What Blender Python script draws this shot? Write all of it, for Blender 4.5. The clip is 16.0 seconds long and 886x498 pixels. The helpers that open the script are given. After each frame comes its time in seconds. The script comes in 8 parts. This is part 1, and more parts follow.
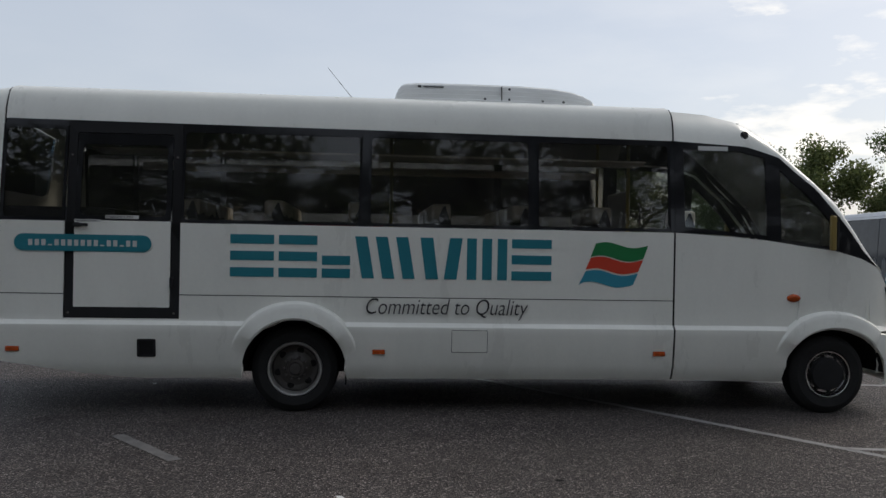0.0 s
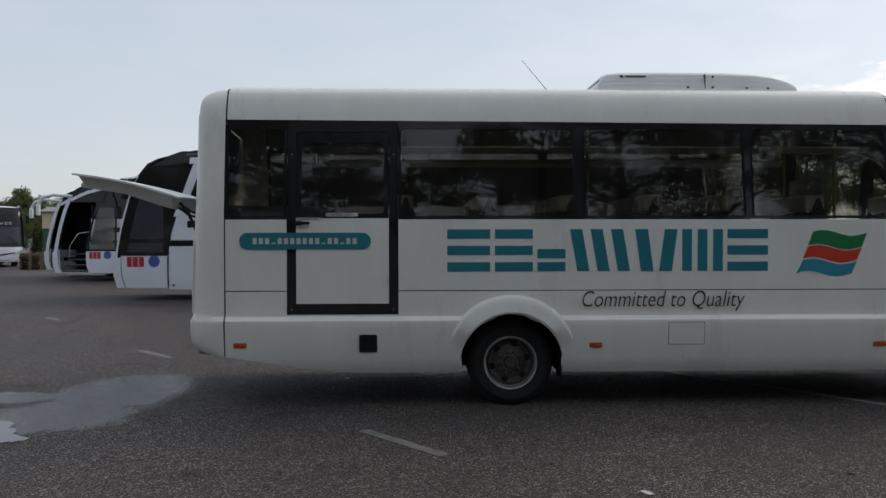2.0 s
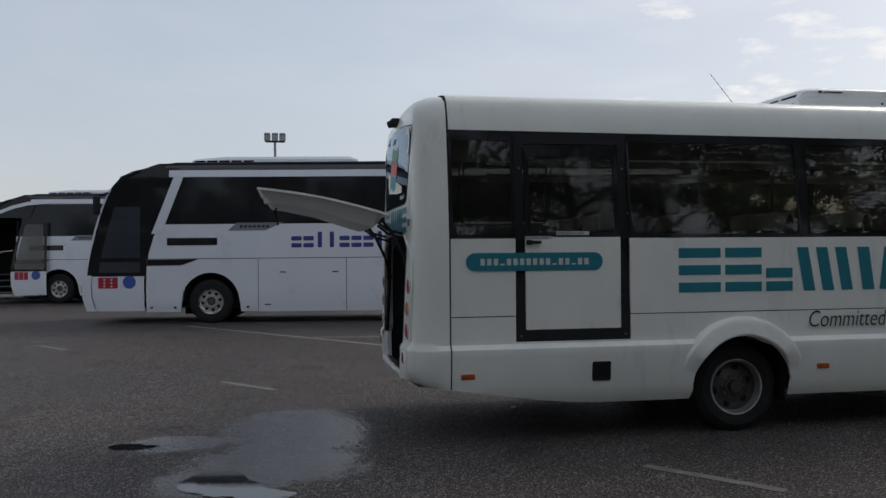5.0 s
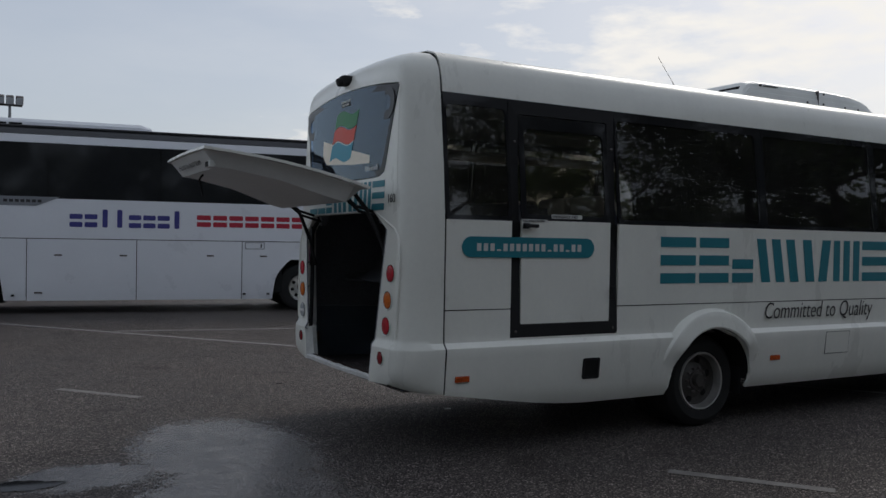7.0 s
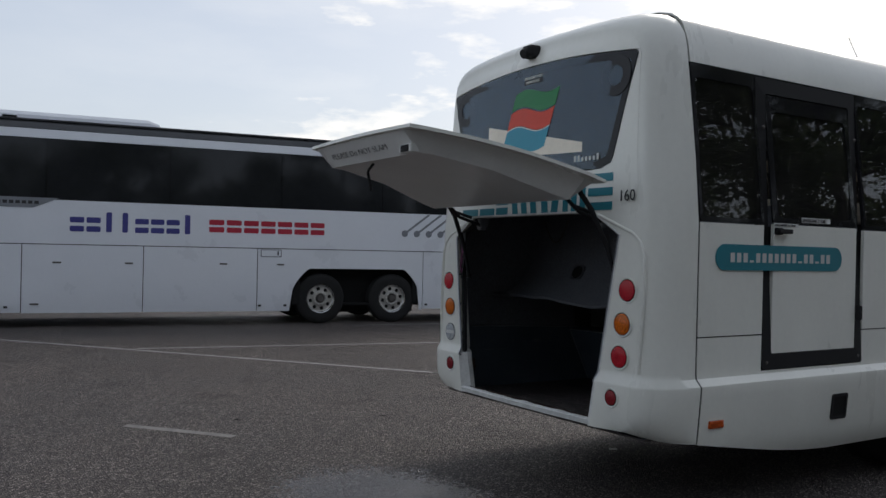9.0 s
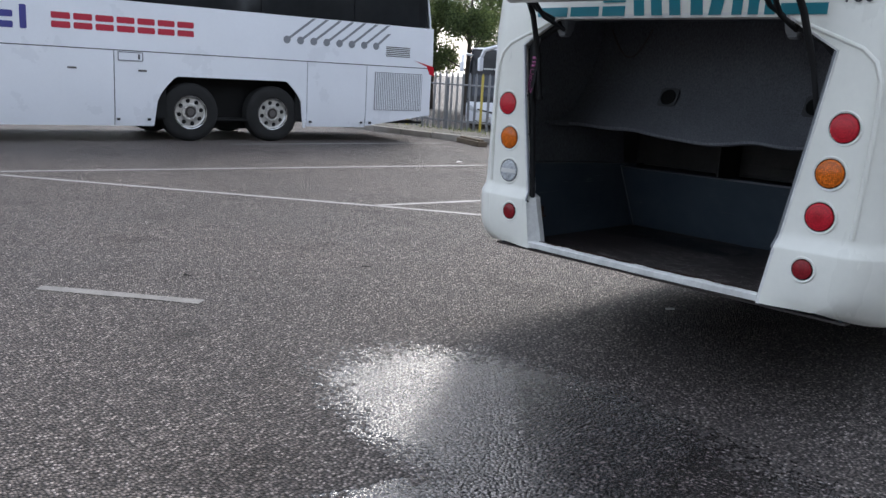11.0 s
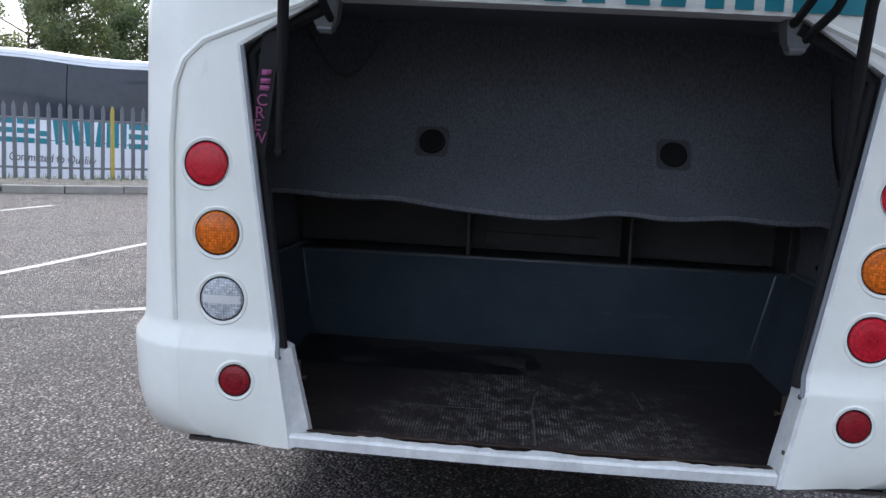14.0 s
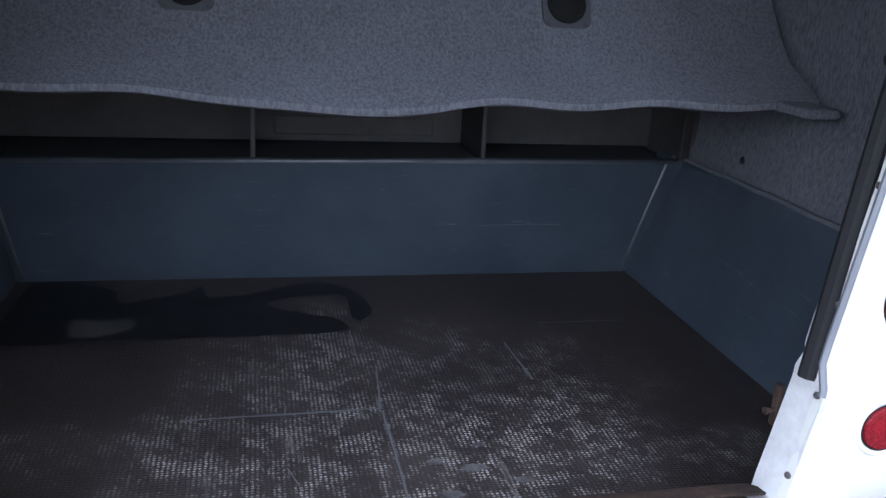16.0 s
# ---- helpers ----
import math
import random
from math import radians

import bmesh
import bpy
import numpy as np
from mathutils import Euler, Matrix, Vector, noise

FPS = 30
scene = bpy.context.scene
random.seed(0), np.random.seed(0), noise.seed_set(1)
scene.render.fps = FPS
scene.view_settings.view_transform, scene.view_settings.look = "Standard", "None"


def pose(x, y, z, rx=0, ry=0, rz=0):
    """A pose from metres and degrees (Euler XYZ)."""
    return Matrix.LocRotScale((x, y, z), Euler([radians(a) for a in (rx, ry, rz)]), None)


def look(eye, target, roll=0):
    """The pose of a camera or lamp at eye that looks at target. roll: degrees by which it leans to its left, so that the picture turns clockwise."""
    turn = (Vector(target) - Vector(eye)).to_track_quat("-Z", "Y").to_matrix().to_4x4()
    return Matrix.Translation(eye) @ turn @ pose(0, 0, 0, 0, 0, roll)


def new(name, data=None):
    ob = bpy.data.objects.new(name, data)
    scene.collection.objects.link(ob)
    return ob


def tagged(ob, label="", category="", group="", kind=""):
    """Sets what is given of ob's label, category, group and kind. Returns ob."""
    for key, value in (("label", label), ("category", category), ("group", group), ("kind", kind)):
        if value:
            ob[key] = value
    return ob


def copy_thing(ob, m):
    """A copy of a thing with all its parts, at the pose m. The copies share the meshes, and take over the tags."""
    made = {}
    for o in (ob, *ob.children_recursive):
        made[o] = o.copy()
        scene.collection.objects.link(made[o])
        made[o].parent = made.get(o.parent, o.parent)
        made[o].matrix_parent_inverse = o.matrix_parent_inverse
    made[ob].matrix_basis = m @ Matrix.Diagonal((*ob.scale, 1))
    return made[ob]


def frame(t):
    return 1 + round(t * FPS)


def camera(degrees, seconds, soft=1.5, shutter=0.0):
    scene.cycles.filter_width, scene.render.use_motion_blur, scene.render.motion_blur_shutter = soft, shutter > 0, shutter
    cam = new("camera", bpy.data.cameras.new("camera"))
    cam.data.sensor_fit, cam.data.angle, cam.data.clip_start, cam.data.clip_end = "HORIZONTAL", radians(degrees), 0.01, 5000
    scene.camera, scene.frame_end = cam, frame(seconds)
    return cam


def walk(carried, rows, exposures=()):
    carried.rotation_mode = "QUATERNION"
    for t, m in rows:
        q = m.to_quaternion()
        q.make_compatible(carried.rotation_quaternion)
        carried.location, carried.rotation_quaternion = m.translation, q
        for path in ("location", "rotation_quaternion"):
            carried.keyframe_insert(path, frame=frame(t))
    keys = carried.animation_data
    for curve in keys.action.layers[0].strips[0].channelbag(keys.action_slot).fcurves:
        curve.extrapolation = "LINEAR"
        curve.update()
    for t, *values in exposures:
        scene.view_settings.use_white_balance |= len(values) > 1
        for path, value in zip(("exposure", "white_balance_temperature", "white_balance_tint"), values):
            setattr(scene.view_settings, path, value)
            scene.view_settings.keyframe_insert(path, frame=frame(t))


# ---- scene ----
PATH = [
    (0, (3.679, -7.425, 1.434), (3.856, -5.433, 1.439), 1.0),
    (0.5, (3.142, -7.227, 1.369), (3.586, -5.278, 1.308), 0.9),
    (0.7, (3.105, -7.268, 1.396), (3.561, -5.321, 1.357), 0.6),
    (1, (3.116, -7.318, 1.475), (3.516, -5.362, 1.366), 0.0),
    (1.2, (2.985, -7.487, 1.474), (3.398, -5.530, 1.404), 0.17),
    (1.5, (2.762, -7.483, 1.473), (3.038, -5.502, 1.452), -0.2),
    (2, (2.233, -7.325, 1.45), (2.296, -5.326, 1.431), -0.1),
    (2.5, (1.705, -7.32, 1.455), (1.653, -5.321, 1.449), -0.1),
    (3, (1.245, -7.309, 1.47), (1.147, -5.312, 1.414), -0.1),
    (3.5, (0.72, -7.164, 1.492), (0.624, -5.168, 1.422), -0.9),
    (4, (0.15, -7.042, 1.501), (0.312, -5.049, 1.481), -0.4),
    (4.2, (-0.021, -6.956, 1.51), (0.167, -4.965, 1.504), -0.3),
    (6.3, (-1.709, -5.499, 1.467), (-0.88, -3.678, 1.464), -0.4),
    (6.5, (-1.877, -5.323, 1.449), (-0.995, -3.529, 1.393), 0.2),
    (7, (-2.152, -4.971, 1.46), (-1.192, -3.217, 1.451), 0.8),
    (7.5, (-2.357, -4.525, 1.448), (-1.329, -2.81, 1.471), 0.8),
    (8, (-2.667, -4.056, 1.429), (-1.663, -2.326, 1.391), 0.8),
    (8.5, (-2.799, -3.611, 1.448), (-1.747, -1.91, 1.437), 0.7),
    (9, (-2.94, -3.091, 1.439), (-1.881, -1.394, 1.451), 1.1),
    (9.5, (-3.110, -2.589, 1.402), (-1.918, -0.984, 1.419), 2.46),
    (10, (-3.126, -2.108, 1.376), (-1.861, -0.568, 1.204), 2.30),
    (10.2, (-3.186, -1.912, 1.364), (-1.908, -0.397, 1.099), 2.88),
    (12.3, (-3.032, 0.099, 1.429), (-1.383, 1.133, 0.964), 3.78),
    (12.5, (-2.915, 0.251, 1.396), (-1.207, 1.184, 0.934), 3.9),
    (13, (-2.556, 0.602, 1.421), (-0.771, 1.359, 0.933), 2.9),
    (13.5, (-2.237, 0.97, 1.401), (-0.303, 1.368, 1.088), 3.6),
    (14, (-1.892, 1.202, 1.377), (0.083, 1.342, 1.095), 3.1),
    (14.5, (-1.485, 1.312, 1.409), (0.484, 1.287, 1.055), 2.3),
    (15, (-1.162, 1.456, 1.386), (0.769, 1.192, 0.936), 3.45),
    (15.5, (-0.957, 1.427, 1.372), (0.924, 1.059, 0.802), 3.91),
    (16, (-0.844, 1.329, 1.38), (1.009, 0.903, 0.762), 3.4),
]
cam = camera(55.2, 16.0)
walk(cam, [(t, look(eye, target, roll)) for t, eye, target, roll in PATH],
     [(0, 0.1, 6600, 10), (0.5, 0.04, 6580, 10), (1, 0.1, 6580, 10), (2, 0.19, 6600, 10), (3.5, 0.14, 6580, 10), (4.2, -0.05, 6560, 10), (6.3, -0.04, 6480, 10), (7, -0.25, 6460, 10), (7.5, -0.1, 6460, 10), (8, -0.12, 6480, 10), (8.5, 0.08, 6500, 10), (9, 0.1, 6520, 10), (9.5, 0.08, 6560, 10), (10.2, 0.65, 6500, 10),
      (12.3, 1.78, 6000, 12), (13, 1.72, 6000, 12), (13.5, 1.45, 6000, 12), (14, 1.65, 6000, 12), (14.5, 2.42, 5780, 12), (15, 3.02, 5800, 12), (15.5, 2.95, 5980, 14), (16, 3.04, 6050, 15)])

# ==== world ====
SUN_AZ, SUN_EL = radians(62), radians(38)
world = bpy.data.worlds.new("world")
scene.world = world
world.use_nodes = True
wn, wl = world.node_tree.nodes, world.node_tree.links
wn.clear()
sky = wn.new("ShaderNodeTexSky")
sky.sky_type, sky.sun_disc = "NISHITA", False
sky.sun_elevation, sky.sun_rotation = SUN_EL, SUN_AZ
sky.air_density, sky.dust_density, sky.ozone_density = 1.0, 2.2, 1.0
co = wn.new("ShaderNodeTexCoord")
mp = wn.new("ShaderNodeMapping")
mp.inputs["Scale"].default_value = (1.0, 1.0, 3.2)
n1 = wn.new("ShaderNodeTexNoise")
n1.inputs["Scale"].default_value, n1.inputs["Detail"].default_value, n1.inputs["Roughness"].default_value = 2.6, 9.0, 0.55
rp = wn.new("ShaderNodeValToRGB")
rp.color_ramp.elements[0].position, rp.color_ramp.elements[1].position = 0.46, 0.68
veil = wn.new("ShaderNodeMixRGB")
veil.inputs["Fac"].default_value = 0.62
veil.inputs["Color2"].default_value = (5.35, 5.72, 6.35, 1)
clouds = wn.new("ShaderNodeMixRGB")
clouds.inputs["Color2"].default_value = (9.6, 9.3, 8.8, 1)
# thin cloud thickens towards the sun's quarter
dotp = wn.new("ShaderNodeVectorMath")
dotp.operation = "DOT_PRODUCT"
dotp.inputs[1].default_value = (math.sin(SUN_AZ), math.cos(SUN_AZ), 0.12)
drp = wn.new("ShaderNodeMapRange")
drp.inputs["From Min"].default_value, drp.inputs["From Max"].default_value = 0.55, 1.0
drp.inputs["To Min"].default_value, drp.inputs["To Max"].default_value = 0.06, 0.34
mul = wn.new("ShaderNodeMath")
mul.operation = "MULTIPLY"
bg = wn.new("ShaderNodeBackground")
bg.inputs["Strength"].default_value = 0.118
wo = wn.new("ShaderNodeOutputWorld")
wl.new(co.outputs["Generated"], mp.inputs["Vector"])
wl.new(mp.outputs["Vector"], n1.inputs["Vector"])
wl.new(n1.outputs["Fac"], rp.inputs["Fac"])
wl.new(co.outputs["Generated"], dotp.inputs[0])
wl.new(dotp.outputs["Value"], drp.inputs["Value"])
wl.new(rp.outputs["Color"], mul.inputs[0])
wl.new(drp.outputs["Result"], mul.inputs[1])
wl.new(sky.outputs["Color"], veil.inputs["Color1"])
wl.new(veil.outputs["Color"], clouds.inputs["Color1"])
wl.new(mul.outputs["Value"], clouds.inputs["Fac"])
bank = clouds.outputs["Color"]
for az, el, wide, tall, cut in ((27, 7.0, 0.17, 0.05, 1.0), (50, 13.0, 0.3, 0.075, 0.95), (33, 17.0, 0.16, 0.03, 0.8)):
    sub = wn.new("ShaderNodeVectorMath")
    sub.operation = "SUBTRACT"
    sub.inputs[1].default_value = (math.sin(radians(az)) * math.cos(radians(el)), math.cos(radians(az)) * math.cos(radians(el)), math.sin(radians(el)))
    sc = wn.new("ShaderNodeVectorMath")
    sc.operation = "MULTIPLY"
    sc.inputs[1].default_value = (1 / wide, 1 / wide, 1 / tall)
    ln = wn.new("ShaderNodeVectorMath")
    ln.operation = "LENGTH"
    puff = wn.new("ShaderNodeTexNoise")
    puff.inputs["Scale"].default_value, puff.inputs["Detail"].default_value, puff.inputs["Roughness"].default_value = 13.0, 7.0, 0.55
    edge_ = wn.new("ShaderNodeMath")
    edge_.operation = "MULTIPLY_ADD"
    edge_.inputs[1].default_value = 3.2
    neg = wn.new("ShaderNodeMath")
    neg.operation = "SUBTRACT"
    neg.inputs[0].default_value = -0.75
    cut_ = wn.new("ShaderNodeMapRange")
    cut_.inputs["From Min"].default_value, cut_.inputs["From Max"].default_value = 0.0, 0.75
    cut_.inputs["To Max"].default_value = cut
    mx_ = wn.new("ShaderNodeMixRGB")
    mx_.inputs["Color2"].default_value = (9.3, 9.0, 8.5, 1)
    wl.new(co.outputs["Generated"], sub.inputs[0])
    wl.new(sub.outputs["Vector"], sc.inputs[0])
    wl.new(sc.outputs["Vector"], ln.inputs[0])
    wl.new(mp.outputs["Vector"], puff.inputs["Vector"])
    wl.new(puff.outputs["Fac"], edge_.inputs[0])
    wl.new(ln.outputs["Value"], neg.inputs[1])
    wl.new(neg.outputs["Value"], edge_.inputs[2])
    wl.new(edge_.outputs["Value"], cut_.inputs["Value"])
    wl.new(cut_.outputs["Result"], mx_.inputs["Fac"])
    wl.new(bank, mx_.inputs["Color1"])
    bank = mx_.outputs["Color"]
wl.new(bank, bg.inputs["Color"])
wl.new(bg.outputs["Background"], wo.inputs["Surface"])

sun = new("sun", bpy.data.lights.new("sun", "SUN"))
sun.data.energy, sun.data.angle, sun.data.color = 1.12, radians(24), (1.0, 0.95, 0.87)
sun.matrix_world = look((30 * math.sin(SUN_AZ), 30 * math.cos(SUN_AZ), 30 * math.tan(SUN_EL)), (0, 0, 0))

# ==== materials ====
def nodes_of(name):
    m = bpy.data.materials.new(name)
    m.use_nodes = True
    nt = m.node_tree
    b = nt.nodes["Principled BSDF"]
    return m, nt, b


def ramp(nt, src, stops):
    r = nt.nodes.new("ShaderNodeValToRGB")
    els = r.color_ramp.elements
    while len(els) < len(stops):
        els.new(0.5)
    for e, (p, c) in zip(els, stops):
        e.position, e.color = p, (*c, 1) if len(c) == 3 else c
    nt.links.new(src, r.inputs["Fac"])
    return r.outputs["Color"]


def noise_of(nt, scale, detail=4.0, rough=0.55, stretch=None, coord="Object"):
    c = nt.nodes.new("ShaderNodeTexCoord")
    out = c.outputs[coord]
    if stretch:
        m = nt.nodes.new("ShaderNodeMapping")
        m.inputs["Scale"].default_value = stretch
        nt.links.new(out, m.inputs["Vector"])
        out = m.outputs["Vector"]
    n = nt.nodes.new("ShaderNodeTexNoise")
    n.inputs["Scale"].default_value, n.inputs["Detail"].default_value, n.inputs["Roughness"].default_value = scale, detail, rough
    nt.links.new(out, n.inputs["Vector"])
    return n.outputs["Fac"]


def mixc(nt, fac, a, b, mode="MIX"):
    m = nt.nodes.new("ShaderNodeMixRGB")
    m.blend_type = mode
    for sock, v in ((m.inputs["Fac"], fac), (m.inputs["Color1"], a), (m.inputs["Color2"], b)):
        if isinstance(v, bpy.types.NodeSocket):
            nt.links.new(v, sock)
        elif isinstance(v, tuple):
            sock.default_value = (*v, 1)
        else:
            sock.default_value = v
    return m.outputs["Color"]


def bump(nt, b, height, strength, dist):
    n = nt.nodes.new("ShaderNodeBump")
    n.inputs["Strength"].default_value, n.inputs["Distance"].default_value = strength, dist
    nt.links.new(height, n.inputs["Height"])
    nt.links.new(n.outputs["Normal"], b.inputs["Normal"])


def surf(name, c, rough=0.5, var=0.12, scale=2.5, fine=60.0, bmp=0.15, dist=0.002, metal=0.0, coat=0.0, stretch=None, rvar=0.12):
    """A plain worn surface: broad stains, fine grain, uneven gloss and a little relief."""
    m, nt, b = nodes_of(name)
    big = noise_of(nt, scale, 5.0, 0.6, stretch)
    small = noise_of(nt, fine, 3.0, 0.6)
    lo, hi = tuple(v * (1 - var) for v in c), tuple(min(1, v * (1 + var)) for v in c)
    col = ramp(nt, big, [(0.3, lo), (0.72, hi)])
    col = mixc(nt, 0.25, col, ramp(nt, small, [(0.3, lo), (0.7, hi)]))
    nt.links.new(col, b.inputs["Base Color"])
    rr = nt.nodes.new("ShaderNodeMapRange")
    rr.inputs["To Min"].default_value, rr.inputs["To Max"].default_value = max(0.02, rough - rvar), min(1, rough + rvar)
    nt.links.new(big, rr.inputs["Value"])
    nt.links.new(rr.outputs["Result"], b.inputs["Roughness"])
    b.inputs["Metallic"].default_value = metal
    b.inputs["Coat Weight"].default_value = coat
    if bmp:
        bump(nt, b, small, bmp, dist)
    return m


def glass(name, tint, ior=1.5, sheen=(1.0, 1.0, 1.0)):
    m, nt, b = nodes_of(name)
    nt.nodes.remove(b)
    out = nt.nodes["Material Output"]
    tr, gl, mx, fr = (nt.nodes.new(k) for k in ("ShaderNodeBsdfTransparent", "ShaderNodeBsdfGlossy", "ShaderNodeMixShader", "ShaderNodeFresnel"))
    tr.inputs["Color"].default_value = (*tint, 1)
    gl.inputs["Roughness"].default_value = 0.015
    gl.inputs["Color"].default_value = (*sheen, 1)
    fr.inputs["IOR"].default_value = ior
    wob = nt.nodes.new("ShaderNodeBump")
    wob.inputs["Strength"].default_value, wob.inputs["Distance"].default_value = 0.05, 0.01
    nt.links.new(noise_of(nt, 1.6, 2.0), wob.inputs["Height"])
    nt.links.new(wob.outputs["Normal"], gl.inputs["Normal"])
    nt.links.new(fr.outputs["Fac"], mx.inputs["Fac"])
    nt.links.new(tr.outputs["BSDF"], mx.inputs[1])
    nt.links.new(gl.outputs["BSDF"], mx.inputs[2])
    # pale dust film, added to put haze into the colour of dark panes
    dust_haze = nt.nodes.new("ShaderNodeBsdfDiffuse")
    dust_haze.inputs["Color"].default_value = (0.5, 0.49, 0.47, 1)
    film, lay = nt.nodes.new("ShaderNodeMapRange"), nt.nodes.new("ShaderNodeMixShader")
    film.inputs["From Min"].default_value, film.inputs["From Max"].default_value = 0.3, 0.7
    film.inputs["To Min"].default_value, film.inputs["To Max"].default_value = 0.004, 0.014
    nt.links.new(noise_of(nt, 3.0, 6.0, 0.65), film.inputs["Value"])
    nt.links.new(film.outputs["Result"], lay.inputs["Fac"])
    nt.links.new(mx.outputs["Shader"], lay.inputs[1])
    nt.links.new(dust_haze.outputs["BSDF"], lay.inputs[2])
    nt.links.new(lay.outputs["Shader"], out.inputs["Surface"])
    return m


def asphalt_material():
    """Chipped asphalt, damp, with shallow wet patches that have a ragged rim."""
    m, nt, b = nodes_of("asphalt")
    c = nt.nodes.new("ShaderNodeTexCoord")
    vor = nt.nodes.new("ShaderNodeTexVoronoi")
    vor.voronoi_dimensions = "2D"
    vor.inputs["Scale"].default_value = 74.0
    nt.links.new(c.outputs["Object"], vor.inputs["Vector"])
    big = noise_of(nt, 0.35, 6.0, 0.6)
    mid = noise_of(nt, 3.0, 5.0, 0.65)
    fine = noise_of(nt, 160.0, 3.0, 0.7)
    # wet patches: three ellipses with a warped rim
    warp = nt.nodes.new("ShaderNodeTexNoise")
    warp.inputs["Scale"].default_value, warp.inputs["Detail"].default_value, warp.inputs["Roughness"].default_value = 2.4, 9.0, 0.7
    nt.links.new(c.outputs["Object"], warp.inputs["Vector"])
    off = nt.nodes.new("ShaderNodeVectorMath")
    off.operation = "MULTIPLY_ADD"
    off.inputs[1].default_value, off.inputs[2].default_value = (0.7, 0.7, 0.0), (-0.35, -0.35, 0.0)
    nt.links.new(warp.outputs["Color"], off.inputs[0])
    moved = nt.nodes.new("ShaderNodeVectorMath")
    moved.operation = "ADD"
    nt.links.new(c.outputs["Object"], moved.inputs[0])
    nt.links.new(off.outputs["Vector"], moved.inputs[1])
    sep = nt.nodes.new("ShaderNodeSeparateColor")
    nt.links.new(vor.outputs["Color"], sep.inputs["Color"])
    mask = None
    for cx, cy, rx, ry in ((-0.62, 0.95, 0.6, 1.1), (-0.75, -0.1, 0.62, 0.72), (-1.55, 0.68, 0.5, 0.28), (-1.05, -0.6, 0.5, 0.4)):
        sub = nt.nodes.new("ShaderNodeVectorMath")
        sub.operation = "SUBTRACT"
        sub.inputs[1].default_value = (cx, cy, 0)
        nt.links.new(moved.outputs["Vector"], sub.inputs[0])
        mul_ = nt.nodes.new("ShaderNodeVectorMath")
        mul_.operation = "MULTIPLY"
        mul_.inputs[1].default_value = (1 / rx, 1 / ry, 0)
        nt.links.new(sub.outputs["Vector"], mul_.inputs[0])
        ln = nt.nodes.new("ShaderNodeVectorMath")
        ln.operation = "LENGTH"
        nt.links.new(mul_.outputs["Vector"], ln.inputs[0])
        mr = nt.nodes.new("ShaderNodeMapRange")
        chip = nt.nodes.new("ShaderNodeMath")
        chip.operation = "MULTIPLY_ADD"
        chip.inputs[1].default_value = 0.34
        nt.links.new(sep.outputs["Green"], chip.inputs[0])
        nt.links.new(ln.outputs["Value"], chip.inputs[2])
        mr.inputs["From Min"].default_value, mr.inputs["From Max"].default_value = 1.14, 1.22
        mr.inputs["To Min"].default_value, mr.inputs["To Max"].default_value = 1.0, 0.0
        nt.links.new(chip.outputs["Value"], mr.inputs["Value"])
        if mask is None:
            mask = mr.outputs["Result"]
        else:
            mx = nt.nodes.new("ShaderNodeMath")
            mx.operation = "MAXIMUM"
            nt.links.new(mask, mx.inputs[0])
            nt.links.new(mr.outputs["Result"], mx.inputs[1])
            mask = mx.outputs["Value"]
    stones = ramp(nt, sep.outputs["Red"], [(0.0, (0.036, 0.0335, 0.0325)), (0.4, (0.07, 0.065, 0.063)), (0.65, (0.112, 0.104, 0.1)), (0.88, (0.18, 0.168, 0.162)), (1.0, (0.36, 0.34, 0.33))])
    # tops lightened, gaps between stones darkened: glint and shade put into the colour
    stones = mixc(nt, 1.0, stones, ramp(nt, vor.outputs["Distance"], [(0.24, (1.2, 1.2, 1.2)), (0.6, (0.2, 0.2, 0.2))]), "MULTIPLY")
    worn = ramp(nt, big, [(0.3, (0.98, 0.91, 0.885)), (0.7, (1.78, 1.62, 1.54))])
    col = mixc(nt, 1.0, stones, worn, "MULTIPLY")
    col = mixc(nt, 0.12, col, ramp(nt, mid, [(0.3, (0.026, 0.025, 0.026)), (0.7, (0.075, 0.071, 0.068))]))
    stain = ramp(nt, noise_of(nt, 1.3, 7.0, 0.7), [(0.54, (1, 1, 1)), (0.66, (0.62, 0.61, 0.6))])
    col = mixc(nt, 1.0, col, stain, "MULTIPLY")
    col = mixc(nt, mask, col, mixc(nt, 1.0, col, (0.45, 0.45, 0.47), "MULTIPLY"))
    nt.links.new(col, b.inputs["Base Color"])
    rr = nt.nodes.new("ShaderNodeMapRange")
    rr.inputs["From Min"].default_value, rr.inputs["From Max"].default_value = 0.3, 0.7
    rr.inputs["To Min"].default_value, rr.inputs["To Max"].default_value = 0.5, 0.66
    nt.links.new(big, rr.inputs["Value"])
    ro = nt.nodes.new("ShaderNodeMix")
    shine = nt.nodes.new("ShaderNodeMapRange")
    shine.inputs["From Min"].default_value, shine.inputs["From Max"].default_value = 0.36, 0.62
    shine.inputs["To Min"].default_value, shine.inputs["To Max"].default_value = 0.06, 0.16
    nt.links.new(noise_of(nt, 5.5, 8.0, 0.7), shine.inputs["Value"])
    nt.links.new(shine.outputs["Result"], ro.inputs["B"])
    nt.links.new(mask, ro.inputs["Factor"])
    nt.links.new(rr.outputs["Result"], ro.inputs["A"])
    nt.links.new(ro.outputs["Result"], b.inputs["Roughness"])
    sp_ = nt.nodes.new("ShaderNodeMapRange")
    sp_.inputs["To Min"].default_value, sp_.inputs["To Max"].default_value = 0.18, 0.95
    nt.links.new(mask, sp_.inputs["Value"])
    nt.links.new(sp_.outputs["Result"], b.inputs["Specular IOR Level"])
    h = nt.nodes.new("ShaderNodeMath")
    h.operation = "MULTIPLY_ADD"
    h.inputs[1].default_value = -1.6
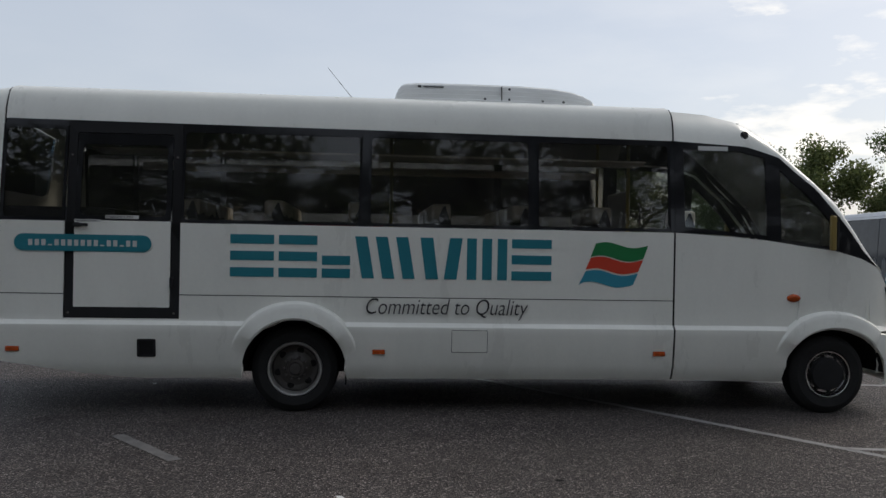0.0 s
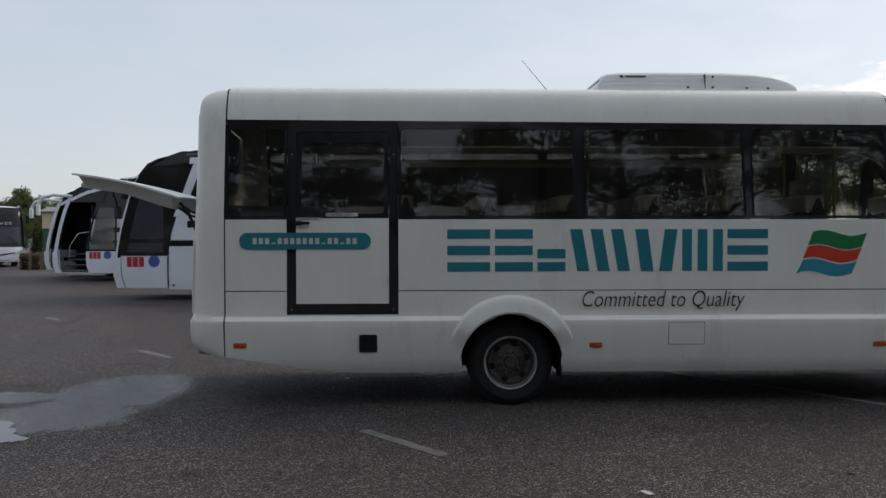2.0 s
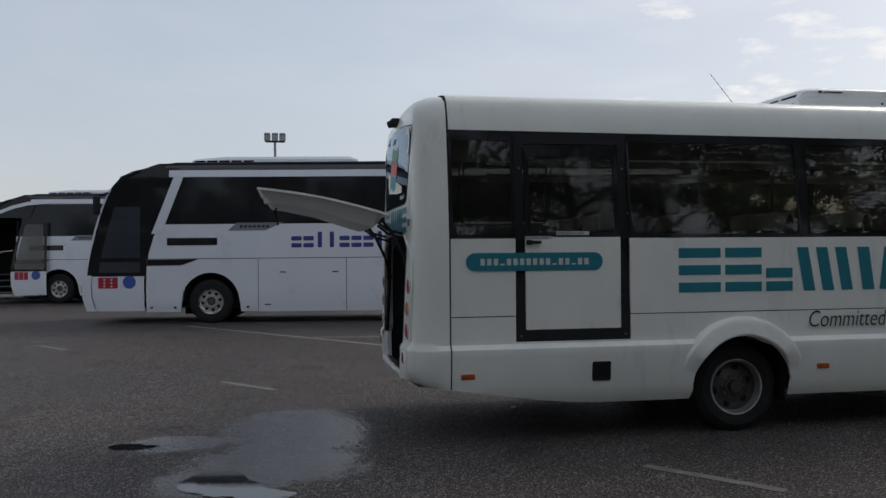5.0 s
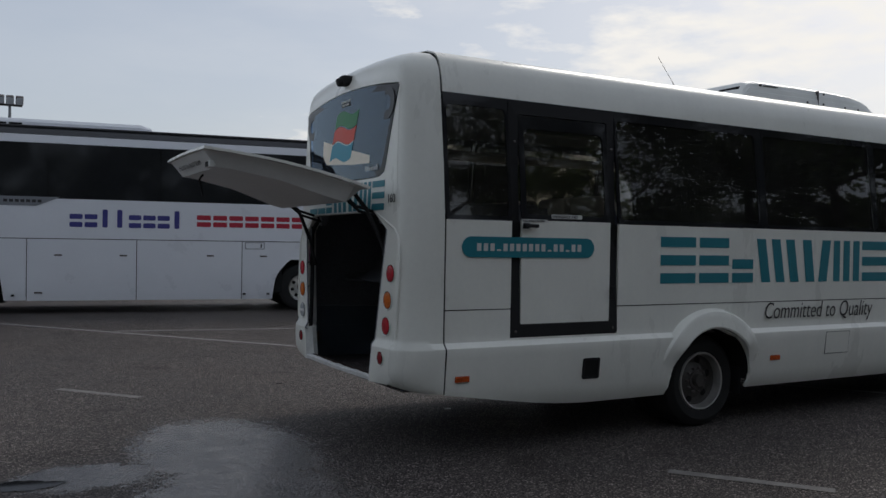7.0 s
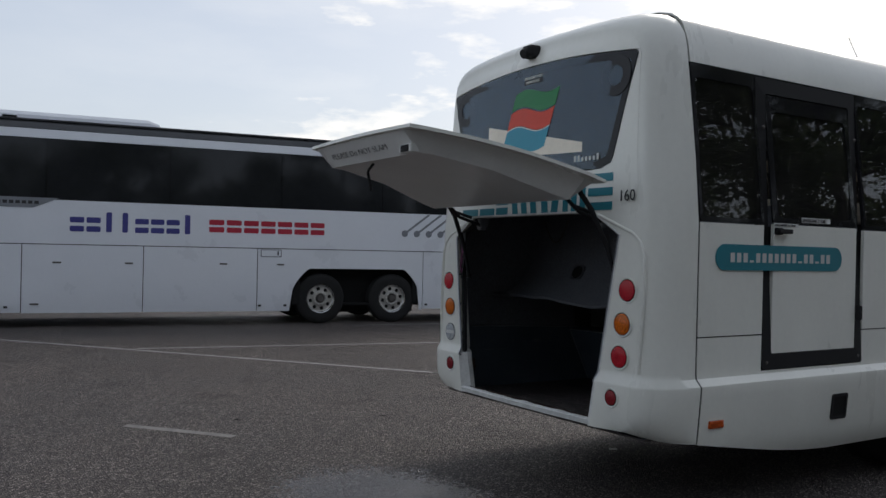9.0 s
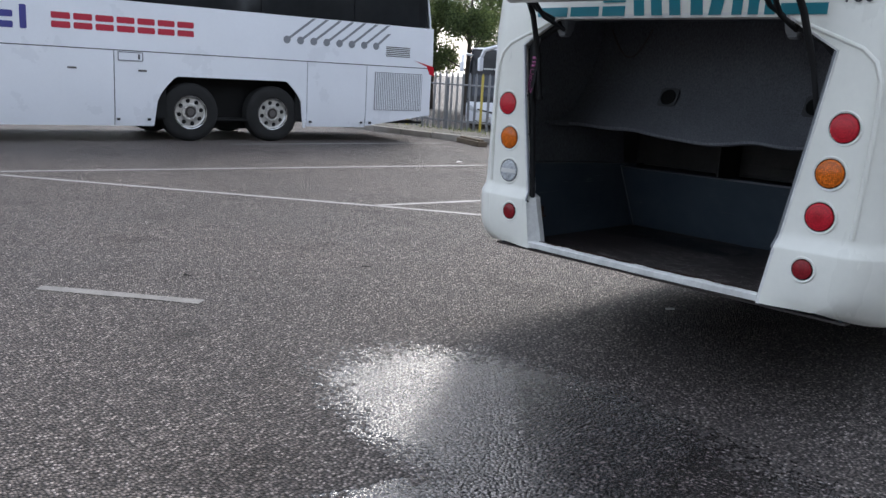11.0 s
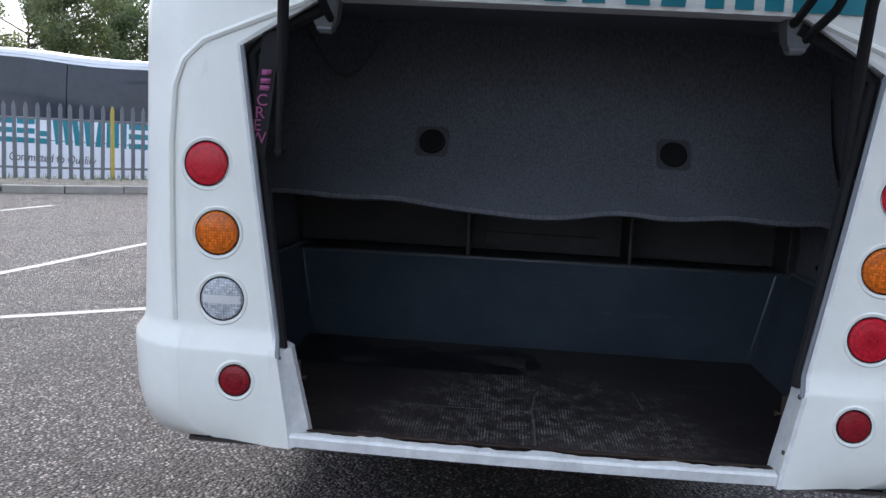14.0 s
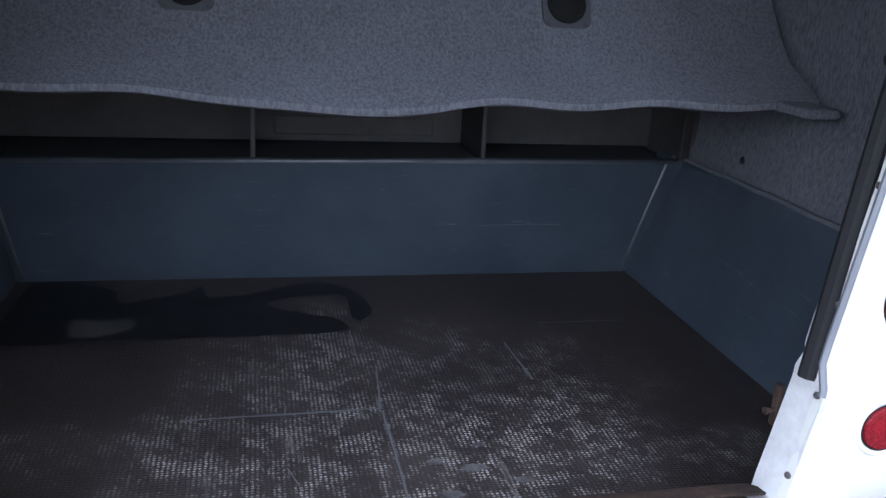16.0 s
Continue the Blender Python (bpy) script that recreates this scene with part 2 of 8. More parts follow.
    nt.links.new(vor.outputs["Distance"], h.inputs[0])
    fs = nt.nodes.new("ShaderNodeMath")
    fs.operation = "MULTIPLY"
    fs.inputs[1].default_value = 0.35
    nt.links.new(fine, fs.inputs[0])
    nt.links.new(fs.outputs["Value"], h.inputs[2])
    bn = nt.nodes.new("ShaderNodeBump")
    bn.inputs["Distance"].default_value = 0.01
    st = nt.nodes.new("ShaderNodeMapRange")
    st.inputs["To Min"].default_value, st.inputs["To Max"].default_value = 1.0, 0.28
    nt.links.new(mask, st.inputs["Value"])
    nt.links.new(st.outputs["Result"], bn.inputs["Strength"])
    nt.links.new(h.outputs["Value"], bn.inputs["Height"])
    nt.links.new(bn.outputs["Normal"], b.inputs["Normal"])
    return m


def pool_material():
    """Clear standing water; towards its rim the chippings stand out of it."""
    m, nt, b = nodes_of("standing_water")
    b.inputs["Base Color"].default_value = (0.012, 0.012, 0.013, 1)
    b.inputs["Roughness"].default_value = 0.03
    b.inputs["IOR"].default_value = 1.45
    uv = nt.nodes.new("ShaderNodeAttribute")
    uv.attribute_name = "shore"
    gaps = nt.nodes.new("ShaderNodeMath")
    gaps.operation = "MULTIPLY_ADD"
    gaps.inputs[1].default_value = 1.5
    nt.links.new(noise_of(nt, 26.0, 8.0, 0.75), gaps.inputs[0])
    nt.links.new(uv.outputs["Fac"], gaps.inputs[2])
    cut = nt.nodes.new("ShaderNodeMapRange")
    cut.inputs["From Min"].default_value, cut.inputs["From Max"].default_value = 1.02, 1.1
    nt.links.new(gaps.outputs["Value"], cut.inputs["Value"])
    clear = nt.nodes.new("ShaderNodeBsdfTransparent")
    mx = nt.nodes.new("ShaderNodeMixShader")
    nt.links.new(cut.outputs["Result"], mx.inputs["Fac"])
    nt.links.new(clear.outputs["BSDF"], mx.inputs[1])
    nt.links.new(b.outputs["BSDF"], mx.inputs[2])
    nt.links.new(mx.outputs["Shader"], nt.nodes["Material Output"].inputs["Surface"])
    return m


def boot_floor_material():
    """Dark phenolic plywood with raised dimples, scuffed pale where loads slide in over the sill."""
    m, nt, b = nodes_of("boot_floor_ply")
    c = nt.nodes.new("ShaderNodeTexCoord")
    sq = nt.nodes.new("ShaderNodeMapping")
    sq.inputs["Scale"].default_value = (1.25, 1.0, 0.0)
    nt.links.new(c.outputs["Object"], sq.inputs["Vector"])
    dots = nt.nodes.new("ShaderNodeTexVoronoi")
    dots.inputs["Scale"].default_value, dots.inputs["Randomness"].default_value = 105.0, 0.22
    nt.links.new(sq.outputs["Vector"], dots.inputs["Vector"])
    dot = ramp(nt, dots.outputs["Distance"], [(0.22, (1, 1, 1)), (0.42, (0, 0, 0))])
    big = noise_of(nt, 3.2, 6.0, 0.7)
    scr = noise_of(nt, 26.0, 6.0, 0.75)
    streak = noise_of(nt, 9.0, 5.0, 0.7, (0.5, 3.0, 1.0))
    # the worn stretch inside the sill
    sub = nt.nodes.new("ShaderNodeVectorMath")
    sub.operation = "SUBTRACT"
    sub.inputs[1].default_value = (0.5, 1.0, 0.48)
    nt.links.new(c.outputs["Object"], sub.inputs[0])
    sc_ = nt.nodes.new("ShaderNodeVectorMath")
    sc_.operation = "MULTIPLY"
    sc_.inputs[1].default_value = (1 / 0.62, 1 / 0.72, 0)
    nt.links.new(sub.outputs["Vector"], sc_.inputs[0])
    ln = nt.nodes.new("ShaderNodeVectorMath")
    ln.operation = "LENGTH"
    nt.links.new(sc_.outputs["Vector"], ln.inputs[0])
    worn = nt.nodes.new("ShaderNodeMath")
    worn.operation = "MULTIPLY_ADD"
    worn.inputs[1].default_value = -0.3
    nt.links.new(ln.outputs["Value"], worn.inputs[0])
    nt.links.new(big, worn.inputs[2])
    area = ramp(nt, worn.outputs["Value"], [(0.16, (0, 0, 0)), (0.36, (1, 1, 1))])
    wear = mixc(nt, 1.0, area, ramp(nt, scr, [(0.47, (0.02, 0.02, 0.02)), (0.6, (1, 1, 1))]), "MULTIPLY")
    bare = mixc(nt, 1.0, area, ramp(nt, streak, [(0.62, (0, 0, 0)), (0.7, (0.7, 0.7, 0.7))]), "MULTIPLY")
    wear = mixc(nt, 1.0, wear, dot, "MULTIPLY")
    base = ramp(nt, big, [(0.3, (0.0256, 0.0208, 0.02)), (0.7, (0.06, 0.048, 0.044))])
    col = mixc(nt, wear, base, (0.5, 0.47, 0.45))
    nt.links.new(mixc(nt, bare, col, (0.2, 0.185, 0.175)), b.inputs["Base Color"])
    b.inputs["Roughness"].default_value = 0.5
    bump(nt, b, dot, 0.3, 0.002)
    return m


def carpet_material():
    m, nt, b = nodes_of("grey_carpet")
    f1, f2 = noise_of(nt, 170.0, 2.0, 0.7, (1, 1, 0.35)), noise_of(nt, 4.0, 4.0, 0.6)
    col = ramp(nt, f1, [(0.32, (0.058, 0.0615, 0.0705)), (0.68, (0.192, 0.2, 0.223))])
    nt.links.new(mixc(nt, 0.4, col, ramp(nt, f2, [(0.3, (0.085, 0.09, 0.103)), (0.7, (0.142, 0.15, 0.169))])), b.inputs["Base Color"])
    b.inputs["Roughness"].default_value = 0.95
    bump(nt, b, f1, 0.6, 0.003)
    return m


def vinyl_material():
    m, nt, b = nodes_of("blue_grey_vinyl")
    f1, f2 = noise_of(nt, 6.0, 8.0, 0.75, (0.8, 0.8, 14)), noise_of(nt, 2.5, 4.0, 0.6)
    col = ramp(nt, f2, [(0.3, (0.03486, 0.04814, 0.06474)), (0.7, (0.0664, 0.08549, 0.1079))])
    nt.links.new(mixc(nt, ramp(nt, f1, [(0.63, (0, 0, 0)), (0.69, (0.5, 0.5, 0.5))]), col, (0.3, 0.31, 0.32)), b.inputs["Base Color"])
    b.inputs["Roughness"].default_value = 0.5
    bump(nt, b, f1, 0.12, 0.002)
    return m


def lens_material(name, c, scale):
    m, nt, b = nodes_of(name)
    v = nt.nodes.new("ShaderNodeTexVoronoi")
    v.distance = "CHEBYCHEV"
    v.inputs["Scale"].default_value, v.inputs["Randomness"].default_value = scale, 0.14
    cc = nt.nodes.new("ShaderNodeTexCoord")
    nt.links.new(cc.outputs["Object"], v.inputs["Vector"])
    facet = ramp(nt, v.outputs["Distance"], [(0.0, tuple(min(1, x * 1.5) for x in c)), (0.42, c), (0.55, tuple(x * 0.5 for x in c))])
    tone = nt.nodes.new("ShaderNodeSeparateColor")
    nt.links.new(v.outputs["Color"], tone.inputs["Color"])
    nt.links.new(mixc(nt, 1.0, facet, ramp(nt, tone.outputs["Red"], [(0.0, (0.7, 0.7, 0.7)), (1.0, (1.25, 1.25, 1.25))]), "MULTIPLY"), b.inputs["Base Color"])
    b.inputs["Roughness"].default_value = 0.12
    b.inputs["Coat Weight"].default_value = 0.15
    b.inputs["Specular IOR Level"].default_value = 0.3
    bump(nt, b, v.outputs["Distance"], 0.3, 0.002)
    return m


def brick_material():
    m, nt, b = nodes_of("red_brick")
    br = nt.nodes.new("ShaderNodeTexBrick")
    br.inputs["Scale"].default_value = 4.4
    br.inputs["Color1"].default_value, br.inputs["Color2"].default_value = (0.1, 0.034, 0.025, 1), (0.15, 0.055, 0.038, 1)
    br.inputs["Mortar"].default_value = (0.12, 0.095, 0.08, 1)
    br.inputs["Mortar Size"].default_value = 0.012
    c, mp_ = nt.nodes.new("ShaderNodeTexCoord"), nt.nodes.new("ShaderNodeMapping")
    mp_.inputs["Rotation"].default_value = (radians(90), 0, 0)
    nt.links.new(c.outputs["Object"], mp_.inputs["Vector"])
    nt.links.new(mp_.outputs["Vector"], br.inputs["Vector"])
    nt.links.new(br.outputs["Color"], b.inputs["Base Color"])
    b.inputs["Roughness"].default_value = 0.9
    return m


def leaf_material(name, a, b_):
    m, nt, b = nodes_of(name)
    g = nt.nodes.new("ShaderNodeNewGeometry")
    nt.links.new(ramp(nt, g.outputs["Random Per Island"], [(0.0, a), (1.0, b_)]), b.inputs["Base Color"])
    b.inputs["Roughness"].default_value = 0.6
    thin, mx = nt.nodes.new("ShaderNodeBsdfTranslucent"), nt.nodes.new("ShaderNodeMixShader")
    nt.links.new(ramp(nt, g.outputs["Random Per Island"], [(0.0, [v * 1.8 for v in a]), (1.0, [v * 1.8 for v in b_])]), thin.inputs["Color"])
    mx.inputs["Fac"].default_value = 0.42
    nt.links.new(b.outputs["BSDF"], mx.inputs[1])
    nt.links.new(thin.outputs["BSDF"], mx.inputs[2])
    nt.links.new(mx.outputs["Shader"], nt.nodes["Material Output"].inputs["Surface"])
    return m


M = {
    "white": surf("white_paint", (0.8, 0.8, 0.735), 0.3, 0.06, 2.2, 30, 0.02, 0.001, coat=0.3, stretch=(1.0, 1.0, 0.3)),
    "white2": surf("white_coach_paint", (0.74, 0.76, 0.8), 0.3, 0.04, 0.8, 20, 0.02, 0.001, coat=0.3),
    "grp": surf("grey_white_moulding", (0.8, 0.81, 0.79), 0.32, 0.08, 2.0, 50, 0.05, 0.001),
    "black": surf("black_gloss_band", (0.017, 0.017, 0.019), 0.05, 0.3, 2.0, 60, 0.0, rvar=0.03),
    "roofdark": surf("dark_grey_roof_paint", (0.05, 0.052, 0.058), 0.35, 0.2, 1.5, 40, 0.05),
    "rubber": surf("black_rubber", (0.016, 0.016, 0.017), 0.75, 0.3, 6.0, 90, 0.2),
    "tyre": surf("tyre_rubber", (0.017, 0.017, 0.017), 0.85, 0.35, 5.0, 80, 0.3),
    "under": surf("black_underbody", (0.01, 0.01, 0.01), 0.9, 0.3, 3.0, 40, 0.2),
    "steel": surf("wheel_steel", (0.48, 0.47, 0.45), 0.38, 0.25, 8.0, 60, 0.1, metal=0.7),
    "dull": surf("dull_dirty_steel", (0.11, 0.1, 0.095), 0.6, 0.35, 9.0, 60, 0.2, metal=0.4),
    "galv": surf("galvanised_steel", (0.2, 0.21, 0.225), 0.5, 0.2, 4.0, 50, 0.1, metal=0.5),
    "chrome": surf("chrome", (0.6, 0.6, 0.6), 0.2, 0.1, 4.0, 50, 0.0, metal=1.0),
    "teal": surf("teal_vinyl", (0.012, 0.19, 0.24), 0.4, 0.06, 3.0, 40, 0.02),
    "green": surf("green_vinyl", (0.01, 0.185, 0.055), 0.4, 0.06, 3.0, 40, 0.02),
    "red": surf("red_vinyl", (0.6, 0.05, 0.022), 0.4, 0.06, 3.0, 40, 0.02),
    "sea": surf("sea_blue_vinyl", (0.03, 0.26, 0.36), 0.4, 0.06, 3.0, 40, 0.02),
    "navy": surf("violet_blue_vinyl", (0.045, 0.045, 0.22), 0.4, 0.06, 3.0, 40, 0.02),
    "crimson": surf("crimson_vinyl", (0.42, 0.015, 0.04), 0.4, 0.06, 3.0, 40, 0.02),
    "blue": surf("blue_sticker", (0.05, 0.1, 0.36), 0.4, 0.06, 3.0, 40, 0.02),
    "stripe": surf("grey_vinyl", (0.2, 0.21, 0.23), 0.4, 0.06, 3.0, 40, 0.02),
    "ink": surf("dark_ink", (0.02, 0.02, 0.022), 0.5, 0.1, 3.0, 40, 0.0),
    "silver": surf("silver_sticker", (0.6, 0.6, 0.58), 0.4, 0.06, 3.0, 40, 0.02),
    "pink": surf("pink_print", (0.3, 0.075, 0.19), 0.7, 0.1, 9.0, 90, 0.05),
    "yellow": surf("yellow_paint", (0.5, 0.4, 0.08), 0.5, 0.15, 4.0, 50, 0.1),
    "mustard": surf("mustard_plastic", (0.24, 0.17, 0.045), 0.45, 0.1, 4.0, 50, 0.1),
    "faded": surf("faded_line_paint", (0.155, 0.146, 0.138), 0.7, 0.45, 9.0, 70, 0.6, 0.004),
    "line": surf("worn_white_line_paint", (0.24, 0.232, 0.224), 0.6, 0.4, 7.0, 60, 0.5, 0.003),
    "rust": surf("rusty_edge", (0.04, 0.022, 0.015), 0.85, 0.9, 14.0, 70, 0.5),
    "lip": surf("dark_metal_lip", (0.03, 0.028, 0.028), 0.5, 0.4, 9.0, 60, 0.1),
    "dried": surf("dried_floor_stain", (0.045, 0.043, 0.044), 0.8, 0.4, 12.0, 80, 0.1),
    "scuff": surf("pale_scuffed_board", (0.15, 0.145, 0.145), 0.8, 0.7, 18.0, 90, 0.2),
    "oldwhite": surf("chipped_white_sill_paint", (0.72, 0.72, 0.7), 0.45, 0.2, 16.0, 90, 0.2),
    "seat": surf("dark_blue_moquette", (0.06, 0.062, 0.085), 0.9, 0.4, 25.0, 120, 0.3),
    "cover": surf("cream_headrest_cover", (0.8, 0.73, 0.62), 0.8, 0.12, 5.0, 80, 0.2),
    "cubby": surf("dusty_dark_board", (0.072, 0.069, 0.068), 0.8, 0.3, 7.0, 60, 0.2),
    "speaker": surf("dark_speaker_plate", (0.054, 0.05616, 0.0612), 0.6, 0.15, 7.0, 60, 0.2),
    "trim": surf("grey_interior_trim", (0.3, 0.3, 0.3), 0.7, 0.15, 4.0, 60, 0.1),
    "kerb": surf("concrete_kerb", (0.3, 0.28, 0.25), 0.85, 0.25, 4.0, 60, 0.4),
    "verge": surf("gravel_verge", (0.16, 0.145, 0.115), 0.95, 0.5, 3.0, 30, 0.9, 0.02),
    "bark": surf("tree_bark", (0.06, 0.048, 0.036), 0.9, 0.35, 6.0, 30, 0.5, 0.01),
    "roofgrey": surf("grey_sheet_roof", (0.22, 0.22, 0.22), 0.7, 0.2, 1.0, 20, 0.1),
    "timber": surf("weathered_timber", (0.12, 0.09, 0.06), 0.85, 0.35, 6.0, 40, 0.4),
    "greenmesh": surf("green_mesh_paint", (0.03, 0.09, 0.06), 0.6, 0.2, 4.0, 40, 0.1),
    "cream": surf("cream_wall", (0.55, 0.46, 0.32), 0.8, 0.12, 1.0, 20, 0.1),
    "lampglass": surf("floodlight_glass", (0.5, 0.52, 0.55), 0.1, 0.1, 3.0, 30, 0.0),
    "asphalt": asphalt_material(),
    "pool": pool_material(),
    "ply": boot_floor_material(),
    "carpet": carpet_material(),
    "vinyl": vinyl_material(),
    "lens_red": lens_material("red_lens", (0.48, 0.01, 0.024), 320),
    "lens_amber": lens_material("amber_lens", (0.6, 0.13, 0.008), 135),
    "lens_dark": lens_material("dark_red_lens", (0.22, 0.008, 0.014), 320),
    "disc": surf("dusty_wheel_disc", (0.075, 0.069, 0.065), 0.5, 0.3, 9.0, 60, 0.15, metal=0.5),
    "stain": surf("damp_black_stain", (0.006, 0.006, 0.007), 0.5, 0.3, 9.0, 60, 0.1),
    "lens_orange": lens_material("orange_lens", (0.42, 0.07, 0.012), 60),
    "lens_clear": lens_material("clear_lens", (0.44, 0.46, 0.48), 135),
    "brick": brick_material(),
    "oldrender": surf("weathered_render", (0.27, 0.26, 0.25), 0.9, 0.5, 0.5, 6, 0.3),
    "bingreen": surf("dark_green_plastic", (0.014, 0.03, 0.022), 0.5, 0.2, 4.0, 40, 0.1),
    "leaf_a": leaf_material("leaf_dark", (0.035, 0.055, 0.02), (0.1, 0.13, 0.05)),
    "leaf_b": leaf_material("leaf_olive", (0.045, 0.065, 0.022), (0.14, 0.16, 0.06)),
    "glass": glass("tinted_glass", (0.58, 0.57, 0.545), 1.5),
    "rearglass": glass("smoked_rear_glass", (0.7, 0.71, 0.72), 1.8, (0.72, 0.86, 1.0)),
    "screen": glass("windscreen_glass", (0.84, 0.87, 0.86)),
    "coachpane": surf("dark_coach_pane", (0.018, 0.019, 0.021), 0.05, 0.2, 1.0, 8, 0.01, 0.002, rvar=0.03),
    "greypane": surf("grey_coach_pane", (0.045, 0.05, 0.06), 0.08, 0.2, 1.0, 8, 0.01, 0.002, rvar=0.03),
}

for key in ("coachpane", "greypane", "black", "rubber", "under", "tyre"):
    M[key].node_tree.nodes["Principled BSDF"].inputs["Specular IOR Level"].default_value = 0.28

# ==== mesh tools ====
def V(*a):
    return Vector(a)


def lerp(a, b, t):
    return a + (b - a) * t


def curve_at(pts, x):
    """Value at x on a broken line of (x, value)."""
    if x <= pts[0][0]:
        return pts[0][1]
    for (a, va), (b, vb) in zip(pts, pts[1:]):
        if x <= b:
            return va + (vb - va) * (x - a) / (b - a) if b > a else vb
    return pts[-1][1]


def part(name, bm, material, parent=None, label="", recalc=True):
    if recalc:
        bmesh.ops.recalc_face_normals(bm, faces=bm.faces[:])
    for e in bm.edges:
        if len(e.link_faces) == 2 and e.calc_face_angle(0.0) > 0.5:
            e.smooth = False
    me = bpy.data.meshes.new(name)
    bm.to_mesh(me)
    bm.free()
    me.materials.append(M[material] if isinstance(material, str) else material)
    ob = new(name, me)
    if parent:
        ob.parent = parent
    if label:
        ob["label"] = label
    return ob


def mesh_of(name, bm, material):
    bmesh.ops.recalc_face_normals(bm, faces=bm.faces[:])
    me = bpy.data.meshes.new(name)
    bm.to_mesh(me)
    bm.free()
    me.materials.append(M[material])
    return me


def piece(name, me, parent, m):
    ob = new(name, me)
    ob.parent = parent
    ob.matrix_local = m
    return ob


def root(name, m, label, category, group="", kind=""):
    ob = new(name)
    ob.matrix_world = m
    return tagged(ob, label, category, group, kind)


def sheet(bm, grid, th, hint):
    """A solid skin of thickness th behind a grid of points; hint points outwards."""
    R, C = len(grid), len(grid[0])
    nrm = []
    for i in range(R):
        row = []
        for j in range(C):
            du = grid[min(i + 1, R - 1)][j] - grid[max(i - 1, 0)][j]
            dv = grid[i][min(j + 1, C - 1)] - grid[i][max(j - 1, 0)]
            n = du.cross(dv)
            n = n.normalized() if n.length > 1e-9 else hint.normalized()
            row.append(n)
        nrm.append(row)
    mid = nrm[R // 2][C // 2]
    s = 1 if mid.dot(hint) >= 0 else -1
    outer = [[bm.verts.new(p) for p in row] for row in grid]
    inner = [[bm.verts.new(grid[i][j] - nrm[i][j] * (s * th)) for j in range(C)] for i in range(R)]
    for vs in (outer, inner):
        for i in range(R - 1):
            for j in range(C - 1):
                bm.faces.new((vs[i][j], vs[i + 1][j], vs[i + 1][j + 1], vs[i][j + 1])).smooth = True
    loop = [(i, 0) for i in range(R)] + [(R - 1, j) for j in range(1, C)] + [(i, C - 1) for i in range(R - 2, -1, -1)] + [(0, j) for j in range(C - 2, 0, -1)]
    for k in range(len(loop)):
        (i0, j0), (i1, j1) = loop[k], loop[(k + 1) % len(loop)]
        f = bm.faces.new((outer[i0][j0], outer[i1][j1], inner[i1][j1], inner[i0][j0]))
        for e in f.edges:
            e.smooth = False
    return bm


def box(bm, x0, x1, y0, y1, z0, z1, bev=0.0, seg=2, m=None):
    t = bmesh.new()
    bmesh.ops.create_cube(t, size=1.0)
    bmesh.ops.scale(t, vec=(abs(x1 - x0), abs(y1 - y0), abs(z1 - z0)), verts=t.verts)
    bmesh.ops.translate(t, vec=((x0 + x1) / 2, (y0 + y1) / 2, (z0 + z1) / 2), verts=t.verts)
    if bev:
        bmesh.ops.bevel(t, geom=t.edges[:], offset=bev, segments=seg, affect="EDGES", profile=0.5)
        for f in t.faces:
            f.smooth = False
    return merge(bm, t, m)


def merge(bm, t, m=None):
    if m is not None:
        bmesh.ops.transform(t, matrix=m, verts=t.verts)
    me = bpy.data.meshes.new("tmp")
    t.to_mesh(me)
    t.free()
    bm.from_mesh(me)
    bpy.data.meshes.remove(me)
    return bm


def revolve(bm, profile, centre, axis, n=40, close=False):
    """Turns a profile of (radius, height along the axis) about the axis."""
    axis = axis.normalized()
    u = axis.orthogonal().normalized()
    w = axis.cross(u)
    rings = []
    for r, h in profile:
        if r < 1e-6:
            rings.append([bm.verts.new(centre + axis * h)])
        else:
            rings.append([bm.verts.new(centre + axis * h + (u * math.cos(2 * math.pi * k / n) + w * math.sin(2 * math.pi * k / n)) * r) for k in range(n)])
    pairs = list(zip(rings, rings[1:])) + ([(rings[-1], rings[0])] if close else [])
    for a, b in pairs:
        for k in range(n):
            q = (k + 1) % n
            if len(a) == 1 and len(b) == 1:
                continue
            if len(a) == 1:
                f = bm.faces.new((a[0], b[k], b[q]))
            elif len(b) == 1:
                f = bm.faces.new((a[k], a[q], b[0]))
            else:
                f = bm.faces.new((a[k], a[q], b[q], b[k]))
            f.smooth = True
    return bm


def tube(bm, pts, r, n=8, flat=None):
    """A tube through points; r a radius or one for each point."""
    pts = [Vector(p) for p in pts]
    rs = r if isinstance(r, (list, tuple)) else [r] * len(pts)
    rings = []
    up = None
    for i, p in enumerate(pts):
        d = (pts[min(i + 1, len(pts) - 1)] - pts[max(i - 1, 0)]).normalized()
        if up is None:
            up = d.orthogonal().normalized()
        up = (up - d * up.dot(d)).normalized()
        w = d.cross(up)
        rings.append([bm.verts.new(p + (up * math.cos(2 * math.pi * k / n) + w * math.sin(2 * math.pi * k / n)) * rs[i]) for k in range(n)])
    for a, b in zip(rings, rings[1:]):
        for k in range(n):
            q = (k + 1) % n
            bm.faces.new((a[k], a[q], b[q], b[k])).smooth = True
    bm.faces.new(rings[0][::-1])
    bm.faces.new(rings[-1])
    return bm


def prism(bm, pts, fn, th):
    """A plate with the outline pts (u, v), mapped by fn(u, v, depth)."""
    a = [bm.verts.new(fn(u, v, th)) for u, v in pts]
    b = [bm.verts.new(fn(u, v, 0.0)) for u, v in pts]
    bm.faces.new(a)
    bm.faces.new(b[::-1])
    n = len(pts)
    for k in range(n):
        q = (k + 1) % n
        bm.faces.new((a[k], b[k], b[q], a[q]))
    return bm


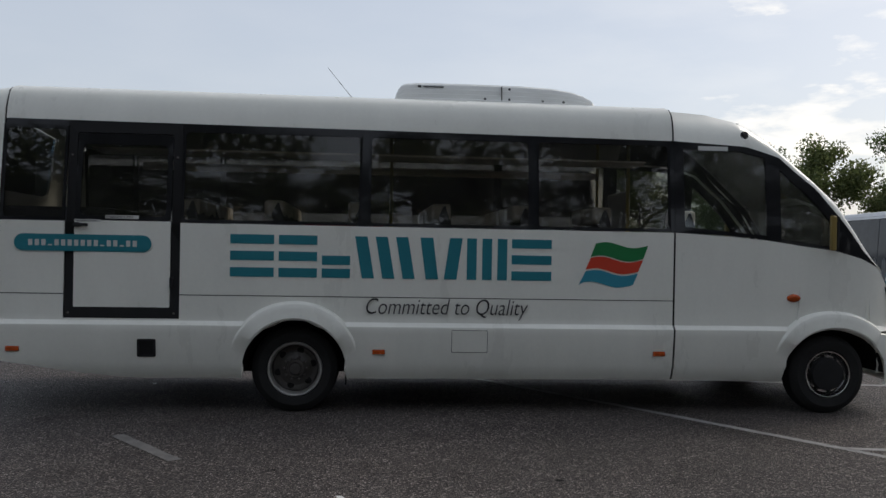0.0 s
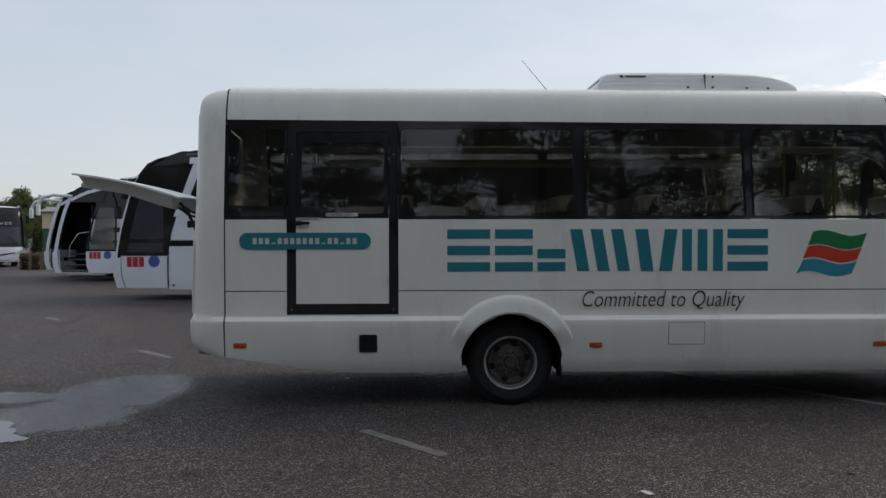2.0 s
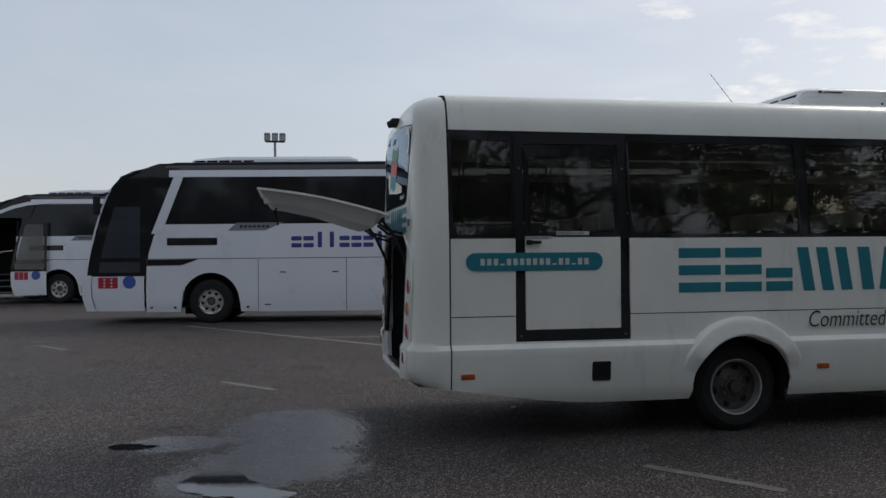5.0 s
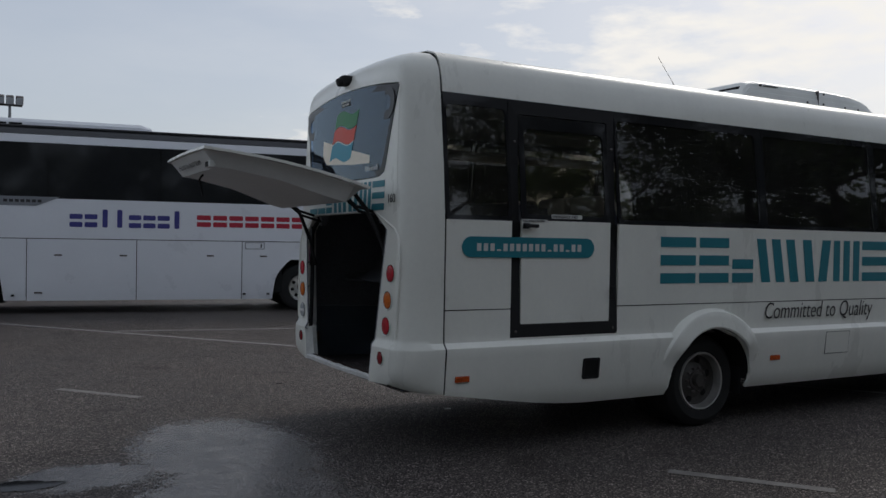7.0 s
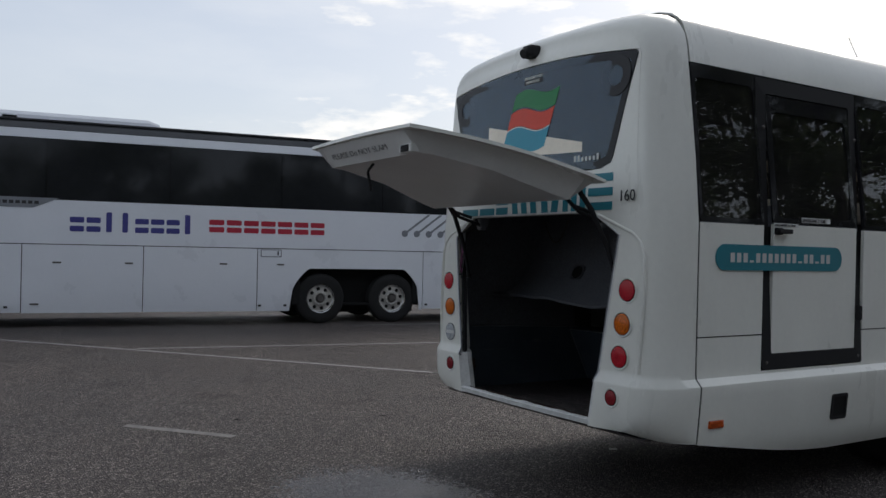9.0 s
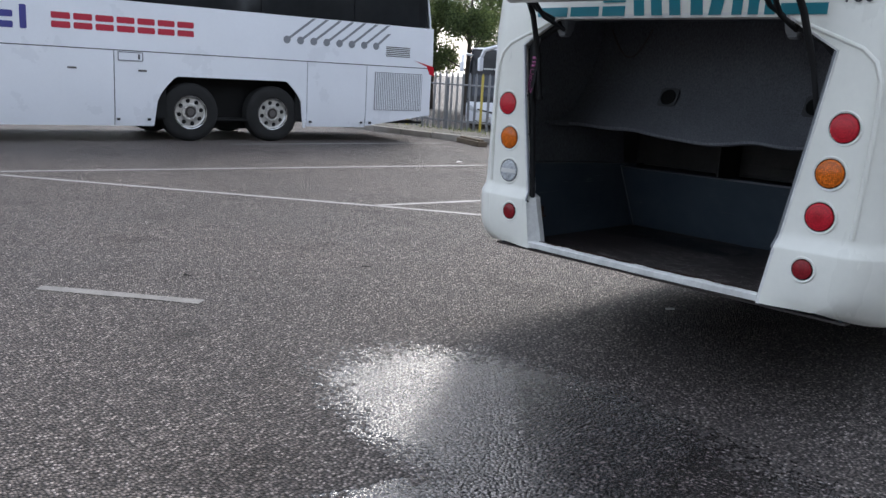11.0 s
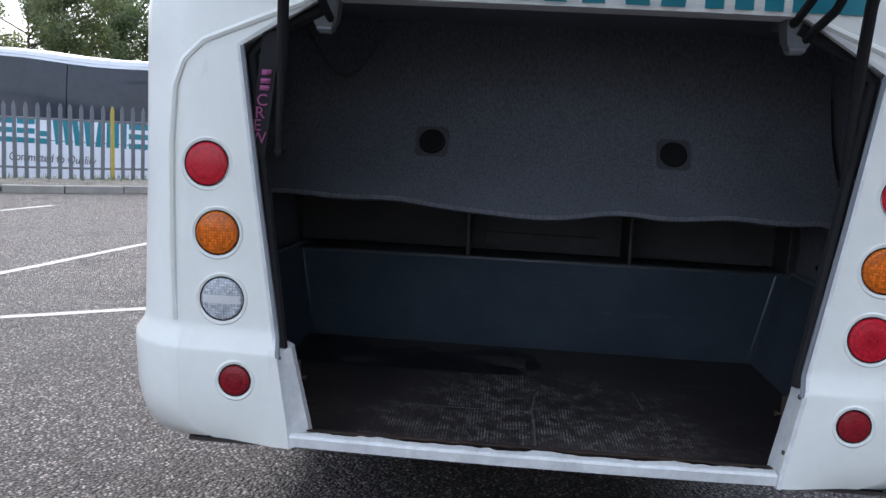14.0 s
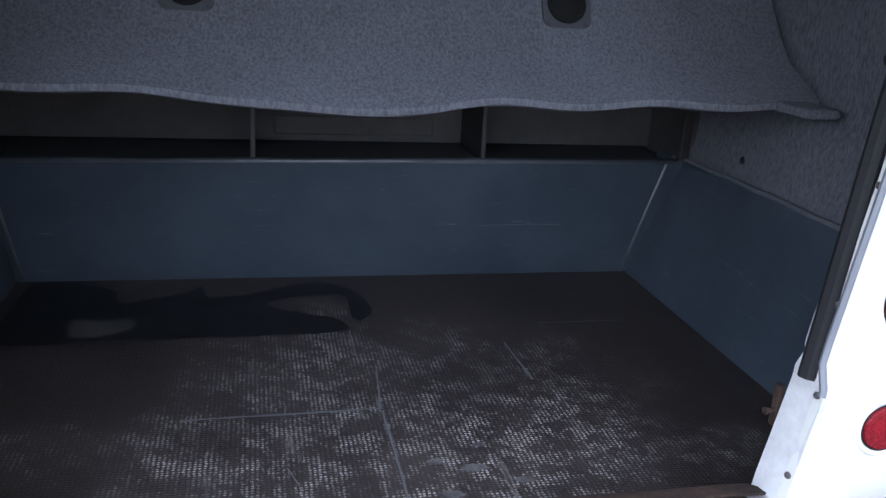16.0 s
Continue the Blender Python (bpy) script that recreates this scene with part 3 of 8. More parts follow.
def ring_plate(bm, outer, inner, fn, th):
    """A flat frame between two outlines of the same count."""
    n = len(outer)
    rows = [[bm.verts.new(fn(u, v, d)) for u, v in ol] for ol, d in ((outer, th), (inner, th), (inner, 0.0), (outer, 0.0))]
    for r in range(4):
        a, b = rows[r], rows[(r + 1) % 4]
        for k in range(n):
            q = (k + 1) % n
            bm.faces.new((a[k], a[q], b[q], b[k]))
    return bm


def rrect(x0, x1, z0, z1, r, n=4):
    out = []
    for cx, cz, a0 in ((x1 - r, z1 - r, 0), (x0 + r, z1 - r, 90), (x0 + r, z0 + r, 180), (x1 - r, z0 + r, 270)):
        for k in range(n + 1):
            a = radians(a0 + 90 * k / n)
            out.append((cx + r * math.cos(a), cz + r * math.sin(a)))
    return out


def lettering(name, body, size, m, material, parent, shear=0.0, sx=1.0, label="", depth=0.001, slim=0.0):
    cu = bpy.data.curves.new(name, "FONT")
    cu.body, cu.size, cu.shear, cu.extrude, cu.offset = body, size, shear, depth, -slim
    cu.align_x, cu.align_y = "LEFT", "BOTTOM_BASELINE"
    tmp = bpy.data.objects.new("tmp", cu)
    me = bpy.data.meshes.new_from_object(tmp)
    bpy.data.objects.remove(tmp)
    bpy.data.curves.remove(cu)
    me.transform(m @ Matrix.Diagonal((sx, 1, 1, 1)))
    me.materials.clear()
    me.materials.append(M[material])
    me.name = name
    ob = new(name, me)
    ob.parent = parent
    if label:
        ob["label"] = label
    return ob


def wheel_at(parent, x, y, z, R, rim, out, width=0.24, style="dished"):
    """A wheel about the y axis; out is -1 or 1, the way its face looks; y is the outer wall of the tyre."""
    ax, c = V(0, out, 0), V(x, y, z)
    hub = revolve(bmesh.new(), [(0.0, -0.05), (rim * 0.32, -0.05), (rim * 0.36, -0.09), (rim * 0.36, -width)], c, ax, 28)
    w = part("wheel", hub, "dull", parent)
    t = revolve(bmesh.new(), [(rim, -0.015), (rim + 0.012, 0.0), (rim + (R - rim) * 0.55, 0.012), (R - 0.035, -0.005), (R - 0.008, -0.03), (R, -0.055), (R, -width + 0.05), (R - 0.03, -width), (rim, -width + 0.02)], c, ax, 56)
    for k in range(3):
        h = -width * (0.32 + 0.18 * k)
        revolve(t, [(R + 0.0015, h - 0.012), (R + 0.004, h), (R + 0.0015, h + 0.012)], c, ax, 56)
    part("tyre", t, "tyre", w)
    dep = 0.10 if style == "dished" else 0.045
    rb = revolve(bmesh.new(), [(rim + 0.004, -0.008), (rim - 0.003, 0.003), (rim - 0.014, 0.0), (rim - 0.02, -0.02), (rim - 0.03, -dep * 0.7)], c, ax, 56)
    rm = part("rim", rb, "steel" if style == "dished" else "chrome", w)
    db = revolve(bmesh.new(), [(rim - 0.03, -dep * 0.68), (rim - 0.045, -dep * 0.95), (rim * 0.66, -dep), (rim * 0.44, -dep * 0.72), (rim * 0.34, -dep * 0.6), (rim * 0.32, -dep)], c, ax, 56)
    part("wheel_disc", db, {"dished": "disc", "capped": "chrome", "flat": "steel"}[style], rm)
    nh = 6 if style == "dished" else 8
    hole = mesh_of("hand_hole", revolve(bmesh.new(), [(0.0, 0.004), (rim * 0.12, 0.004), (rim * 0.13, 0.0)], V(0, 0, 0), ax, 14), "under")
    for k in range(nh):
        a = 2 * math.pi * (k + 0.25) / nh
        piece("hand_hole", hole, rm, Matrix.Translation(c + V(math.cos(a) * rim * 0.68, 0, math.sin(a) * rim * 0.68) + ax * (-dep + 0.003)))
    nut = mesh_of("wheel_nut", revolve(bmesh.new(), [(0.0, 0.03), (0.016, 0.03), (0.019, 0.0)] if style == "flat" else [(0.0, 0.022), (0.011, 0.022), (0.013, 0.0)], V(0, 0, 0), ax, 6), "steel" if style == "flat" else "dull")
    for k in range(10):
        a = 2 * math.pi * k / 10
        piece("wheel_nut", nut, rm, Matrix.Translation(c + V(math.cos(a) * rim * 0.42, 0, math.sin(a) * rim * 0.42) + ax * (-dep * 0.72)))
    if style == "flat":
        part("nut_ring", revolve(bmesh.new(), [(rim * 0.34, -dep * 0.5), (rim * 0.36, -dep * 0.36), (rim * 0.5, -dep * 0.4), (rim * 0.52, -dep * 0.7)], c, ax, 40), "steel", rm)
    cap = bmesh.new()
    if style == "capped":
        revolve(cap, [(0.0, 0.014), (rim * 0.45, 0.014), (rim * 0.68, 0.004), (rim * 0.72, -dep * 0.8)], c, ax, 36)
        part("hub_cap", cap, "rubber", rm)
    else:
        revolve(cap, [(0.0, -0.01), (rim * 0.2, -0.012), (rim * 0.24, -0.03), (rim * 0.24, -dep)], c, ax, 24)
        part("hub_cap", cap, "dull" if style != "dished" else "disc", rm)
    return w

# ==== ground ====
FENCE = [(10.6, 19.0), (10.8, 14.0), (11.2, 11.6), (12.4, 9.0), (14.2, 6.8), (16.5, 4.3), (21.0, -0.5), (30.0, -10.0)]
KERB = [(9.6, 19.0), (9.7, 13.6), (10.1, 11.0), (11.4, 8.4), (13.3, 6.2), (15.6, 3.6), (20.0, -1.3), (29.0, -10.8)]


def past_fence(x, y):
    """How far a place lies beyond the fence line, negative on the yard's side."""
    best, sign = 1e9, -1
    for (ax, ay), (bx, by) in zip(FENCE, FENCE[1:]):
        dx, dy = bx - ax, by - ay
        t = max(0, min(1, ((x - ax) * dx + (y - ay) * dy) / (dx * dx + dy * dy)))
        d = math.hypot(x - ax - dx * t, y - ay - dy * t)
        if d < best:
            best, sign = d, 1 if dx * (y - ay) - dy * (x - ax) > 0 else -1
    return best * sign


def ground_height(x, y):
    d = past_fence(x, y)
    t = max(0.0, min(1.0, (d - 0.3) / 1.2))
    return -0.85 * t * t * (3 - 2 * t)


def spaced(lo, hi, step, far):
    c = [lo + step * k for k in range(int(round((hi - lo) / step)) + 1)]
    d, out_lo, out_hi = step, [], []
    a, b = c[0], c[-1]
    while a > -far or b < far:
        d *= 1.5
        a, b = a - d, b + d
        out_lo.append(a)
        out_hi.append(b)
    return out_lo[::-1] + c + out_hi


def build_ground():
    bm = bmesh.new()
    xs, ys = spaced(-8, 34, 0.7, 900), spaced(-12, 30, 0.7, 900)
    vs = [[bm.verts.new((x, y, ground_height(x, y))) for y in ys] for x in xs]
    for i in range(len(xs) - 1):
        for j in range(len(ys) - 1):
            bm.faces.new((vs[i][j], vs[i + 1][j], vs[i + 1][j + 1], vs[i][j + 1])).smooth = True
    g = part("ground", bm, "asphalt")
    tagged(g, "damp dark grey asphalt yard with pale chippings", "ground", kind="structure")


build_ground()


def painted_line(pts, w, label="worn white painted bay line on the asphalt", z=0.004, paint="line"):
    bm = bmesh.new()
    rnd = random.Random(len(pts) * 7 + int(abs(pts[0][0]) * 100))
    a, b = Vector((*pts[0], 0)), Vector((*pts[-1], 0))
    d = (b - a).normalized()
    s = V(-d.y, d.x, 0)
    n = max(4, int((b - a).length / 0.12))
    l, r = [], []
    for k in range(n + 1):
        p = a.lerp(b, k / n)
        l.append(bm.verts.new(p + s * (w / 2 + rnd.uniform(-0.006, 0.004)) + V(0, 0, z)))
        r.append(bm.verts.new(p - s * (w / 2 + rnd.uniform(-0.006, 0.004)) + V(0, 0, z)))
    for k in range(n):
        bm.faces.new((l[k], r[k], r[k + 1], l[k + 1]))
    return tagged(part("painted_line", bm, paint), label, "road marking", "bay lines of the yard", "structure")


for pts, w in (
    ([(-2.9, 12.95), (2.42, 5.68)], 0.09), ([(2.42, 5.68), (6.1, 0.38)], 0.09), ([(6.1, 0.38), (7.7, -2.0)], 0.09), ([(7.7, -2.0), (9.6, -4.8)], 0.09),
    ([(-0.2, 9.5), (9.6, 7.58)], 0.09), ([(2.42, 5.68), (11.2, 4.2)], 0.09), ([(4.4, 12.0), (9.0, 11.5)], 0.09), ([(5.9, 2.25), (12.4, 1.2)], 0.09),
    ([(7.3, -1.35), (13.5, -2.3)], 0.09),
):
    painted_line(pts, w)
for pts in ([(-1.46, 4.08), (-0.82, 3.29)], [(1.82, -0.83), (2.42, -1.62)], [(-4.9, 9.2), (-4.3, 8.4)], [(-2.23, -2.12), (-1.7, -2.9)], [(-3.0, 13.6), (-1.2, 13.2)]):
    painted_line(pts, 0.1, "short faded white dash painted on the asphalt", paint="faded")


def puddle(outline, z, label, seed):
    """A film of water drawn through a few corners; its shore value falls from 1 inside to 0 at the rim."""
    n = len(outline)
    ring = []
    for k in range(n):
        p0, p1, p2, p3 = (Vector(outline[(k + o) % n]) for o in (-1, 0, 1, 2))
        for q in range(12):
            t = q / 12
            p = 0.5 * ((2 * p1) + (p2 - p0) * t + (2 * p0 - 5 * p1 + 4 * p2 - p3) * t * t + (3 * p1 - p0 - 3 * p2 + p3) * t * t * t)
            j = noise.noise(V(p.x, p.y, seed) * 5) * 0.05 + noise.noise(V(p.x, p.y, seed) * 17) * 0.02
            ring.append(p + Vector((j, j * 0.8)))
    c = sum(ring, Vector((0, 0))) / len(ring)
    bm = bmesh.new()
    shore = bm.verts.layers.float.new("shore")
    steps = (1.12, 1.0, 0.88, 0.72, 0.5, 0.25)
    rows = []
    for f_, val in zip(steps, (0.0, 0.18, 0.42, 0.75, 1.0, 1.0)):
        row = []
        for p in ring:
            q = c.lerp(p, f_)
            v = bm.verts.new((q.x, q.y, z))
            v[shore] = val
            row.append(v)
        rows.append(row)
    mid = bm.verts.new((c.x, c.y, z))
    mid[shore] = 1.0
    m = len(ring)
    for a, b in zip(rows, rows[1:]):
        for k in range(m):
            bm.faces.new((a[k], a[(k + 1) % m], b[(k + 1) % m], b[k]))
    for k in range(m):
        bm.faces.new((rows[-1][k], rows[-1][(k + 1) % m], mid))
    for f in bm.faces:
        f.normal_update()
        if f.normal.z < 0:
            f.normal_flip()
    return tagged(part("puddle", bm, "pool", recalc=False), label, "puddle", "", "structure")


puddle([(-1.42, -0.72), (-1.26, -0.95), (-1.02, -1.06), (-0.8, -1.18), (-0.58, -1.08), (-0.7, -0.9), (-0.88, -0.72), (-1.0, -0.45), (-1.2, -0.32), (-1.36, -0.5)], 0.006, "clear standing water in a dip of the asphalt", 5)
puddle([(-2.12, 0.62), (-1.96, 0.51), (-1.78, 0.48), (-1.68, 0.57), (-1.8, 0.67), (-1.98, 0.72)], 0.006, "small pool of water beside the wet patch", 8)

# ==== minibus ====
W = 2.2
YC = W / 2
SIDE = [(0.28, 0.08), (0.31, 0.055), (0.36, 0.025), (0.41, 0.006), (0.46, -0.007), (0.70, -0.03), (0.752, -0.034), (0.764, -0.032), (0.80, 0.004), (0.83, 0.007), (1.1, 0.004), (1.64, 0.0), (2.0, 0.03), (2.46, 0.085), (2.58, 0.1), (2.66, 0.118), (2.715, 0.15)]
ROOF = [(0.15, 2.715), (0.18, 2.75), (0.23, 2.782), (0.32, 2.808), (0.48, 2.826), (0.75, 2.84), (1.1, 2.846)]


def ysid(z):
    return curve_at(SIDE, z)


def taper(x):
    return 0.2 * max(0.0, (x - 7.9) / 0.52) ** 3


def on_side(far=False):
    """Maps (x, z, depth outwards) onto the bus's flank."""
    if far:
        return lambda x, z, d: V(x, W + 0.04 - ysid(z) - taper(x) + d, z)
    return lambda x, z, d: V(x, ysid(z) + taper(x) - d, z)


ARCHES = ((3.06, 0.37, 0.452), (7.885, 0.385, 0.402))


def skirt(x):
    z = curve_at([(0.58, 0.455), (1.1, 0.375), (1.45, 0.325), (1.75, 0.302), (6.43, 0.302), (7.4, 0.285), (8.6, 0.285)], x)
    for cx, cz, r in ARCHES:
        if abs(x - cx) < r:
            z = max(z, cz + math.sqrt(r * r - (x - cx) ** 2) * 0.98)
    if x > ARCHES[1][0] + 0.3:
        z = max(z, 0.76)
    return z


BELT = [(6.43, 1.645), (7.0, 1.615), (7.3, 1.59), (7.9, 1.505), (8.12, 1.435), (8.25, 1.36), (8.31, 1.28), (8.37, 1.18), (8.42, 1.06)]
PILLAR_LOW = [(6.43, 2.475), (7.13, 2.44), (7.43, 2.35), (7.75, 2.07), (7.95, 1.79), (8.12, 1.51), (8.25, 1.365)]
PILLAR_TOP = [(6.43, 2.78), (6.8, 2.757), (6.97, 2.722), (7.1, 2.68), (7.2, 2.63), (7.33, 2.545), (7.56, 2.36), (7.75, 2.172), (7.94, 1.968), (8.22, 1.44), (8.32, 1.3)]


def stations(a, b, step):
    n = max(1, int(math.ceil((b - a) / step)))
    xs = [a + (b - a) * k / n for k in range(n + 1)]
    for cx, cz, r in ARCHES:
        xs += [cx + r * math.cos(math.pi * k / 26) for k in range(27) if a < cx + r * math.cos(math.pi * k / 26) < b]
        xs += [q for q in (cx - r - 0.001, cx + r + 0.001) if a < q < b]
    return sorted(set(round(x, 4) for x in xs))


def flank(bm, a, b, zb, zt, far, rows=9, th=0.02, step=0.25):
    fn = on_side(far)
    levels = [0.70, 0.752, 0.764, 0.80, 0.83]
    grid = []
    for x in stations(a, b, step):
        lo, hi = zb(x), zt(x)
        zs = [lo + (hi - lo) * k / rows for k in range(rows + 1)]
        if hi > 0.9 and lo < 0.65:
            zs = [lo, lo + (0.7 - lo) * 0.12, lo + (0.7 - lo) * 0.35] + levels + [0.83 + (hi - 0.83) * k / 3 for k in range(1, 4)]
        elif hi > 0.78 and lo < 0.65:
            zs = [lo, lo + (0.7 - lo) * 0.12, lo + (0.7 - lo) * 0.35, 0.7, 0.752, 0.764, 0.80] + [0.80 + (hi - 0.80) * k / 4 for k in range(1, 5)]
        else:
            n = 11
            zs = [lo + (hi - lo) * k / n for k in range(n + 1)]
        while len(zs) < 12:
            zs.append(zs[-1] + 1e-5)
        grid.append([fn(x, z, 0.0) for z in zs[:12]])
    return sheet(bm, grid, th, V(0, 1 if far else -1, 0))


def build_minibus():
    bus = root("minibus", pose(0, 0, 0), "white minibus with teal lettering and its boot open", "minibus")

    for far in (False, True):
        s = "far" if far else "near"
        out = V(0, 1 if far else -1, 0)
        fn = on_side(far)
        c = lambda v: (lambda x: v)
        part("skirt_panel", flank(bmesh.new(), 0.594, 6.428, skirt, c(0.8155), far), "white", bus)
        part("side_panel", flank(bmesh.new(), 0.594, 1.117, c(0.8155), c(1.0155), far), "white", bus)
        part("side_panel", flank(bmesh.new(), 2.079, 6.428, c(0.8155), c(1.0155), far), "white", bus)
        part("side_panel", flank(bmesh.new(), 0.594, 1.117, c(1.0235), c(1.636), far), "white", bus)
        part("side_panel", flank(bmesh.new(), 2.079, 6.428, c(1.0235), c(1.636), far), "white", bus)
        part("cab_panel", flank(bmesh.new(), 6.446, 8.42, skirt, lambda x: curve_at(BELT, x) - 0.008, far, step=0.08), "white", bus)
        if far:
            part("side_panel", flank(bmesh.new(), 1.121, 2.075, c(0.82), c(1.636), far), "white", bus)
        # dark wall behind the seams
        bm = bmesh.new()
        for x0, x1, z0, z1 in ((0.595, 2.5, 0.5, 1.63), (2.5, 3.62, 0.9, 1.63), (3.62, 7.3, 0.33, 1.58), (7.3, 8.1, 0.9, 1.4)):
            sheet(bm, [[fn(x, lerp(z0, z1, k / 4), -0.03) for k in range(5)] for x in (x0, x1)], 0.01, out)
        part("inner_wall", bm, "under", bus)
        # arch lips
        for cx, cz, r in ARCHES:
            bm = bmesh.new()
            prof = [(0.0, -0.02), (0.0, 0.046), (0.015, 0.056), (0.09, 0.05), (0.13, 0.047), (0.136, 0.044), (0.14, 0.039), (0.156, 0.008), (0.162, -0.012)]
            a0, a1 = (-3, 183)
            grid = []
            for k in range(41):
                a = radians(a0 + (a1 - a0) * k / 40)
                fade = max(0.0, min(1.0, (math.sin(a) - 0.22) / 0.55))
                fade = fade * fade * (3 - 2 * fade)
                sq = 0.9 + 0.1 * abs(math.sin(a))
                row = []
                for q, d in prof:
                    x, z = cx + math.cos(a) * (r + q * sq * (0.75 + 0.25 * abs(math.sin(a)))), cz + math.sin(a) * (r + q)
                    w_ = max(0.0, min(1.0, (z - 0.66) / 0.34))
                    w_ = w_ * w_ * (3 - 2 * w_)
                    p = fn(x, 0.7, ysid(0.7) - (ysid(max(0.29, z)) if z < 0.66 else lerp(ysid(0.66), ysid(0.95), w_)))
                    p.z = max(0.29, z)
                    row.append(p + out * (d * fade - 0.006 * (1 - fade)))
                grid.append(row)
            sheet(bm, grid, 0.012, out)
            part("wheel_arch", bm, "white", bus)
            # wheel well
            bm = bmesh.new()
            grid = [[V(cx + math.cos(radians(a)) * (r + 0.01), (0.03 + 0.5 * k) if not far else W - 0.03 - 0.5 * k, cz + math.sin(radians(a)) * (r + 0.01)) for k in (0, 1)] for a in range(0, 181, 9)]
            sheet(bm, grid, 0.01, V(0, 0, 1))
            box(bm, cx - r - 0.01, cx + r + 0.01, 0.52 if not far else W - 0.54, 0.54 if not far else W - 0.52, 0.3, cz + r)
            part("wheel_well", bm, "under", bus)

        # window band: black carrier bars round each pane
        wins = [(0.595, 1.117), (2.079, 3.62), (3.68, 5.12), (5.17, 6.40)]
        if far:
            wins.insert(1, (1.13, 2.06))
        for x0, x1 in wins:
            bm = bmesh.new()
            a = rrect(x0, x1, 1.642, 2.456, 0.012, 2)
            b = rrect(x0 + 0.022, x1 - 0.022, 1.668, 2.425, 0.03, 2)
            ring_plate(bm, a, b, lambda u, v, d: fn(u, v, d - 0.018), 0.02)
            fr = part("window_frame", bm, "black", bus)
            bm = bmesh.new()
            sheet(bm, [[fn(lerp(x0 + 0.018, x1 - 0.018, k / 3), lerp(1.664, 2.43, j / 6), -0.004) for j in range(7)] for k in range(4)], 0.005, out)
            pn = part("window_pane", bm, "glass", fr)
            pn.visible_shadow = False
        for x0, x1 in ((3.62, 3.68), (5.12, 5.17), (6.40, 6.437)):
            bm = bmesh.new()
            sheet(bm, [[fn(x, lerp(1.642, 2.456, j / 5), 0.0) for j in range(6)] for x in (x0, x1)], 0.04, out)
            part("window_pillar", bm, "coachpane", bus)
        # cab window surround, with two openings
        bm = bmesh.new()

        def lo_in(x):
            return curve_at([(6.53, 1.69), (7.3, 1.625), (7.43, 1.6), (7.9, 1.53)], x)

        def hi_in(x):
            return curve_at([(6.53, 2.41), (7.05, 2.395), (7.3, 2.34), (7.43, 2.24), (7.7, 1.99), (7.88, 1.75), (7.92, 1.68)], x)

        def strip(x0, x1, f0, f1, n=6, d=0.0, th=0.03, name="cab_window_frame", mat="black", par=bus, b=None):
            b = b if b is not None else bmesh.new()
            m = max(2, int((x1 - x0) / 0.07))
            g = [[fn(lerp(x0, x1, k / m), lerp(f0(lerp(x0, x1, k / m)), f1(lerp(x0, x1, k / m)), j / n), d) for j in range(n + 1)] for k in range(m + 1)]
            return sheet(b, g, th, out)

        lowc, belt = (lambda x: curve_at(PILLAR_LOW, x)), (lambda x: curve_at(BELT, x))
        for x0, x1, f0, f1 in ((6.441, 6.53, belt, lowc), (7.30, 7.435, belt, lowc), (7.92, 8.25, belt, lowc)):
            strip(x0, x1, f0, f1, b=bm)
        for x0, x1 in ((6.53, 7.30), (7.435, 7.92)):
            strip(x0, x1, belt, lo_in, 3, b=bm)
            strip(x0, x1, hi_in, lowc, 4, b=bm)
        fr = part("cab_window_frame", bm, "black", bus)
        for x0, x1 in ((6.53, 7.30), (7.435, 7.92)):
            pn = part("window_pane", strip(x0, x1, lo_in, hi_in, 5, -0.012, 0.005), "screen", fr)
            pn.visible_shadow = False
        # front pillar and cab cantrail in white
        bm = bmesh.new()
        grid = []
        for x in stations(6.446, 8.31, 0.09):
            hi = curve_at(PILLAR_TOP, x)
            lo = min(curve_at(PILLAR_LOW, x), hi - 0.006)
            row = []
            for j in range(8):
                t = j / 7
                z = lerp(lo, hi, t)
                y = ysid(z) + taper(x) + 0.1 * t ** 3 + (0.05 * t if x < 7 else 0.02 * t)
                row.append(V(x, W - y if far else y, z))
            grid.append(row)
        sheet(bm, grid, 0.03, out)
        part("front_pillar", bm, "white", bus)
        part("pillar_lining", sheet(bmesh.new(), [[p - out * 0.085 for p in row] for row in grid], 0.004, -out), "rubber", bus)

    # main roof
    def lift(x):
        return curve_at([(0.6, 0.045), (4.0, 0.028), (6.43, 0.012)], x)

    def roof_line(x):
        h = lift(x)
        a = [(ysid(z), z) for z in (2.462 + h, 2.58 + h * 0.6, 2.66 + h * 0.5)] + [(y, z + h * 0.4) for y, z in ROOF]
        return a + [(W + (0.04 if z < 2.75 else 0.0) - y, z) for y, z in a[::-1][1:]]

    bm = bmesh.new()
    sheet(bm, [[V(x, y, z) for y, z in roof_line(x)] for x in (0.597, 1.5, 2.5, 3.5, 4.5, 5.5, 6.428)], 0.03, V(0, 0, 1))
    part("roof", bm, "white", bus)
    for far in (False, True):
        f0 = on_side(far)
        bm = bmesh.new()
        sheet(bm, [[f0(x, lerp(2.45, 2.464 + lift(x), j / 2), -0.002) for j in range(3)] for x in (0.597, 1.5, 2.5, 3.5, 4.5, 5.5, 6.428)], 0.015, V(0, 1 if far else -1, 0))
        part("window_header", bm, "black", bus)
    # ceiling lining and cab roof
    bm = bmesh.new()
    grid = []
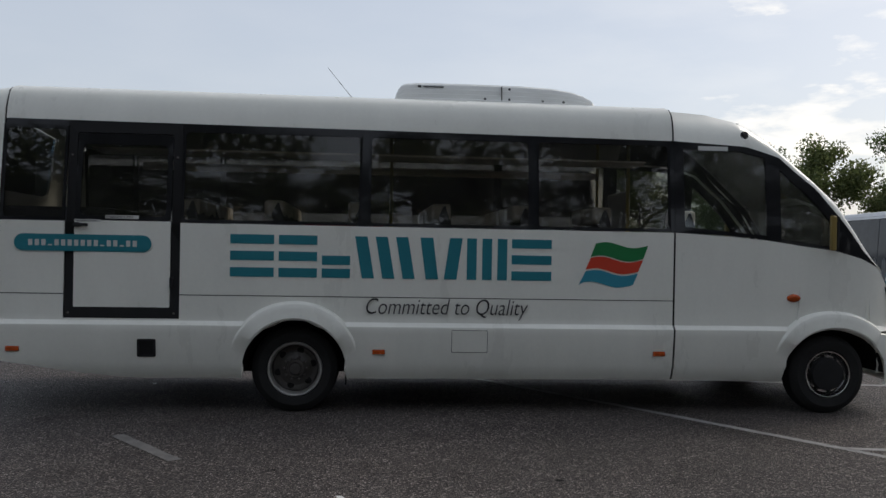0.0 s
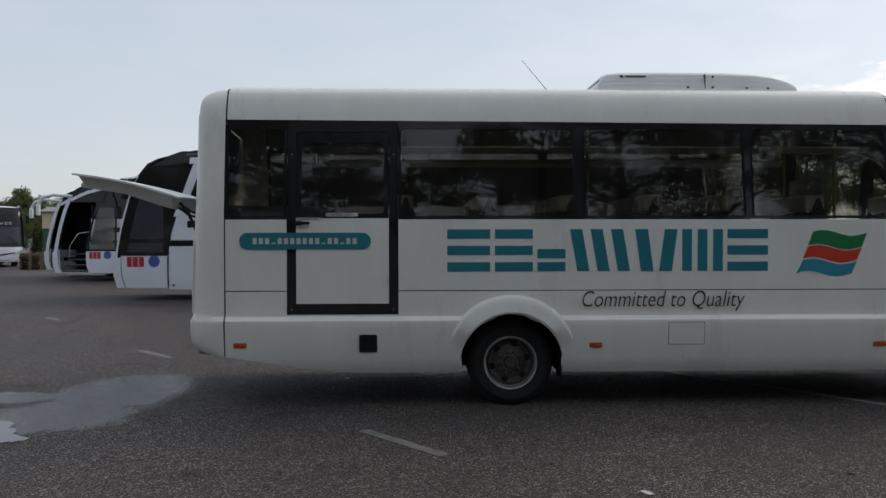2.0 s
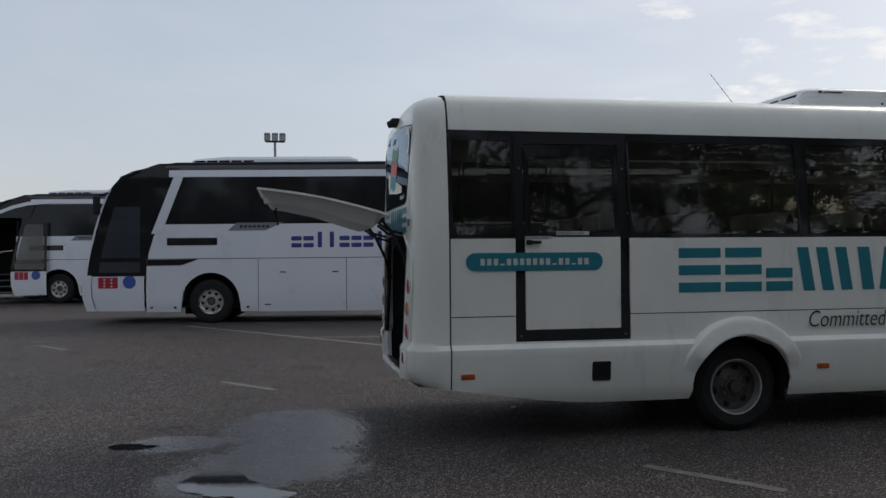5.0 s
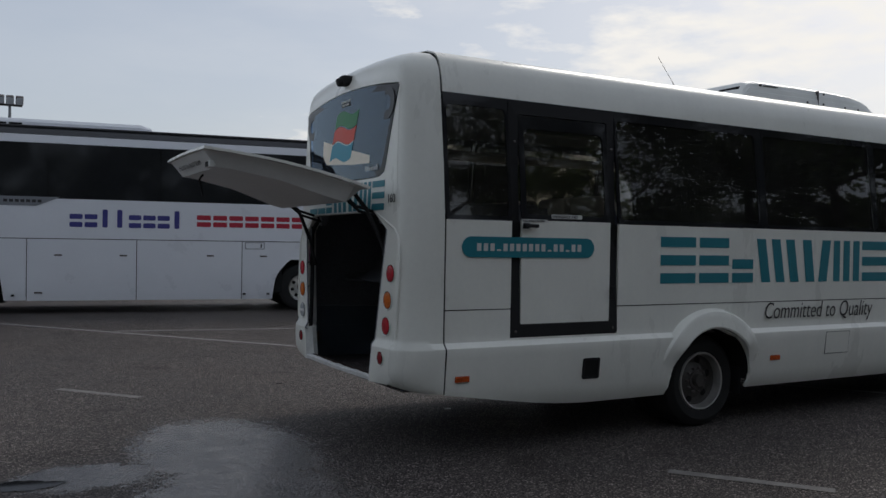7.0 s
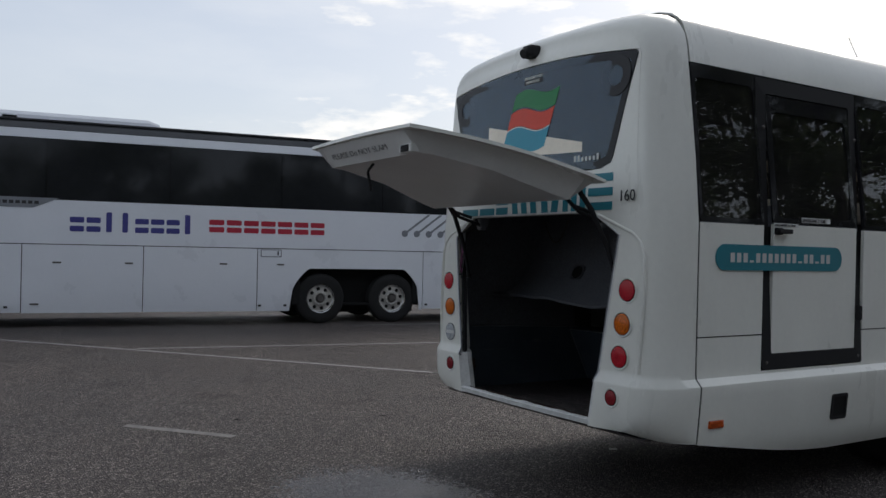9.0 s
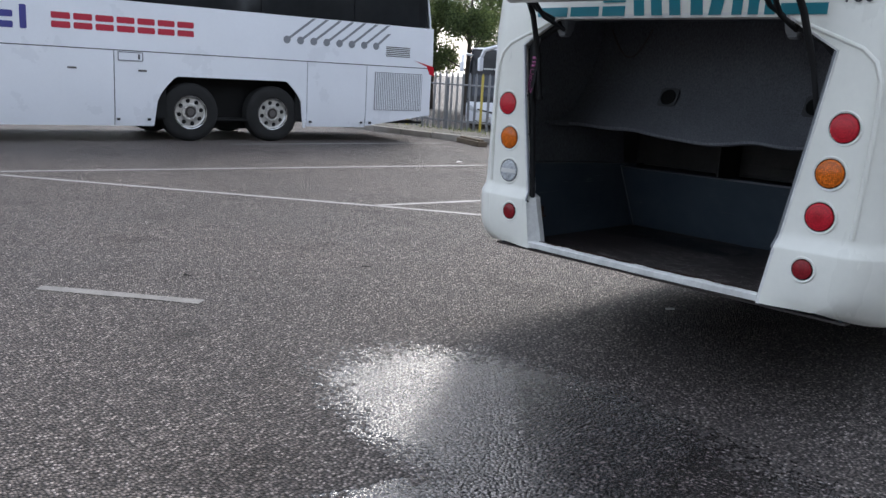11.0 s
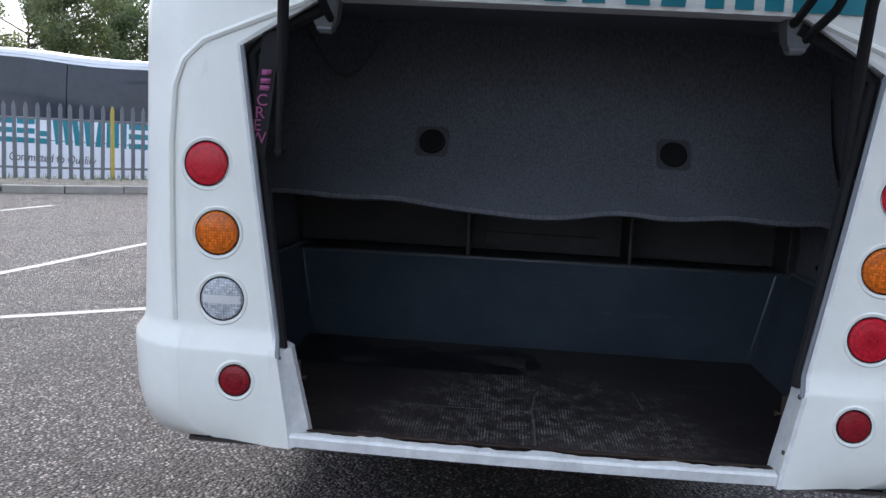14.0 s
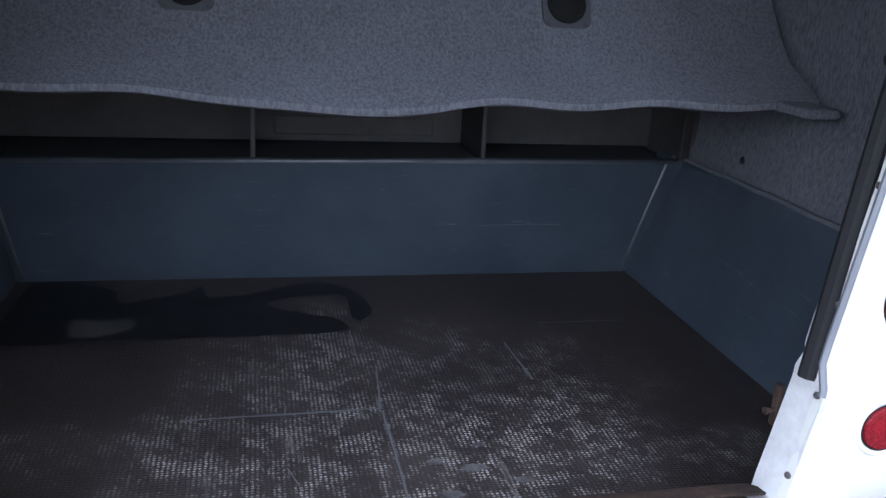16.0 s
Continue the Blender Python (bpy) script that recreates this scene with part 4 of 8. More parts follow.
    for x, zt in ((6.446, 2.848), (6.62, 2.838), (6.8, 2.805), (6.97, 2.755), (7.1, 2.7)):
        e = curve_at(PILLAR_TOP, x)
        y0 = ysid(e) + 0.1 + (0.05 if x < 7 else 0.02) + 0.003
        grid.append([V(x + 0.06 * (1 - ((q - 10) / 10) ** 2) * (x - 6.44), lerp(y0, W - y0, q / 20), e + (zt - e) * (1 - abs((q - 10) / 10) ** 2.6)) for q in range(21)])
    sheet(bm, grid, 0.03, V(0, 0, 1))
    part("cab_roof", bm, "white", bus)
    bm = bmesh.new()
    grid = []
    for k in range(9):
        x = lerp(7.1, 8.32, k / 8)
        e = curve_at(PILLAR_TOP, x)
        y0 = ysid(e) + 0.115 + taper(x)
        grid.append([V(x + (0.03 + 0.17 * k / 8) * (1 - ((q - 6) / 6) ** 2), lerp(y0, W - y0, q / 12), e + 0.015 * (1 - ((q - 6) / 6) ** 2) * (1 - k / 8)) for q in range(13)])
    sheet(bm, grid, 0.006, V(1, 0, 1))
    ws = part("windscreen", bm, "screen", bus)
    ws.visible_shadow = False
    # nose
    bm = bmesh.new()
    grid = []
    for z in (0.76, 0.95, 1.1, 1.2, 1.3):
        xe = curve_at([(1.06, 8.42), (1.18, 8.37), (1.28, 8.31), (1.3, 8.295)], z)
        ye = ysid(z) + taper(xe)
        grid.append([V(xe + 0.13 * (1 - abs((q - 8) / 8) ** 2.6), lerp(ye, W - ye, q / 16), z) for q in range(17)])
    sheet(bm, grid, 0.03, V(1, 0, 0))
    part("nose_panel", bm, "white", bus)
    bm = bmesh.new()
    grid = []
    cx, cz, r = ARCHES[1]
    for z, dx in ((0.275, -0.07), (0.3, -0.03), (0.36, -0.005), (0.5, 0.015), (0.62, 0.02), (0.7, 0.008), (0.735, -0.01), (0.74, -0.04)):
        xa = cx + math.sqrt((r + 0.012) ** 2 - (z - cz) ** 2)
        half = [(xa, -0.012), (lerp(xa, 8.31, 0.5), -0.012), (8.31, 0.002 - dx * 0.5), (8.38, 0.03 - dx * 0.7), (8.435 + dx * 0.6, 0.085 - dx * 0.7), (8.475 + dx * 0.8, 0.18 - dx * 0.4), (8.52 + dx, 0.4), (8.56 + dx, 0.75)]
        grid.append([V(x, y, z) for x, y in half] + [V(8.575 + dx, YC, z)] + [V(x, W - y, z) for x, y in half[::-1]])
    sheet(bm, grid, 0.02, V(1, 0, 0))
    part("front_bumper", bm, "white", bus)
    for far in (False, True):
        bm = bmesh.new()
        fn = on_side(far)
        prism(bm, [(8.385, 0.86), (8.416, 0.87), (8.416, 1.05), (8.365, 1.165), (8.345, 1.17), (8.39, 1.03)], lambda a, b, d: fn(a, b, d + 0.002), 0.01)
        part("headlamp", bm, "black", bus)

    # rear cap: rings drawn in round the corners
    uc = [(ysid(z), z) for z in (0.458, 0.47, 0.485, 0.505, 0.535, 0.57, 0.61, 0.65, 0.70, 0.752, 0.764, 0.80, 0.83, 1.2, 1.64, 2.0, 2.3, 2.46, 2.58, 2.66)] + ROOF
    uc = uc + [(W - y, z) for y, z in uc[::-1][1:]]
    n = len(uc)
    nin = []
    for k in range(n):
        a, b = Vector(uc[max(0, k - 1)]), Vector(uc[min(n - 1, k + 1)])
        d = (b - a).normalized()
        nin.append(Vector((d.y, -d.x)) if uc[k][1] > 2.5 else Vector((1.0 if k < n / 2 else -1.0, 0.0)))
    def tuck(z):
        t = max(0.0, min(0.98, (0.64 - z) / 0.186))
        return 0.1 * (1 - math.sqrt(1 - t * t))

    grid = []
    for k in range(17):
        th = radians(90 * k / 16)
        row = []
        for (y, z), q in zip(uc, nin):
            y += (1 if y < YC else -1) * tuck(z) * math.sin(th) ** 0.8
            d = curve_at([(2.0, 0.16), (2.46, 0.112)], z) * (1 - math.cos(th))
            bump_out = curve_at([(0.755, 0.026), (0.768, 0.024), (0.8, 0.002), (0.83, 0.0)], z)
            if z < 0.9:
                soft = curve_at([(0.28, 0.05), (0.48, 0.0), (0.75, -0.012), (0.9, 0.004)], z)
                y += (1 if y < YC else -1) * (soft - ysid(z)) * math.sin(th)
            if y > YC and z < 2.75:
                y += 0.04 * (1 - math.sin(th) ** 4)
            zz = z + q.y * d
            if z < 0.6:
                zz += 0.05 * math.sin(th) ** 3 * (0.6 - z) / 0.142
            row.append(V(0.582 - (0.299 + bump_out - tuck(zz)) * math.sin(th) + 0.03 * max(0, z - 1.0) * math.sin(th), y + q.x * d, zz))
        grid.append(row)
    part("rear_cap", sheet(bmesh.new(), grid, 0.02, V(-1, 0, 1)), "white", bus)
    cap_ring = grid[-1]
    ring = sorted((p.z, p.y) for p in cap_ring if p.y < YC and p.z < 2.62)

    def face_x(y, z):
        return 0.283 - 0.03 * (1 - ((y - YC) / 0.94) ** 2) + 0.03 * max(0, z - 1.0) - curve_at([(0.755, 0.026), (0.768, 0.024), (0.8, 0.002), (0.83, 0.0)], z) + tuck(z) * max(0.0, min(1.0, (0.43 - min(y, W - y)) / 0.15))

    def edge(z):
        return min(curve_at(ring, z) - 0.004, curve_at(INNER, z) - 0.012)

    INNER = [(0.506, 0.461), (0.53, 0.459), (0.558, 0.456), (0.6, 0.449), (0.65, 0.44), (0.752, 0.423), (0.764, 0.421), (0.80, 0.415), (0.83, 0.41), (1.2, 0.35), (1.56, 0.295), (1.685, 0.50), (1.69, 0.52), (1.93, 0.52), (1.932, 0.45), (1.96, 0.375), (2.0, 0.355), (2.3, 0.275), (2.54, 0.20), (2.56, 0.22)]
    for far in (False, True):
        bm = bmesh.new()
        grid = []
        for z, yi in INNER:
            e = edge(z)
            row = []
            for k in range(6):
                y = lerp(e, yi, k / 5)
                row.append(V(face_x(y, z), W - y if far else y, z))
            grid.append(row)
        sheet(bm, grid, 0.02, V(-1, 0, 0))
        part("rear_corner_panel", bm, "white", bus)
    bm = bmesh.new()
    sheet(bm, [[V(face_x(y, z), y, z) for y in [lerp(0.52, 1.68, k / 10) for k in range(11)]] for z in (1.692, 1.75, 1.85, 1.928)], 0.02, V(-1, 0, 0))
    part("rear_band", bm, "white", bus)

    def win_top(y):
        return 2.555 + 0.06 * (1 - ((y - YC) / 0.9) ** 2)

    crest = sorted(((p.y, p.z, p.x) for p in cap_ring if p.z > 2.5))
    zs_, xs_ = [(y, z) for y, z, x in crest], [(y, x) for y, z, x in crest]
    ys_ = sorted([lerp(0.2, W - 0.2, k / 30) for k in range(31)] + [y for y, z, x in crest if 0.203 < y < W - 0.203])
    rows = []
    for j in range(6):
        t = j / 5
        e = t * t * (3 - 2 * t)
        rows.append([V(lerp(face_x(y, 2.53), curve_at(xs_, y), e), y, lerp(win_top(y) + 0.004, max(curve_at(zs_, y), win_top(y) + 0.01), t)) for y in ys_])
    bm = bmesh.new()
    sheet(bm, rows, 0.02, V(-1, 0, 0))
    part("rear_header", bm, "white", bus)
    # rear window
    edge_l = [(1.935, 0.45), (1.96, 0.378), (2.0, 0.358), (2.3, 0.278), (2.54, 0.205), (2.552, 0.21)]
    bm = bmesh.new()
    grid = []
    for z, yi in edge_l:
        top = 0.06 if z > 2.53 else 0.0
        grid.append([V(face_x(lerp(yi, W - yi, k / 16), z) - 0.003, lerp(yi, W - yi, k / 16), z + (top * (1 - ((k - 8) / 8) ** 2))) for k in range(17)])
    sheet(bm, grid, 0.005, V(-1, 0, 0))
    rw = part("rear_window", bm, "rearglass", bus, "tinted rear window with a waving flag sticker")
    rw.visible_shadow = False
    bm = bmesh.new()
    ol = [(yi, z) for z, yi in edge_l] + [(lerp(0.21, W - 0.21, k / 12), win_top(lerp(0.21, W - 0.21, k / 12)) - 0.004) for k in range(1, 12)] + [(W - yi, z) for z, yi in edge_l[::-1]]
    il = []
    for y, z in ol:
        il.append((YC + (y - YC) * 0.95, 2.245 + (z - 2.245) * 0.87))
    ring_plate(bm, ol, il, lambda y, z, d: V(face_x(y, z) - 0.0032 - d, y, z), 0.001)
    part("window_border", bm, "black", rw)
    for y in (0.36, W - 0.36):
        bm = bmesh.new()
        revolve(bm, [(0.056, 0.0), (0.057, 0.0014), (0.115, 0.0014), (0.118, -0.004)], V(face_x(y, 2.42) - 0.0032, y, 2.44), V(-1, 0, 0.03), 32)
        part("window_lobe", bm, "black", rw)

    def wave(y0, y1, z0, z1, n=14, amp=0.025, slant=0.0):
        up = [(lerp(y0, y1, k / n) + slant * z1, z1 + amp * math.sin(2 * math.pi * k / n)) for k in range(n + 1)]
        dn = [(lerp(y0, y1, k / n) + slant * z0, z0 + amp * math.sin(2 * math.pi * k / n)) for k in range(n, -1, -1)]
        return up + dn

    for z0, z1, colr in ((2.35, 2.455, "green"), (2.235, 2.34, "red"), (2.105, 2.2255, "sea"), (2.226, 2.231, "white")):
        bm = bmesh.new()
        prism(bm, wave(1.72, 2.15, z0, z1, slant=-0.37, amp=-0.022), lambda y, z, d: V(face_x(y, z) - 0.0056 - d, y, z), 0.0006)
        part("flag_band", bm, colr, rw, {"green": "green flag band", "red": "red flag band", "sea": "sea blue flag band", "white": "thin white flag line"}[colr])
    bm = bmesh.new()
    prism(bm, rrect(0.98, 1.16, 2.505, 2.531, 0.003), lambda y, z, d: V(face_x(y, z) - 0.004 - d, y, z), 0.001)
    part("notice_sticker", bm, "ink", rw)
    rear = Matrix(((0, 0, -1, 0), (-1, 0, 0, 0), (0, 1, 0, 0), (0, 0, 0, 1)))
    lettering("notice_text", "EMERGENCY EXIT", 0.022, Matrix.Translation((face_x(1.1, 2.5) - 0.0072, 1.155, 2.536)) @ rear, "white", rw)
    lettering("notice_text", "BREAK GLASS", 0.022, Matrix.Translation((face_x(1.1, 2.5) - 0.0072, 1.14, 2.511)) @ rear, "white", rw)
    for k in range(7):
        bm = bmesh.new()
        box(bm, face_x(0.55, 2.0) - 0.0075, face_x(0.55, 2.0) - 0.0055, 0.46 + k * 0.032, 0.476 + k * 0.032, 1.985, 2.008 + (0.012 if k in (0, 6, 5) else 0))
        part("badge_bar", bm, "silver", rw)
    lettering("fleet_number", "160", 0.085, Matrix.Translation((face_x(0.3, 1.77) - 0.004, 0.305, 1.745)) @ rear, "ink", bus)
    # name band above the boot, in plain bars
    word_bars(bus, 0.36, 1.86, 1.70, 1.905, lambda u, v, d: V(face_x(W - 0.0 - u, v) - 0.002 - d, W - u, v))
    bm = bmesh.new()
    low, high = [(0.6, 2.04), (0.9, 2.05), (1.46, 2.09), (1.54, 2.17)], [(0.6, 2.095), (1.0, 2.175), (1.54, 2.285)]
    sheet(bm, [[V(face_x(y, z) - 0.0038, y, z) for z in [lerp(curve_at(low, y), curve_at(high, y), j / 3) for j in range(4)]] for y in [lerp(0.604, 1.54, k / 18) for k in range(19)]], 0.0006, V(-1, 0, 0))
    part("paper_sheet", bm, "cover", rw, "cream sheet fixed to the window")
    # reversing camera
    bm = bmesh.new()
    box(bm, 0.26, 0.36, 1.06, 1.16, 2.67, 2.75, 0.02)
    revolve(bm, [(0.0, 0.05), (0.03, 0.045), (0.036, 0.0)], V(0.28, 1.11, 2.705), V(-1, 0, -0.4), 16)
    part("reversing_camera", bm, "rubber", bus)

    # tail lamps
    for far in (False, True):
        for i, (z, y, r) in enumerate(((1.264, 0.218, 0.058), (1.082, 0.245, 0.058), (0.905, 0.26, 0.058), (0.685, 0.288, 0.042))):
            if far:
                y, z = y + (-0.006, 0.0, 0.002, 0.022)[i], z - (0.012, 0.01, 0.009, 0.002)[i]
            yy = W - y if far else y
            x = face_x(y, z)
            bm = bmesh.new()
            revolve(bm, [(r + 0.002, -0.004), (r + 0.01, -0.003), (r + 0.014, 0.001), (r + 0.01, 0.005), (r + 0.003, 0.003), (r, -0.004)], V(x, yy, z), V(-1, 0, 0), 36)
            lp = part("tail_lamp", bm, "white", bus)
            bm = bmesh.new()
            revolve(bm, [(0.0, 0.013), (r * 0.55, 0.012), (r * 0.92, 0.008), (r, 0.001), (r, -0.01)], V(x, yy, z), V(-1, 0, 0), 36)
            kind = ("lens_red", "lens_amber", "lens_clear" if far else "lens_red", "lens_dark")[i]
            part("lens", bm, kind, lp, {"lens_red": "red lens", "lens_dark": "dark red lens", "lens_amber": "amber lens", "lens_clear": "clear lens"}[kind])
            if kind == "lens_clear":
                bm = bmesh.new()
                sheet(bm, [[V(x - 0.0142 + 0.0055 * ((a * a + c * c) / (r * r)), yy + a, z + c) for a in [r * (0.86 * k / 4 - 0.86) for k in range(9)]] for c in (-0.011, 0.0, 0.011)], 0.001, V(-1, 0, 0))
                part("lens_band", bm, "silver", lp)
            bm = bmesh.new()
            revolve(bm, [(r - 0.001, 0.003), (r + 0.0015, 0.005), (r + 0.002, 0.0)], V(x, yy, z), V(-1, 0, 0), 36)
            part("gasket", bm, "rubber", lp)
        # raised edge round the lamp column
        bm = bmesh.new()
        pts = []
        for z, y in ((0.83, 0.128), (1.0, 0.118), (1.3, 0.108), (1.45, 0.116), (1.52, 0.142), (1.57, 0.195), (1.62, 0.32), (1.675, 0.46)):
            pts.append(V(face_x(y, z) + 0.004, W - y if far else y, z))
        tube(bm, pts, 0.011, 8)
        part("lamp_moulding", bm, "white", bus)

    # sill and boot opening
    bm = bmesh.new()
    ys_ = [lerp(0.462, 1.738, k / 110) for k in range(111)]
    rag = [0.012 * noise.noise(V(y * 9, 0, 7)) + 0.006 * noise.noise(V(y * 41, 0, 3)) for y in ys_]
    sheet(bm, [[V(face_x(y, 0.53) + dx + g_ * w_, y, z + g_ * v_) for y, g_ in zip(ys_, rag)] for z, dx, w_, v_ in ((0.506, 0.03, 0, 0), (0.511, 0.006, 0, 0), (0.538, 0.0, 0, 0.1), (0.544, 0.006, 0, 0.2), (0.547, 0.02, 0.4, 0.2), (0.546, 0.033, 1.0, 0.3))], 0.012, V(-1, 0, 0))
    part("boot_sill", bm, "oldwhite", bus, "chipped white painted boot sill")
    bm = bmesh.new()
    rnd = random.Random(4)
    grid = []
    for j, (x, z) in enumerate(((0.286, 0.546), (0.31, 0.542), (0.338, 0.53), (0.35, 0.482))):
        grid.append([V(x + (0.009 if j == 0 else 0.003) * noise.noise(V(k * 0.37, j, 2.0)) + rnd.uniform(-0.002, 0.002), lerp(0.46, 1.72, k / 60), z + rnd.uniform(-0.001, 0.0015)) for k in range(61)])
    sheet(bm, grid, 0.004, V(0, 0, 1))
    part("sill_edge", bm, "rust", bus, "rusty worn sill edge")
    for far in (False, True):
        my = (lambda y: W - y) if far else (lambda y: y)
        bm = bmesh.new()
        step = [(0.5, 0.05), (0.77, 0.028), (0.79, 0.0)] if far else [(0.5, 0.006), (0.79, 0.0)]
        rows = [(0.505, 0.462), (0.558, 0.456), (0.752, 0.423), (0.77, 0.42), (0.79, 0.417), (0.80, 0.415), (0.83, 0.41), (1.2, 0.35), (1.56, 0.295), (1.685, 0.50)]
        sheet(bm, [[V(face_x(y, z) + dx, my(y + curve_at(step, z) * q - dx * 0.25 * (z > 0.78)), z) for dx, q in ((0.0, 0), (0.02, 0.25), (0.05, 1.0), (0.085, 1.0))] for z, y in rows], 0.012, V(0, -1 if far else 1, 0))
        part("door_jamb", bm, "oldwhite", bus)
        bm = bmesh.new()
        tube(bm, [V(face_x(y, z) + 0.002, my(y + 0.002), z) for z, y in ((0.752, 0.423), (0.764, 0.421), (0.80, 0.415), (0.83, 0.41), (1.2, 0.35), (1.56, 0.295))], 0.0065, 6)
        part("edge_rubber", bm, "stripe", bus)
        bm = bmesh.new()
        tube(bm, [V(face_x(y, z) + 0.045, my(y + 0.004), z) for z, y in ((0.765, 0.42), (1.2, 0.352), (1.54, 0.305), (1.6, 0.36), (1.668, 0.5))], 0.017, 8)
        part("door_seal", bm, "rubber", bus)
        # catch pin and screws on the jamb
        bm = bmesh.new()
        cy = 0.45 if far else 0.425
        box(bm, 0.335, 0.352, my(cy), my(cy + 0.012), 0.645, 0.725, 0.002)
        tube(bm, [V(0.342, my(cy), 0.675), V(0.342, my(cy + 0.024), 0.675), V(0.342, my(cy + 0.025), 0.675), V(0.342, my(cy + 0.03), 0.675)], [0.004, 0.004, 0.007, 0.007], 10)
        part("catch_pin", bm, "rust", bus)
        me = mesh_of("jamb_screw", revolve(bmesh.new(), [(0.0, 0.003), (0.006, 0.002), (0.007, 0.0)], V(0, 0, 0), V(-0.4, -1 if far else 1, 0), 8), "dull")
        for z, y in ((0.6, 0.447), (0.75, 0.422), (0.9, 0.398), (1.1, 0.365), (1.3, 0.334)):
            piece("jamb_screw", me, bus, Matrix.Translation((face_x(y, z) + 0.012, my(y + 0.004), z)))
    bm = bmesh.new()
    sheet(bm, [[V(face_x(y, 1.69) + dx, y, 1.69) for y in [lerp(0.5, 1.7, k / 6) for k in range(7)]] for dx in (0.0, 0.04, 0.1)], 0.02, V(0, 0, -1))
    part("door_jamb", bm, "oldwhite", bus)

    # boot inside
    bm = bmesh.new()
    box(bm, 0.34, 1.62, 0.12, W - 0.15, 0.47, 0.48)
    part("boot_floor", bm, "ply", bus, "scuffed dark mesh-faced plywood boot floor")
    bm = bmesh.new()
    sheet(bm, [[V(lerp(1.605, 1.42, j / 4), y, lerp(0.475, 0.889 - 0.0075 * y, j / 4)) for y in (0.08, 0.8, 1.4, W - 0.15)] for j in range(5)], 0.015, V(-1, 0, 0))
    part("boot_bulkhead", bm, "vinyl", bus, "scratched blue-grey vinyl bulkhead")
    bm = bmesh.new()
    for y in (0.165, W - 0.22):
        tube(bm, [V(1.604, y, 0.482), V(1.425, y + (0.02 if y > 1 else -0.02), 0.868 if y > 1 else 0.882)], 0.006, 6)
    tube(bm, [V(1.42, 0.09, 0.887), V(1.42, W - 0.15, 0.873)], 0.006, 6)
    part("edge_bead", bm, "galv", bus)
    for far in (False, True):
        my = (lambda y: W - y) if far else (lambda y: y)
        bm = bmesh.new()
        grid = []
        for k in range(8):
            x = lerp(0.345, 1.6, k / 7)
            top = curve_at([(0.3, 0.925), (0.85, 0.912), (1.1, 0.903), (1.5, 0.886)], x)
            lean = 0.0 if far else 0.06 * max(0.0, min(1.0, (x - 0.6) / 0.8))
            grid.append([V(x, my(0.2 if far else 0.15 - lean * j / 3), lerp(0.474, top, j / 3)) for j in range(4)])
        sheet(bm, grid, 0.012, V(0, -1 if far else 1, 0))
        part("side_lining", bm, "vinyl", bus)
        bm = bmesh.new()
        grid = []
        for k in range(9):
            x = lerp(0.345, 1.5, k / 8)
            top = curve_at([(0.3, 0.925), (0.85, 0.912), (1.1, 0.903), (1.5, 0.886)], x)
            row = []
            lean = 0.0 if far else 0.06 * max(0.0, min(1.0, (x - 0.6) / 0.8))
            for j in range(8):
                z = lerp(top, 1.74, j / 7)
                y = (0.165 if far else 0.135 - lean * (1 - j / 7)) - 0.03 * math.sin(math.pi * j / 7) + 0.012 * noise.noise(V(x * 5, z * 5, 3.0 if far else 1.0))
                row.append(V(x, my(y), z))
            grid.append(row)
        sheet(bm, grid, 0.012, V(0, -1 if far else 1, 0))
        part("side_carpet", bm, "carpet", bus)
        bm = bmesh.new()
        tube(bm, [V(lerp(0.5, 1.5, k / 8), my(0.196 if far else 0.146 - 0.06 * max(0.0, min(1.0, (lerp(0.5, 1.5, k / 8) - 0.6) / 0.8))), curve_at([(0.3, 0.927), (0.85, 0.914), (1.1, 0.905), (1.5, 0.888)], lerp(0.5, 1.5, k / 8)) + 0.003 * (k % 2)) for k in range(9)], 0.007, 6)
        part("lining_bead", bm, "galv", bus)
    # raked carpet panel with a sagging lower hem
    def rake(z):
        return curve_at([(1.1, 0.79), (1.13, 0.83), (1.2, 0.92), (1.28, 1.0), (1.36, 1.062), (1.45, 1.105), (1.55, 1.135), (1.75, 1.17)], z)

    bm = bmesh.new()
    grid = []
    for k in range(61):
        y = lerp(0.12, W - 0.12, k / 60)
        hem = 1.132 + 0.008 * math.sin(y * 4.1 + 0.6) - 0.02 * math.exp(-((y - 1.2) / 0.22) ** 2) + 0.004 * math.sin(y * 17) + 0.012 * noise.noise(V(y * 4, 0, 0))
        row = [V(0.95, y, hem - 0.002), V(0.85, y, hem - 0.008), V(0.815, y, hem), V(0.812, y, hem + 0.014)]
        for j in range(1, 10):
            z = lerp(hem + 0.014, 1.745, j / 9)
            row.append(V(rake(z) + 0.005 * noise.noise(V(y * 3, z * 3, 0)), y, z))
        grid.append(row)
    sheet(bm, grid, 0.014, V(-1, 0, 1))
    cp = part("carpet_panel", bm, "carpet", bus, "grey carpeted panel with a sagging hem")
    for y in (0.651, 1.466):
        at_ = Matrix.Translation((rake(1.323) - 0.006, y, 1.323 + 0.004)) @ Matrix.Rotation(radians(26), 4, "Y")
        bm = bmesh.new()
        prism(bm, rrect(-0.056, 0.056, -0.056, 0.056, 0.02), lambda a, b, d: V(-d, a, b), 0.007)
        for sy in (-1, 1):
            for sz in (-1, 1):
                revolve(bm, [(0.0, 0.003), (0.005, 0.002), (0.006, 0.0)], V(-0.007, sy * 0.044, sz * 0.044), V(-1, 0, 0), 8)
        bmesh.ops.transform(bm, matrix=at_, verts=bm.verts)
        sp = part("speaker_plate", bm, "speaker", cp)
        bm = bmesh.new()
